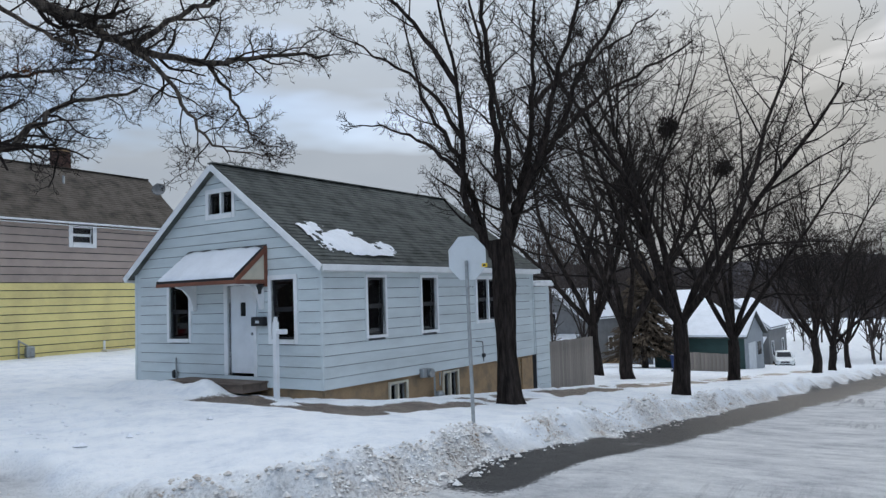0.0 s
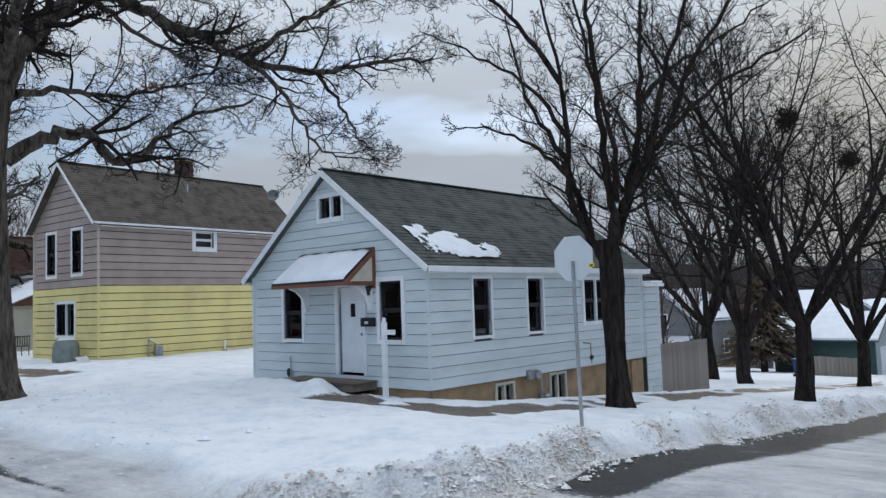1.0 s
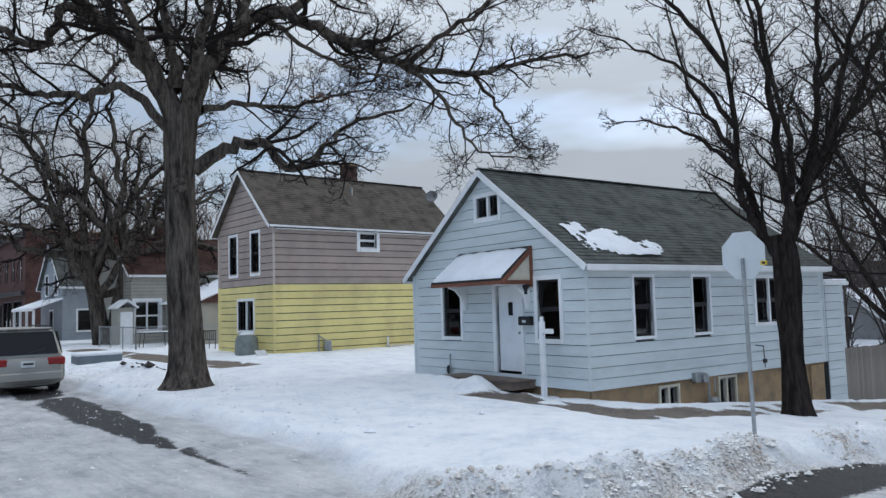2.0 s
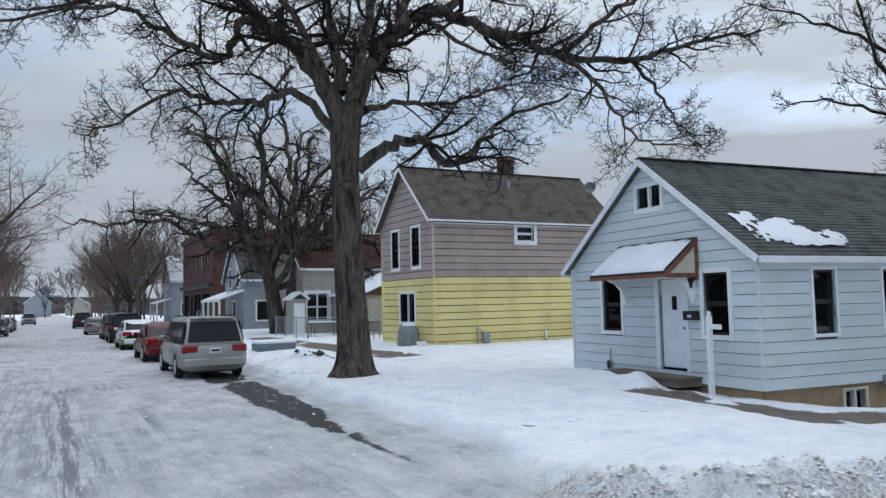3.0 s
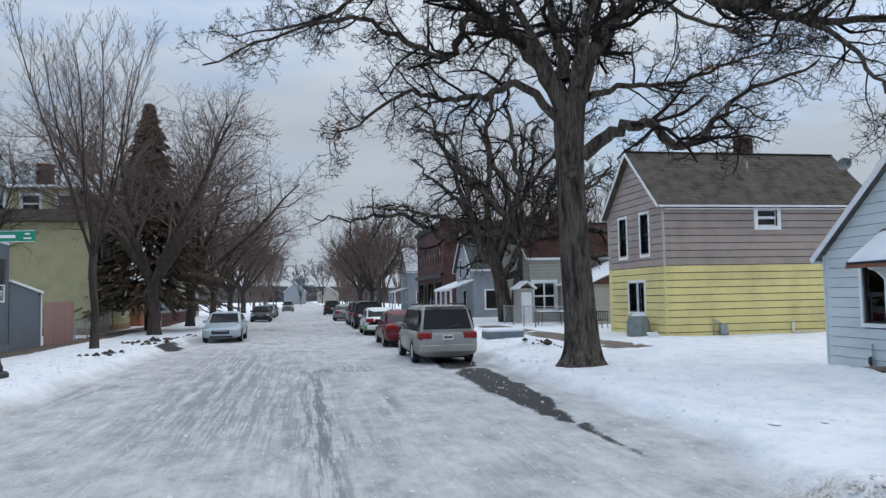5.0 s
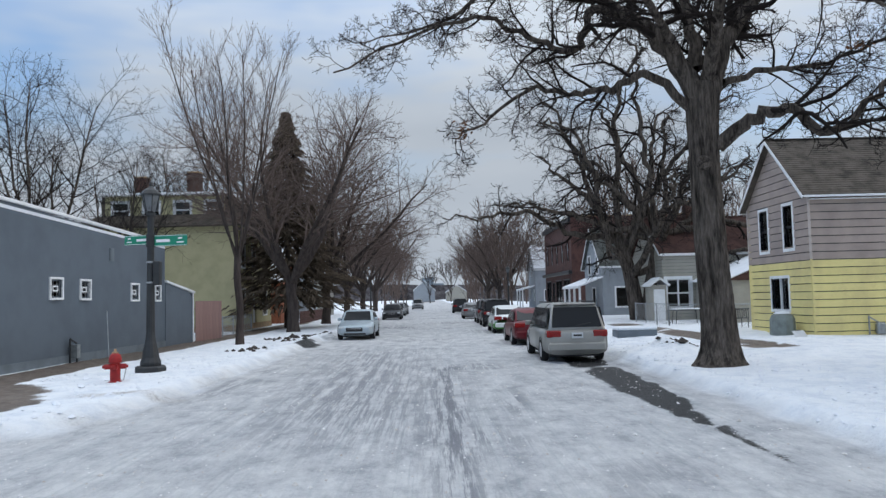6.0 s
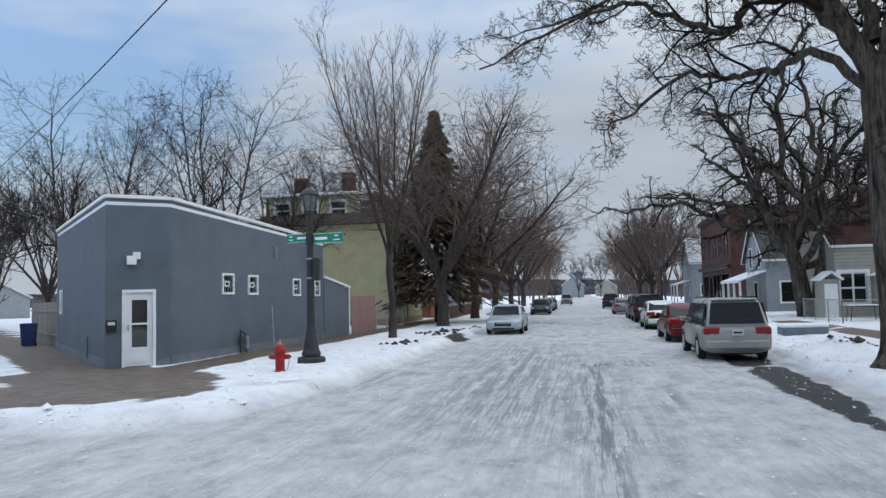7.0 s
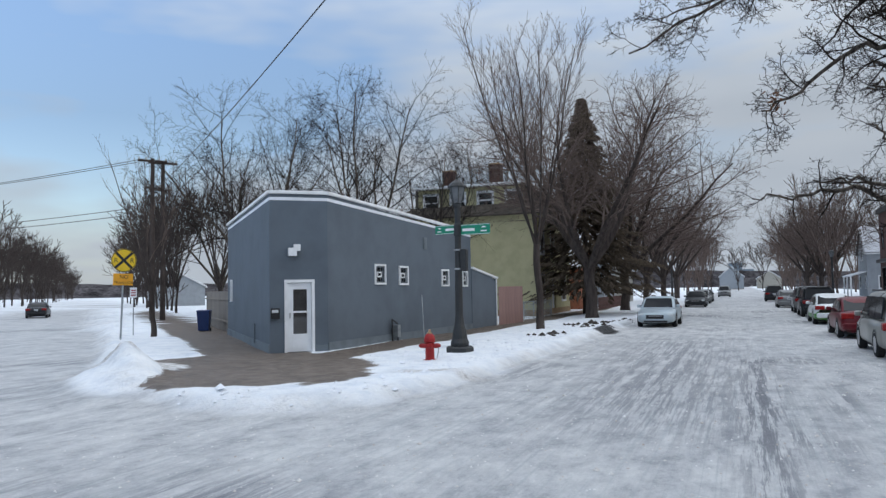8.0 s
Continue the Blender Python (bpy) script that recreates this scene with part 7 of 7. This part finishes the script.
garage()
fa, fb = HOUSE @ Vector((10.35, 0.0, 0)), HOUSE @ Vector((13.75, 0.0, 0))
plank_fence("plank_fence", fa.xy, fb.xy, (0.46, 0.42), "fence_wood", "weathered grey vertical plank fence beside the house", seed=2)
plank_fence("plank_fence", (52, 11.8), (50.5, 8.6), (-2.2, -2.2), "fence_wood", "low weathered plank fence down the street", seed=4, width=0.3)
plank_fence("rose_fence", (-11.45, 36.4), (-11.1, 39.6), (2.1, 2.1), "fence_pink", "flat faded rose wooden fence panel", seed=3, width=0.4, wave=0.002, gap=0.003)
plank_fence("shed_fence", (-21.5, 28.2), (-29.5, 36.2), (2.1, 2.1), "fence_wood", "brown plank fence along the pavement", seed=6, width=0.3)
plank_fence("red_fence", (-10.6, 60), (-10.6, 74), (1.15, 1.15), "brick", "low dark red picket fence", seed=7, width=0.25, gap=0.05)


# ---------------------------------------------------------------- street furniture
def bars(parent, to_local, rects, material, name="writing_bar"):
    for r in rects:
        part(name, to_local(*r), material, parent)


def street_lamp(x, y, signs=True, label="black cast iron street lamp with lantern and green street signs", h=4.95):
    z = snow_z(x, y) - 0.05
    s = thing("street_lamp", pose(x, y, z), label, "street lamp", "street lamps")
    part("footing", lathe([(0.42, -0.2), (0.42, 0.16), (0.37, 0.2)], 8), M["iron"], s)
    part("pole", lathe([(0.26, 0.2), (0.27, 0.3), (0.22, 0.42), (0.2, 0.6), (0.14, 0.85), (0.125, 1.0), (0.115, 1.1), (0.1, 2.5), (0.085, h - 0.75), (0.12, h - 0.7), (0.12, h - 0.64), (0.08, h - 0.6)], 14), M["iron"], s, smooth=False)
    glass = part("lantern", lathe([(0.13, h - 0.6), (0.235, h - 0.16), (0.2, h - 0.14)], 6), M["lantern_glass"], s, "frosted six sided lantern")
    for k in range(6):
        a = math.pi / 3 * k
        part("lantern_rib", rod((0.135 * math.cos(a), 0.135 * math.sin(a), h - 0.6), (0.242 * math.cos(a), 0.242 * math.sin(a), h - 0.15), 0.014, sides=5), M["iron"], glass)
    part("lantern_cap", lathe([(0.27, h - 0.16), (0.27, h - 0.12), (0.2, h - 0.03), (0.08, h + 0.05), (0.03, h + 0.1), (0.045, h + 0.14), (0.01, h + 0.24)], 12), M["iron"], s)
    if not signs:
        return s
    # blades: one along each street
    for yaw, off, zz, ln, ht in ((-10.0, 0.06, 3.40, 1.0, 0.30), (163.0, 0.06, 3.46, 0.78, 0.26)):
        m = pose(0, 0, zz, 0, 0, yaw)
        bm = box((off, -0.006, 0), (off + ln, 0.006, ht), 0.003)
        b = part("sign_blade", bm, M["green_sign"], s, "green street name blade with white writing")
        b.matrix_basis = m
        t = 0.012
        for q in ((off + 0.01, off + ln - 0.01, 0.01, 0.01 + t), (off + 0.01, off + ln - 0.01, ht - 0.01 - t, ht - 0.01)):
            for side in (-1, 1):
                part("blade_border", box((q[0], side * 0.008 - 0.001, q[2]), (q[1], side * 0.008 + 0.001, q[3])), M["white"], b)
        for u0, u1, w0, w1 in ((0.1, 0.5, 0.36, 0.62), (0.74, 0.86, 0.62, 0.76), (0.7, 0.9, 0.26, 0.38)):
            for side in (-1, 1):
                a0, a1 = off + ln * u0, off + ln * u1
                part("writing_bar", box((a0, side * 0.008 - 0.001, ht * w0), (a1, side * 0.008 + 0.001, ht * w1)), M["white"], b)
    part("sign_clamp", lathe([(0.11, 3.38), (0.12, 3.4), (0.12, 3.72), (0.11, 3.74)], 10), M["iron"], s)
    part("control_box", box((0.09, -0.11, 2.35), (0.27, 0.11, 3.0), 0.02), M["iron"], s)
    for k in (2.4, 2.95):
        part("strap", lathe([(0.115, k), (0.12, k + 0.01), (0.12, k + 0.04), (0.115, k + 0.05)], 12), M["steel"], s)
    return s


street_lamp(-7.6, 20.35)
for x, y in ((8.3, 82.0), (-7.9, 96.0)):
    street_lamp(x, y, False, "black cast iron street lamp far up the street")


def hydrant(x, y):
    z = snow_z(x, y)
    h = thing("fire_hydrant", pose(x, y, z - 0.06, 0, 0, 15) @ Matrix.Scale(1.0, 4), "dark red fire hydrant with a worn tan nut", "fire hydrant")
    part("barrel", lathe([(0.17, 0), (0.17, 0.06), (0.12, 0.08), (0.115, 0.5), (0.15, 0.52), (0.15, 0.56)], 16), M["hydrant"], h)
    part("bonnet", lathe([(0.15, 0.56), (0.145, 0.62), (0.11, 0.7), (0.05, 0.75), (0.035, 0.76)], 14), M["hydrant"], h)
    part("operating_nut", lathe([(0.075, 0.735), (0.075, 0.76), (0.035, 0.77), (0.03, 0.84)], 6), M["hydrant_cap"], h, "worn tan nut")
    for a, r, ln in ((0, 0.065, 0.24), (180, 0.065, 0.24), (-90, 0.085, 0.22)):
        c = part("outlet", rod((0.08, 0, 0.42), (ln, 0, 0.42), r, r * 0.95, 12), M["hydrant"], h)
        c.matrix_basis = pose(0, 0, 0, 0, 0, a)
        part("cap", rod((ln, 0, 0.42), (ln + 0.045, 0, 0.42), r * 0.7, r * 0.6, 6), M["hydrant"], c)
    part("marker_rod", rod((-0.14, 0.05, 0.5), (-0.2, 0.08, 1.75), 0.011, sides=6), M["steel"], h, "thin striped marker rod")
    part("chain", rod((0.24, 0.0, 0.36), (0.2, -0.1, 0.1), 0.012, sides=5), M["steel"], h)
    return h


hydrant(-7.62, 18.15)


def stop_sign(x, y):
    z = snow_z(x, y)
    s = thing("stop_sign", pose(x, y, z, 0, -1.2, 0), "octagonal sign seen from its bare metal back on a grey post", "road sign")
    part("post", box((-0.035, -0.02, -0.3), (0.035, 0.02, 2.62), 0.008), M["steel"], s)
    # the plate faces along the side street
    a = 26.0
    oct_ = lambda r: [(r * math.cos(math.pi / 8 + math.pi / 4 * k), r * math.sin(math.pi / 8 + math.pi / 4 * k)) for k in range(8)]
    bm = prism(oct_(0.385), (0.022, 0.026), lambda p, q, d: (p, d, q + 2.66))
    pl = part("plate", bm, M["sign_back"], s, "bare aluminium plate")
    pl.matrix_basis = pose(0, 0, 0, 0, 0, -94)
    part("plate_face", prism(oct_(0.38), (0.0265, 0.029), lambda p, q, d: (p, d, q + 2.66)), M["hydrant"], pl)
    tab = part("sticker", box((0.28, 0.012, 2.50), (0.38, 0.021, 2.56), 0.0), M["yellow_sign"], pl)
    part("writing_bar", box((0.305, 0.009, 2.515), (0.355, 0.012, 2.545)), M["black"], tab)
    return s


stop_sign(10.75, 5.78)


def rail_sign(x, y):
    z = snow_z(x, y)
    s = thing("railway_warning_sign", pose(x, y, z, 0, 2, 44), "round yellow railway crossing sign over an amber plate", "road sign")
    part("post", box((-0.035, -0.025, -0.3), (0.035, 0.025, 3.4), 0.006), M["steel"], s)
    d = part("disc", lathe([(0.46, -0.004), (0.46, 0.004)], 28), M["yellow_sign"], s)
    d.matrix_basis = pose(0, -0.034, 3.1, 90, 0, 0)
    part("disc_border", add_lathe(bmesh.new(), [(0.45, 0.005), (0.45, 0.008), (0.425, 0.008), (0.425, 0.005)], 28, caps=False), M["black"], d)
    for k in (45, -45):
        b = part("cross_bar", box((-0.43, -0.05, 0.005), (0.43, 0.05, 0.008)), M["black"], d)
        b.matrix_basis = pose(0, 0, 0.002 if k > 0 else 0.0, 0, 0, k)
    for u in (-0.29, 0.29):
        letter("R", d, (u - 0.07, -0.09, 0.006), 0.26, "black")
    p = part("plate", box((-0.36, -0.04, 2.12), (0.36, -0.03, 2.58), 0.004), M["orange_sign"], s, "amber plate with black writing")
    letter("NO", p, (-0.13, -0.043, 2.38), 0.2, "black", True)
    letter("TRAIN HORN", p, (-0.33, -0.043, 2.18), 0.13, "black", True)
    return s


def letter(text, parent, at_, size, material, upright=False):
    cu = bpy.data.curves.new("writing", "FONT")
    cu.body, cu.size, cu.extrude = text, size, 0.001
    tmp = bpy.data.objects.new("writing", cu)
    scene.collection.objects.link(tmp)
    deps = bpy.context.evaluated_depsgraph_get()
    me = bpy.data.meshes.new_from_object(tmp.evaluated_get(deps))
    bpy.data.objects.remove(tmp)
    me.materials.clear()
    me.materials.append(M[material])
    ob = new("writing", me)
    ob.parent = parent
    ob.matrix_basis = pose(*at_, 90 if upright else 0, 0, 0)
    return ob


rail_sign(-22.6, 22.65)


def parking_sign(x, y, rz):
    s = thing("parking_sign", pose(x, y, snow_z(x, y), 0, 0, rz), "small white parking plate on a thin post", "road sign")
    part("post", box((-0.02, -0.015, -0.2), (0.02, 0.015, 2.2), 0.004), M["steel"], s)
    p = part("plate", box((-0.15, -0.025, 1.7), (0.15, -0.018, 2.15), 0.003), M["white"], s)
    for k in range(3):
        part("writing_bar", box((-0.1, -0.028, 1.78 + 0.11 * k), (0.1, -0.025, 1.83 + 0.11 * k)), M["hydrant"], p)
    return s


parking_sign(-25.6, 26.4, 44)


def utility_pole(x, y, h, rz, label):
    p = thing("utility_pole", pose(x, y, snow_z(x, y), 0, 0, rz), label, "utility pole", "utility poles")
    part("pole", lathe([(0.2, -0.3), (0.19, 1.0), (0.13, h)], 10), M["bark_far"], p)
    for z in (h - 0.25, h - 2.2):
        w = 1.0 if z > h - 1 else 0.6
        c = part("crossarm", box((-w, -0.06, z), (w, 0.06, z + 0.14), 0.01), M["bark_far"], p)
        for u in (-w + 0.1, -w * 0.45, w * 0.45, w - 0.1):
            part("insulator", lathe([(0.04, z + 0.14), (0.07, z + 0.2), (0.03, z + 0.32)], 8, (u, 0)), M["steel"], c)
    return p


utility_pole(-39.0, 42.0, 11.6, 50, "tall wooden utility pole with crossarms")
utility_pole(-38.7, 42.7, 11.5, 50, "second wooden utility pole beside the first")


def wire(name, a, b, sag, r, label):
    pts = []
    for k in range(25):
        f = k / 24
        p = Vector(a).lerp(Vector(b), f)
        p.z -= sag * 4 * f * (1 - f)
        pts.append(tuple(p))
    ob = tubes(name, [(pts, [r] * 25, 5)], M["plastic"], None)
    return tagged(ob, label, "cable")


wire("service_cable", (-38.9, 42.2, 9.5), (2.4, 7.2, 11.4), 0.5, 0.022, "black service cable strung over the corner building")
for k, dz in enumerate((11.7, 11.5, 8.2, 7.7)):
    wire("power_line", (-39.4 - 0.5 * k, 41.5, dz), (-95, 48 - k, dz + 0.6), 0.6, 0.025, "thin overhead power line")


def wheelie_bin(x, y, rz):
    b = thing("wheelie_bin", pose(x, y, snow_z(x, y) - 0.03, 0, 0, rz), "dark blue wheeled rubbish bin", "bin")
    bm = bmesh.new()
    lo = [bm.verts.new((sx * 0.24, sy * 0.27, 0.06)) for sx, sy in ((-1, -1), (1, -1), (1, 1), (-1, 1))]
    hi = [bm.verts.new((sx * 0.3, sy * 0.36, 0.98)) for sx, sy in ((-1, -1), (1, -1), (1, 1), (-1, 1))]
    bm.faces.new(lo[::-1])
    bm.faces.new(hi)
    for i in range(4):
        bm.faces.new((lo[i], lo[(i + 1) % 4], hi[(i + 1) % 4], hi[i]))
    part("body", bm, M["bin_blue"], b)
    part("lid", box((-0.32, -0.38, 0.98), (0.32, 0.4, 1.06), 0.025), M["bin_blue"], b)
    for s in (-0.25, 0.25):
        w = part("wheel", lathe([(0.09, -0.03), (0.1, 0.0), (0.09, 0.03)], 12), M["tyre"], b)
        w.matrix_basis = pose(s, 0.28, 0.1, 0, 90, 0)
    return b


wheelie_bin(-24.6, 30.0, 30)
wheelie_bin(46.7, 10.9, 0)


def yard_post(x, y):
    """White real-estate post in front of the blue house."""
    p = thing("sign_post", pose(x, y, snow_z(x, y), 0, 0, -4.46), "white wooden sign post with a short arm", "sign post")
    part("post", box((-0.05, -0.05, -0.2), (0.05, 0.05, 1.62), 0.008), M["white"], p)
    part("arm", box((-0.04, -0.32, 1.36), (0.04, 0.06, 1.46), 0.008), M["white"], p)
    part("knob", box((-0.035, -0.035, 1.62), (0.035, 0.035, 1.72), 0.012), M["white"], p)
    return p


yard_post(11.85, 11.0)


def chain_fence(a, b, h=1.05, label="low chain link fence with steel posts"):
    f = thing("chain_link_fence", None, label, "fence")
    a, b = Vector(a), Vector(b)
    n = max(2, round((b - a).length / 2.0))
    for k in range(n + 1):
        p = a.lerp(b, k / n)
        z = snow_z(p.x, p.y)
        part("post", rod((p.x, p.y, z - 0.1), (p.x, p.y, z + h + 0.05), 0.03, sides=7), M["steel"], f)
    za, zb = snow_z(*a), snow_z(*b)
    part("top_rail", rod((a.x, a.y, za + h), (b.x, b.y, zb + h), 0.022, sides=6), M["steel"], f)
    br = []
    k = int((b - a).length / 0.16)
    for i in range(-6, k):
        for s in (1, -1):
            i0, i1 = (i, i + 6) if s > 0 else (i + 6, i)
            p0, p1 = [min(max(q / k, 0), 1) for q in (i0, i1)]
            u, v = a.lerp(b, p0), a.lerp(b, p1)
            z0 = 0.03 if 0 <= i0 <= k else 0.5
            br.append((((u.x, u.y, za + 0.05), (v.x, v.y, za + h)), (0.004, 0.004), 3))
    ob = tubes("wire_mesh", br, M["steel"], f)
    return f


chain_fence((11.5, 36.5), (11.5, 42.5))
chain_fence((11.5, 36.5), (14.5, 31.9))
chain_fence((-11.3, 40.5), (-11.3, 47.0), label="rusty low wire fence before the olive house")


def patio_table(x, y):
    t = thing("patio_table", pose(x, y, snow_z(x, y)), "snow covered folding table on thin legs", "table")
    part("tabletop", box((-0.75, -0.4, 0.68), (0.75, 0.4, 0.72), 0.01), M["plastic"], t)
    part("snow", box((-0.73, -0.38, 0.72), (0.73, 0.38, 0.77), 0.02), M["snow"], t)
    for sx in (-0.65, 0.65):
        for sy in (-0.3, 0.3):
            part("leg", rod((sx, sy, 0), (sx * 0.9, sy, 0.68), 0.02, sides=6), M["plastic"], t)
    return t


patio_table(13.0, 38.4)


def garden_chair(x, y, rz):
    c = thing("garden_bench", pose(x, y, snow_z(x, y), 0, 0, rz), "dark metal garden bench in the snow", "bench")
    part("seat", box((-0.5, -0.22, 0.4), (0.5, 0.22, 0.44), 0.01), M["iron"], c)
    back = part("backrest", box((-0.5, 0.2, 0.8), (0.5, 0.24, 0.86), 0.01), M["iron"], c)
    for k in range(9):
        part("slat", box((-0.47 + k * 0.115, 0.2, 0.44), (-0.44 + k * 0.115, 0.23, 0.8)), M["iron"], back)
    for sx in (-0.45, 0.45):
        for sy in (-0.2, 0.2):
            part("leg", rod((sx, sy, 0), (sx, sy, 0.4), 0.02, sides=6), M["iron"], c)
    return c


garden_chair(13.6, 33.5, 200)


def covered_grill(x, y):
    g = thing("covered_unit", pose(x, y, snow_z(x, y) - 0.05, 0, 0, 10), "grey green covered air conditioner by the wall", "air conditioner")
    part("cover", lathe([(0.42, 0.0), (0.45, 0.1), (0.43, 0.62), (0.36, 0.78), (0.16, 0.84)], 10), M["cover"], g)
    part("snow", lathe([(0.3, 0.82), (0.22, 0.88), (0.08, 0.9)], 10), M["snow"], g)
    return g


covered_grill(12.75, 27.3)


def yard_sign(x, y):
    s = thing("yard_sign", pose(x, y, snow_z(x, y), 55, 0, 30), "fallen white lawn sign lying in the snow", "sign")
    part("panel", box((-0.32, 0.0, -0.02), (0.32, 0.25, 0.0)), M["blind"], s)
    part("wire_leg", rod((-0.2, -0.1, -0.01), (-0.2, 0.1, -0.01), 0.006), M["steel"], s)
    return s


yard_sign(12.6, 25.6)


def concrete_steps(x, y):
    s = thing("concrete_wall", pose(x, y, snow_z(x, y) - 0.1), "low concrete block wall capped with snow", "wall")
    part("block", box((-0.8, -0.5, 0), (0.8, 0.5, 0.36), 0.02), M["grey_base"], s)
    part("snow", box((-0.82, -0.52, 0.36), (0.82, 0.52, 0.5), 0.05), M["snow"], s)
    return s


concrete_steps(8.3, 31.0)


def tower():
    t = thing("tower", pose(-3, 1500, 0), "grey blue tower block far off in haze", "building")
    part("shaft", box((-18, 0, 0), (6, 20, 42)), M["tower"], t)
    part("annex", box((-22, 4, 0), (26, 24, 30)), M["tower"], t)
    return t


tower()


def clods(name, n, seed, where, size, label, material):
    """Loose frozen lumps thrown up by the plough."""
    rng = random.Random(seed)
    vs, fs = [], []
    for k in range(n):
        x, y = where(rng)
        r = rng.uniform(*size) * (1 + (rng.random() > 0.94) * 1.2)
        z = snow_z(x, y) + r * 0.15
        b = len(vs)
        c = [(0, 0, 1), (1, 0, 0.1), (0.3, 0.95, 0.1), (-0.8, 0.6, 0), (-0.8, -0.6, 0.1), (0.3, -0.95, 0), (0, 0, -0.8)]
        for p in c:
            vs.append((x + p[0] * r * rng.uniform(0.7, 1.2), y + p[1] * r * rng.uniform(0.7, 1.2), z + p[2] * r * rng.uniform(0.5, 0.9)))
        for i in range(5):
            a, d = b + 1 + i, b + 1 + (i + 1) % 5
            fs += [(b, a, d), (b + 6, d, a)]
    me = bpy.data.meshes.new(name)
    me.from_pydata(vs, [], fs)
    me.materials.append(material)
    tagged(new(name, me), label, "snow lumps", kind="stuff")


def on_ridge(rng):
    while True:
        x, y = rng.uniform(4.6, 20), rng.uniform(2, 6.0)
        e = road_edge(x, y)
        if -0.12 < e + rng.gauss(0, 0.1) < 0.5 and rng.random() < 0.35 + nz(x, y, 0.8, 11):
            return x, y


def on_verge(rng):
    while True:
        x, y = rng.choice((rng.uniform(5, 12), rng.uniform(-10, -6))), rng.uniform(9, 36)
        e = road_edge(x, y)
        if 0.05 < e < 3.5 and land(x, y)[3] < 0.05:
            return x, y


def on_road(rng):
    while True:
        x, y = rng.uniform(-9, 9), rng.uniform(5, 30)
        if road_edge(x, y) < -0.2:
            return x, y


M["dirty_snow"] = mat("dirty_snow", (0.76, 0.75, 0.735), 0.8, 0.4, 3, 30, 0.3, tint=(0.38, 0.31, 0.25))
clods("ridge_lumps", 3000, 4, on_ridge, (0.008, 0.03), "dirty frozen snow lumps along the ploughed ridge", M["dirty_snow"])
clods("verge_lumps", 1400, 5, on_verge, (0.015, 0.05), "small snow lumps on the verges", M["snow"])


def on_left_verge(rng):
    cx, cy = rng.choice(((-7.2, 28.6), (-7.0, 29.4), (-7.6, 36.2), (-7.0, 37.4), (-6.4, 38.8), (-6.6, 34.6), (-5.9, 40.8), (7.3, 22.2)))
    return cx + rng.gauss(0, 0.28), cy + rng.gauss(0, 0.28)


M["frozen_dirt"] = mat("frozen_dark_dirt", (0.055, 0.045, 0.038), 0.9, 0.3, 6, 40, 0.3)
clods("dirt_clods", 110, 9, on_left_verge, (0.04, 0.11), "dark frozen dirt and leaf clods on the snowy verge", M["frozen_dirt"])
clods("road_grit", 2600, 6, on_road, (0.006, 0.022), "ice crumbs and grit on the packed snow", M["dirty_snow"])
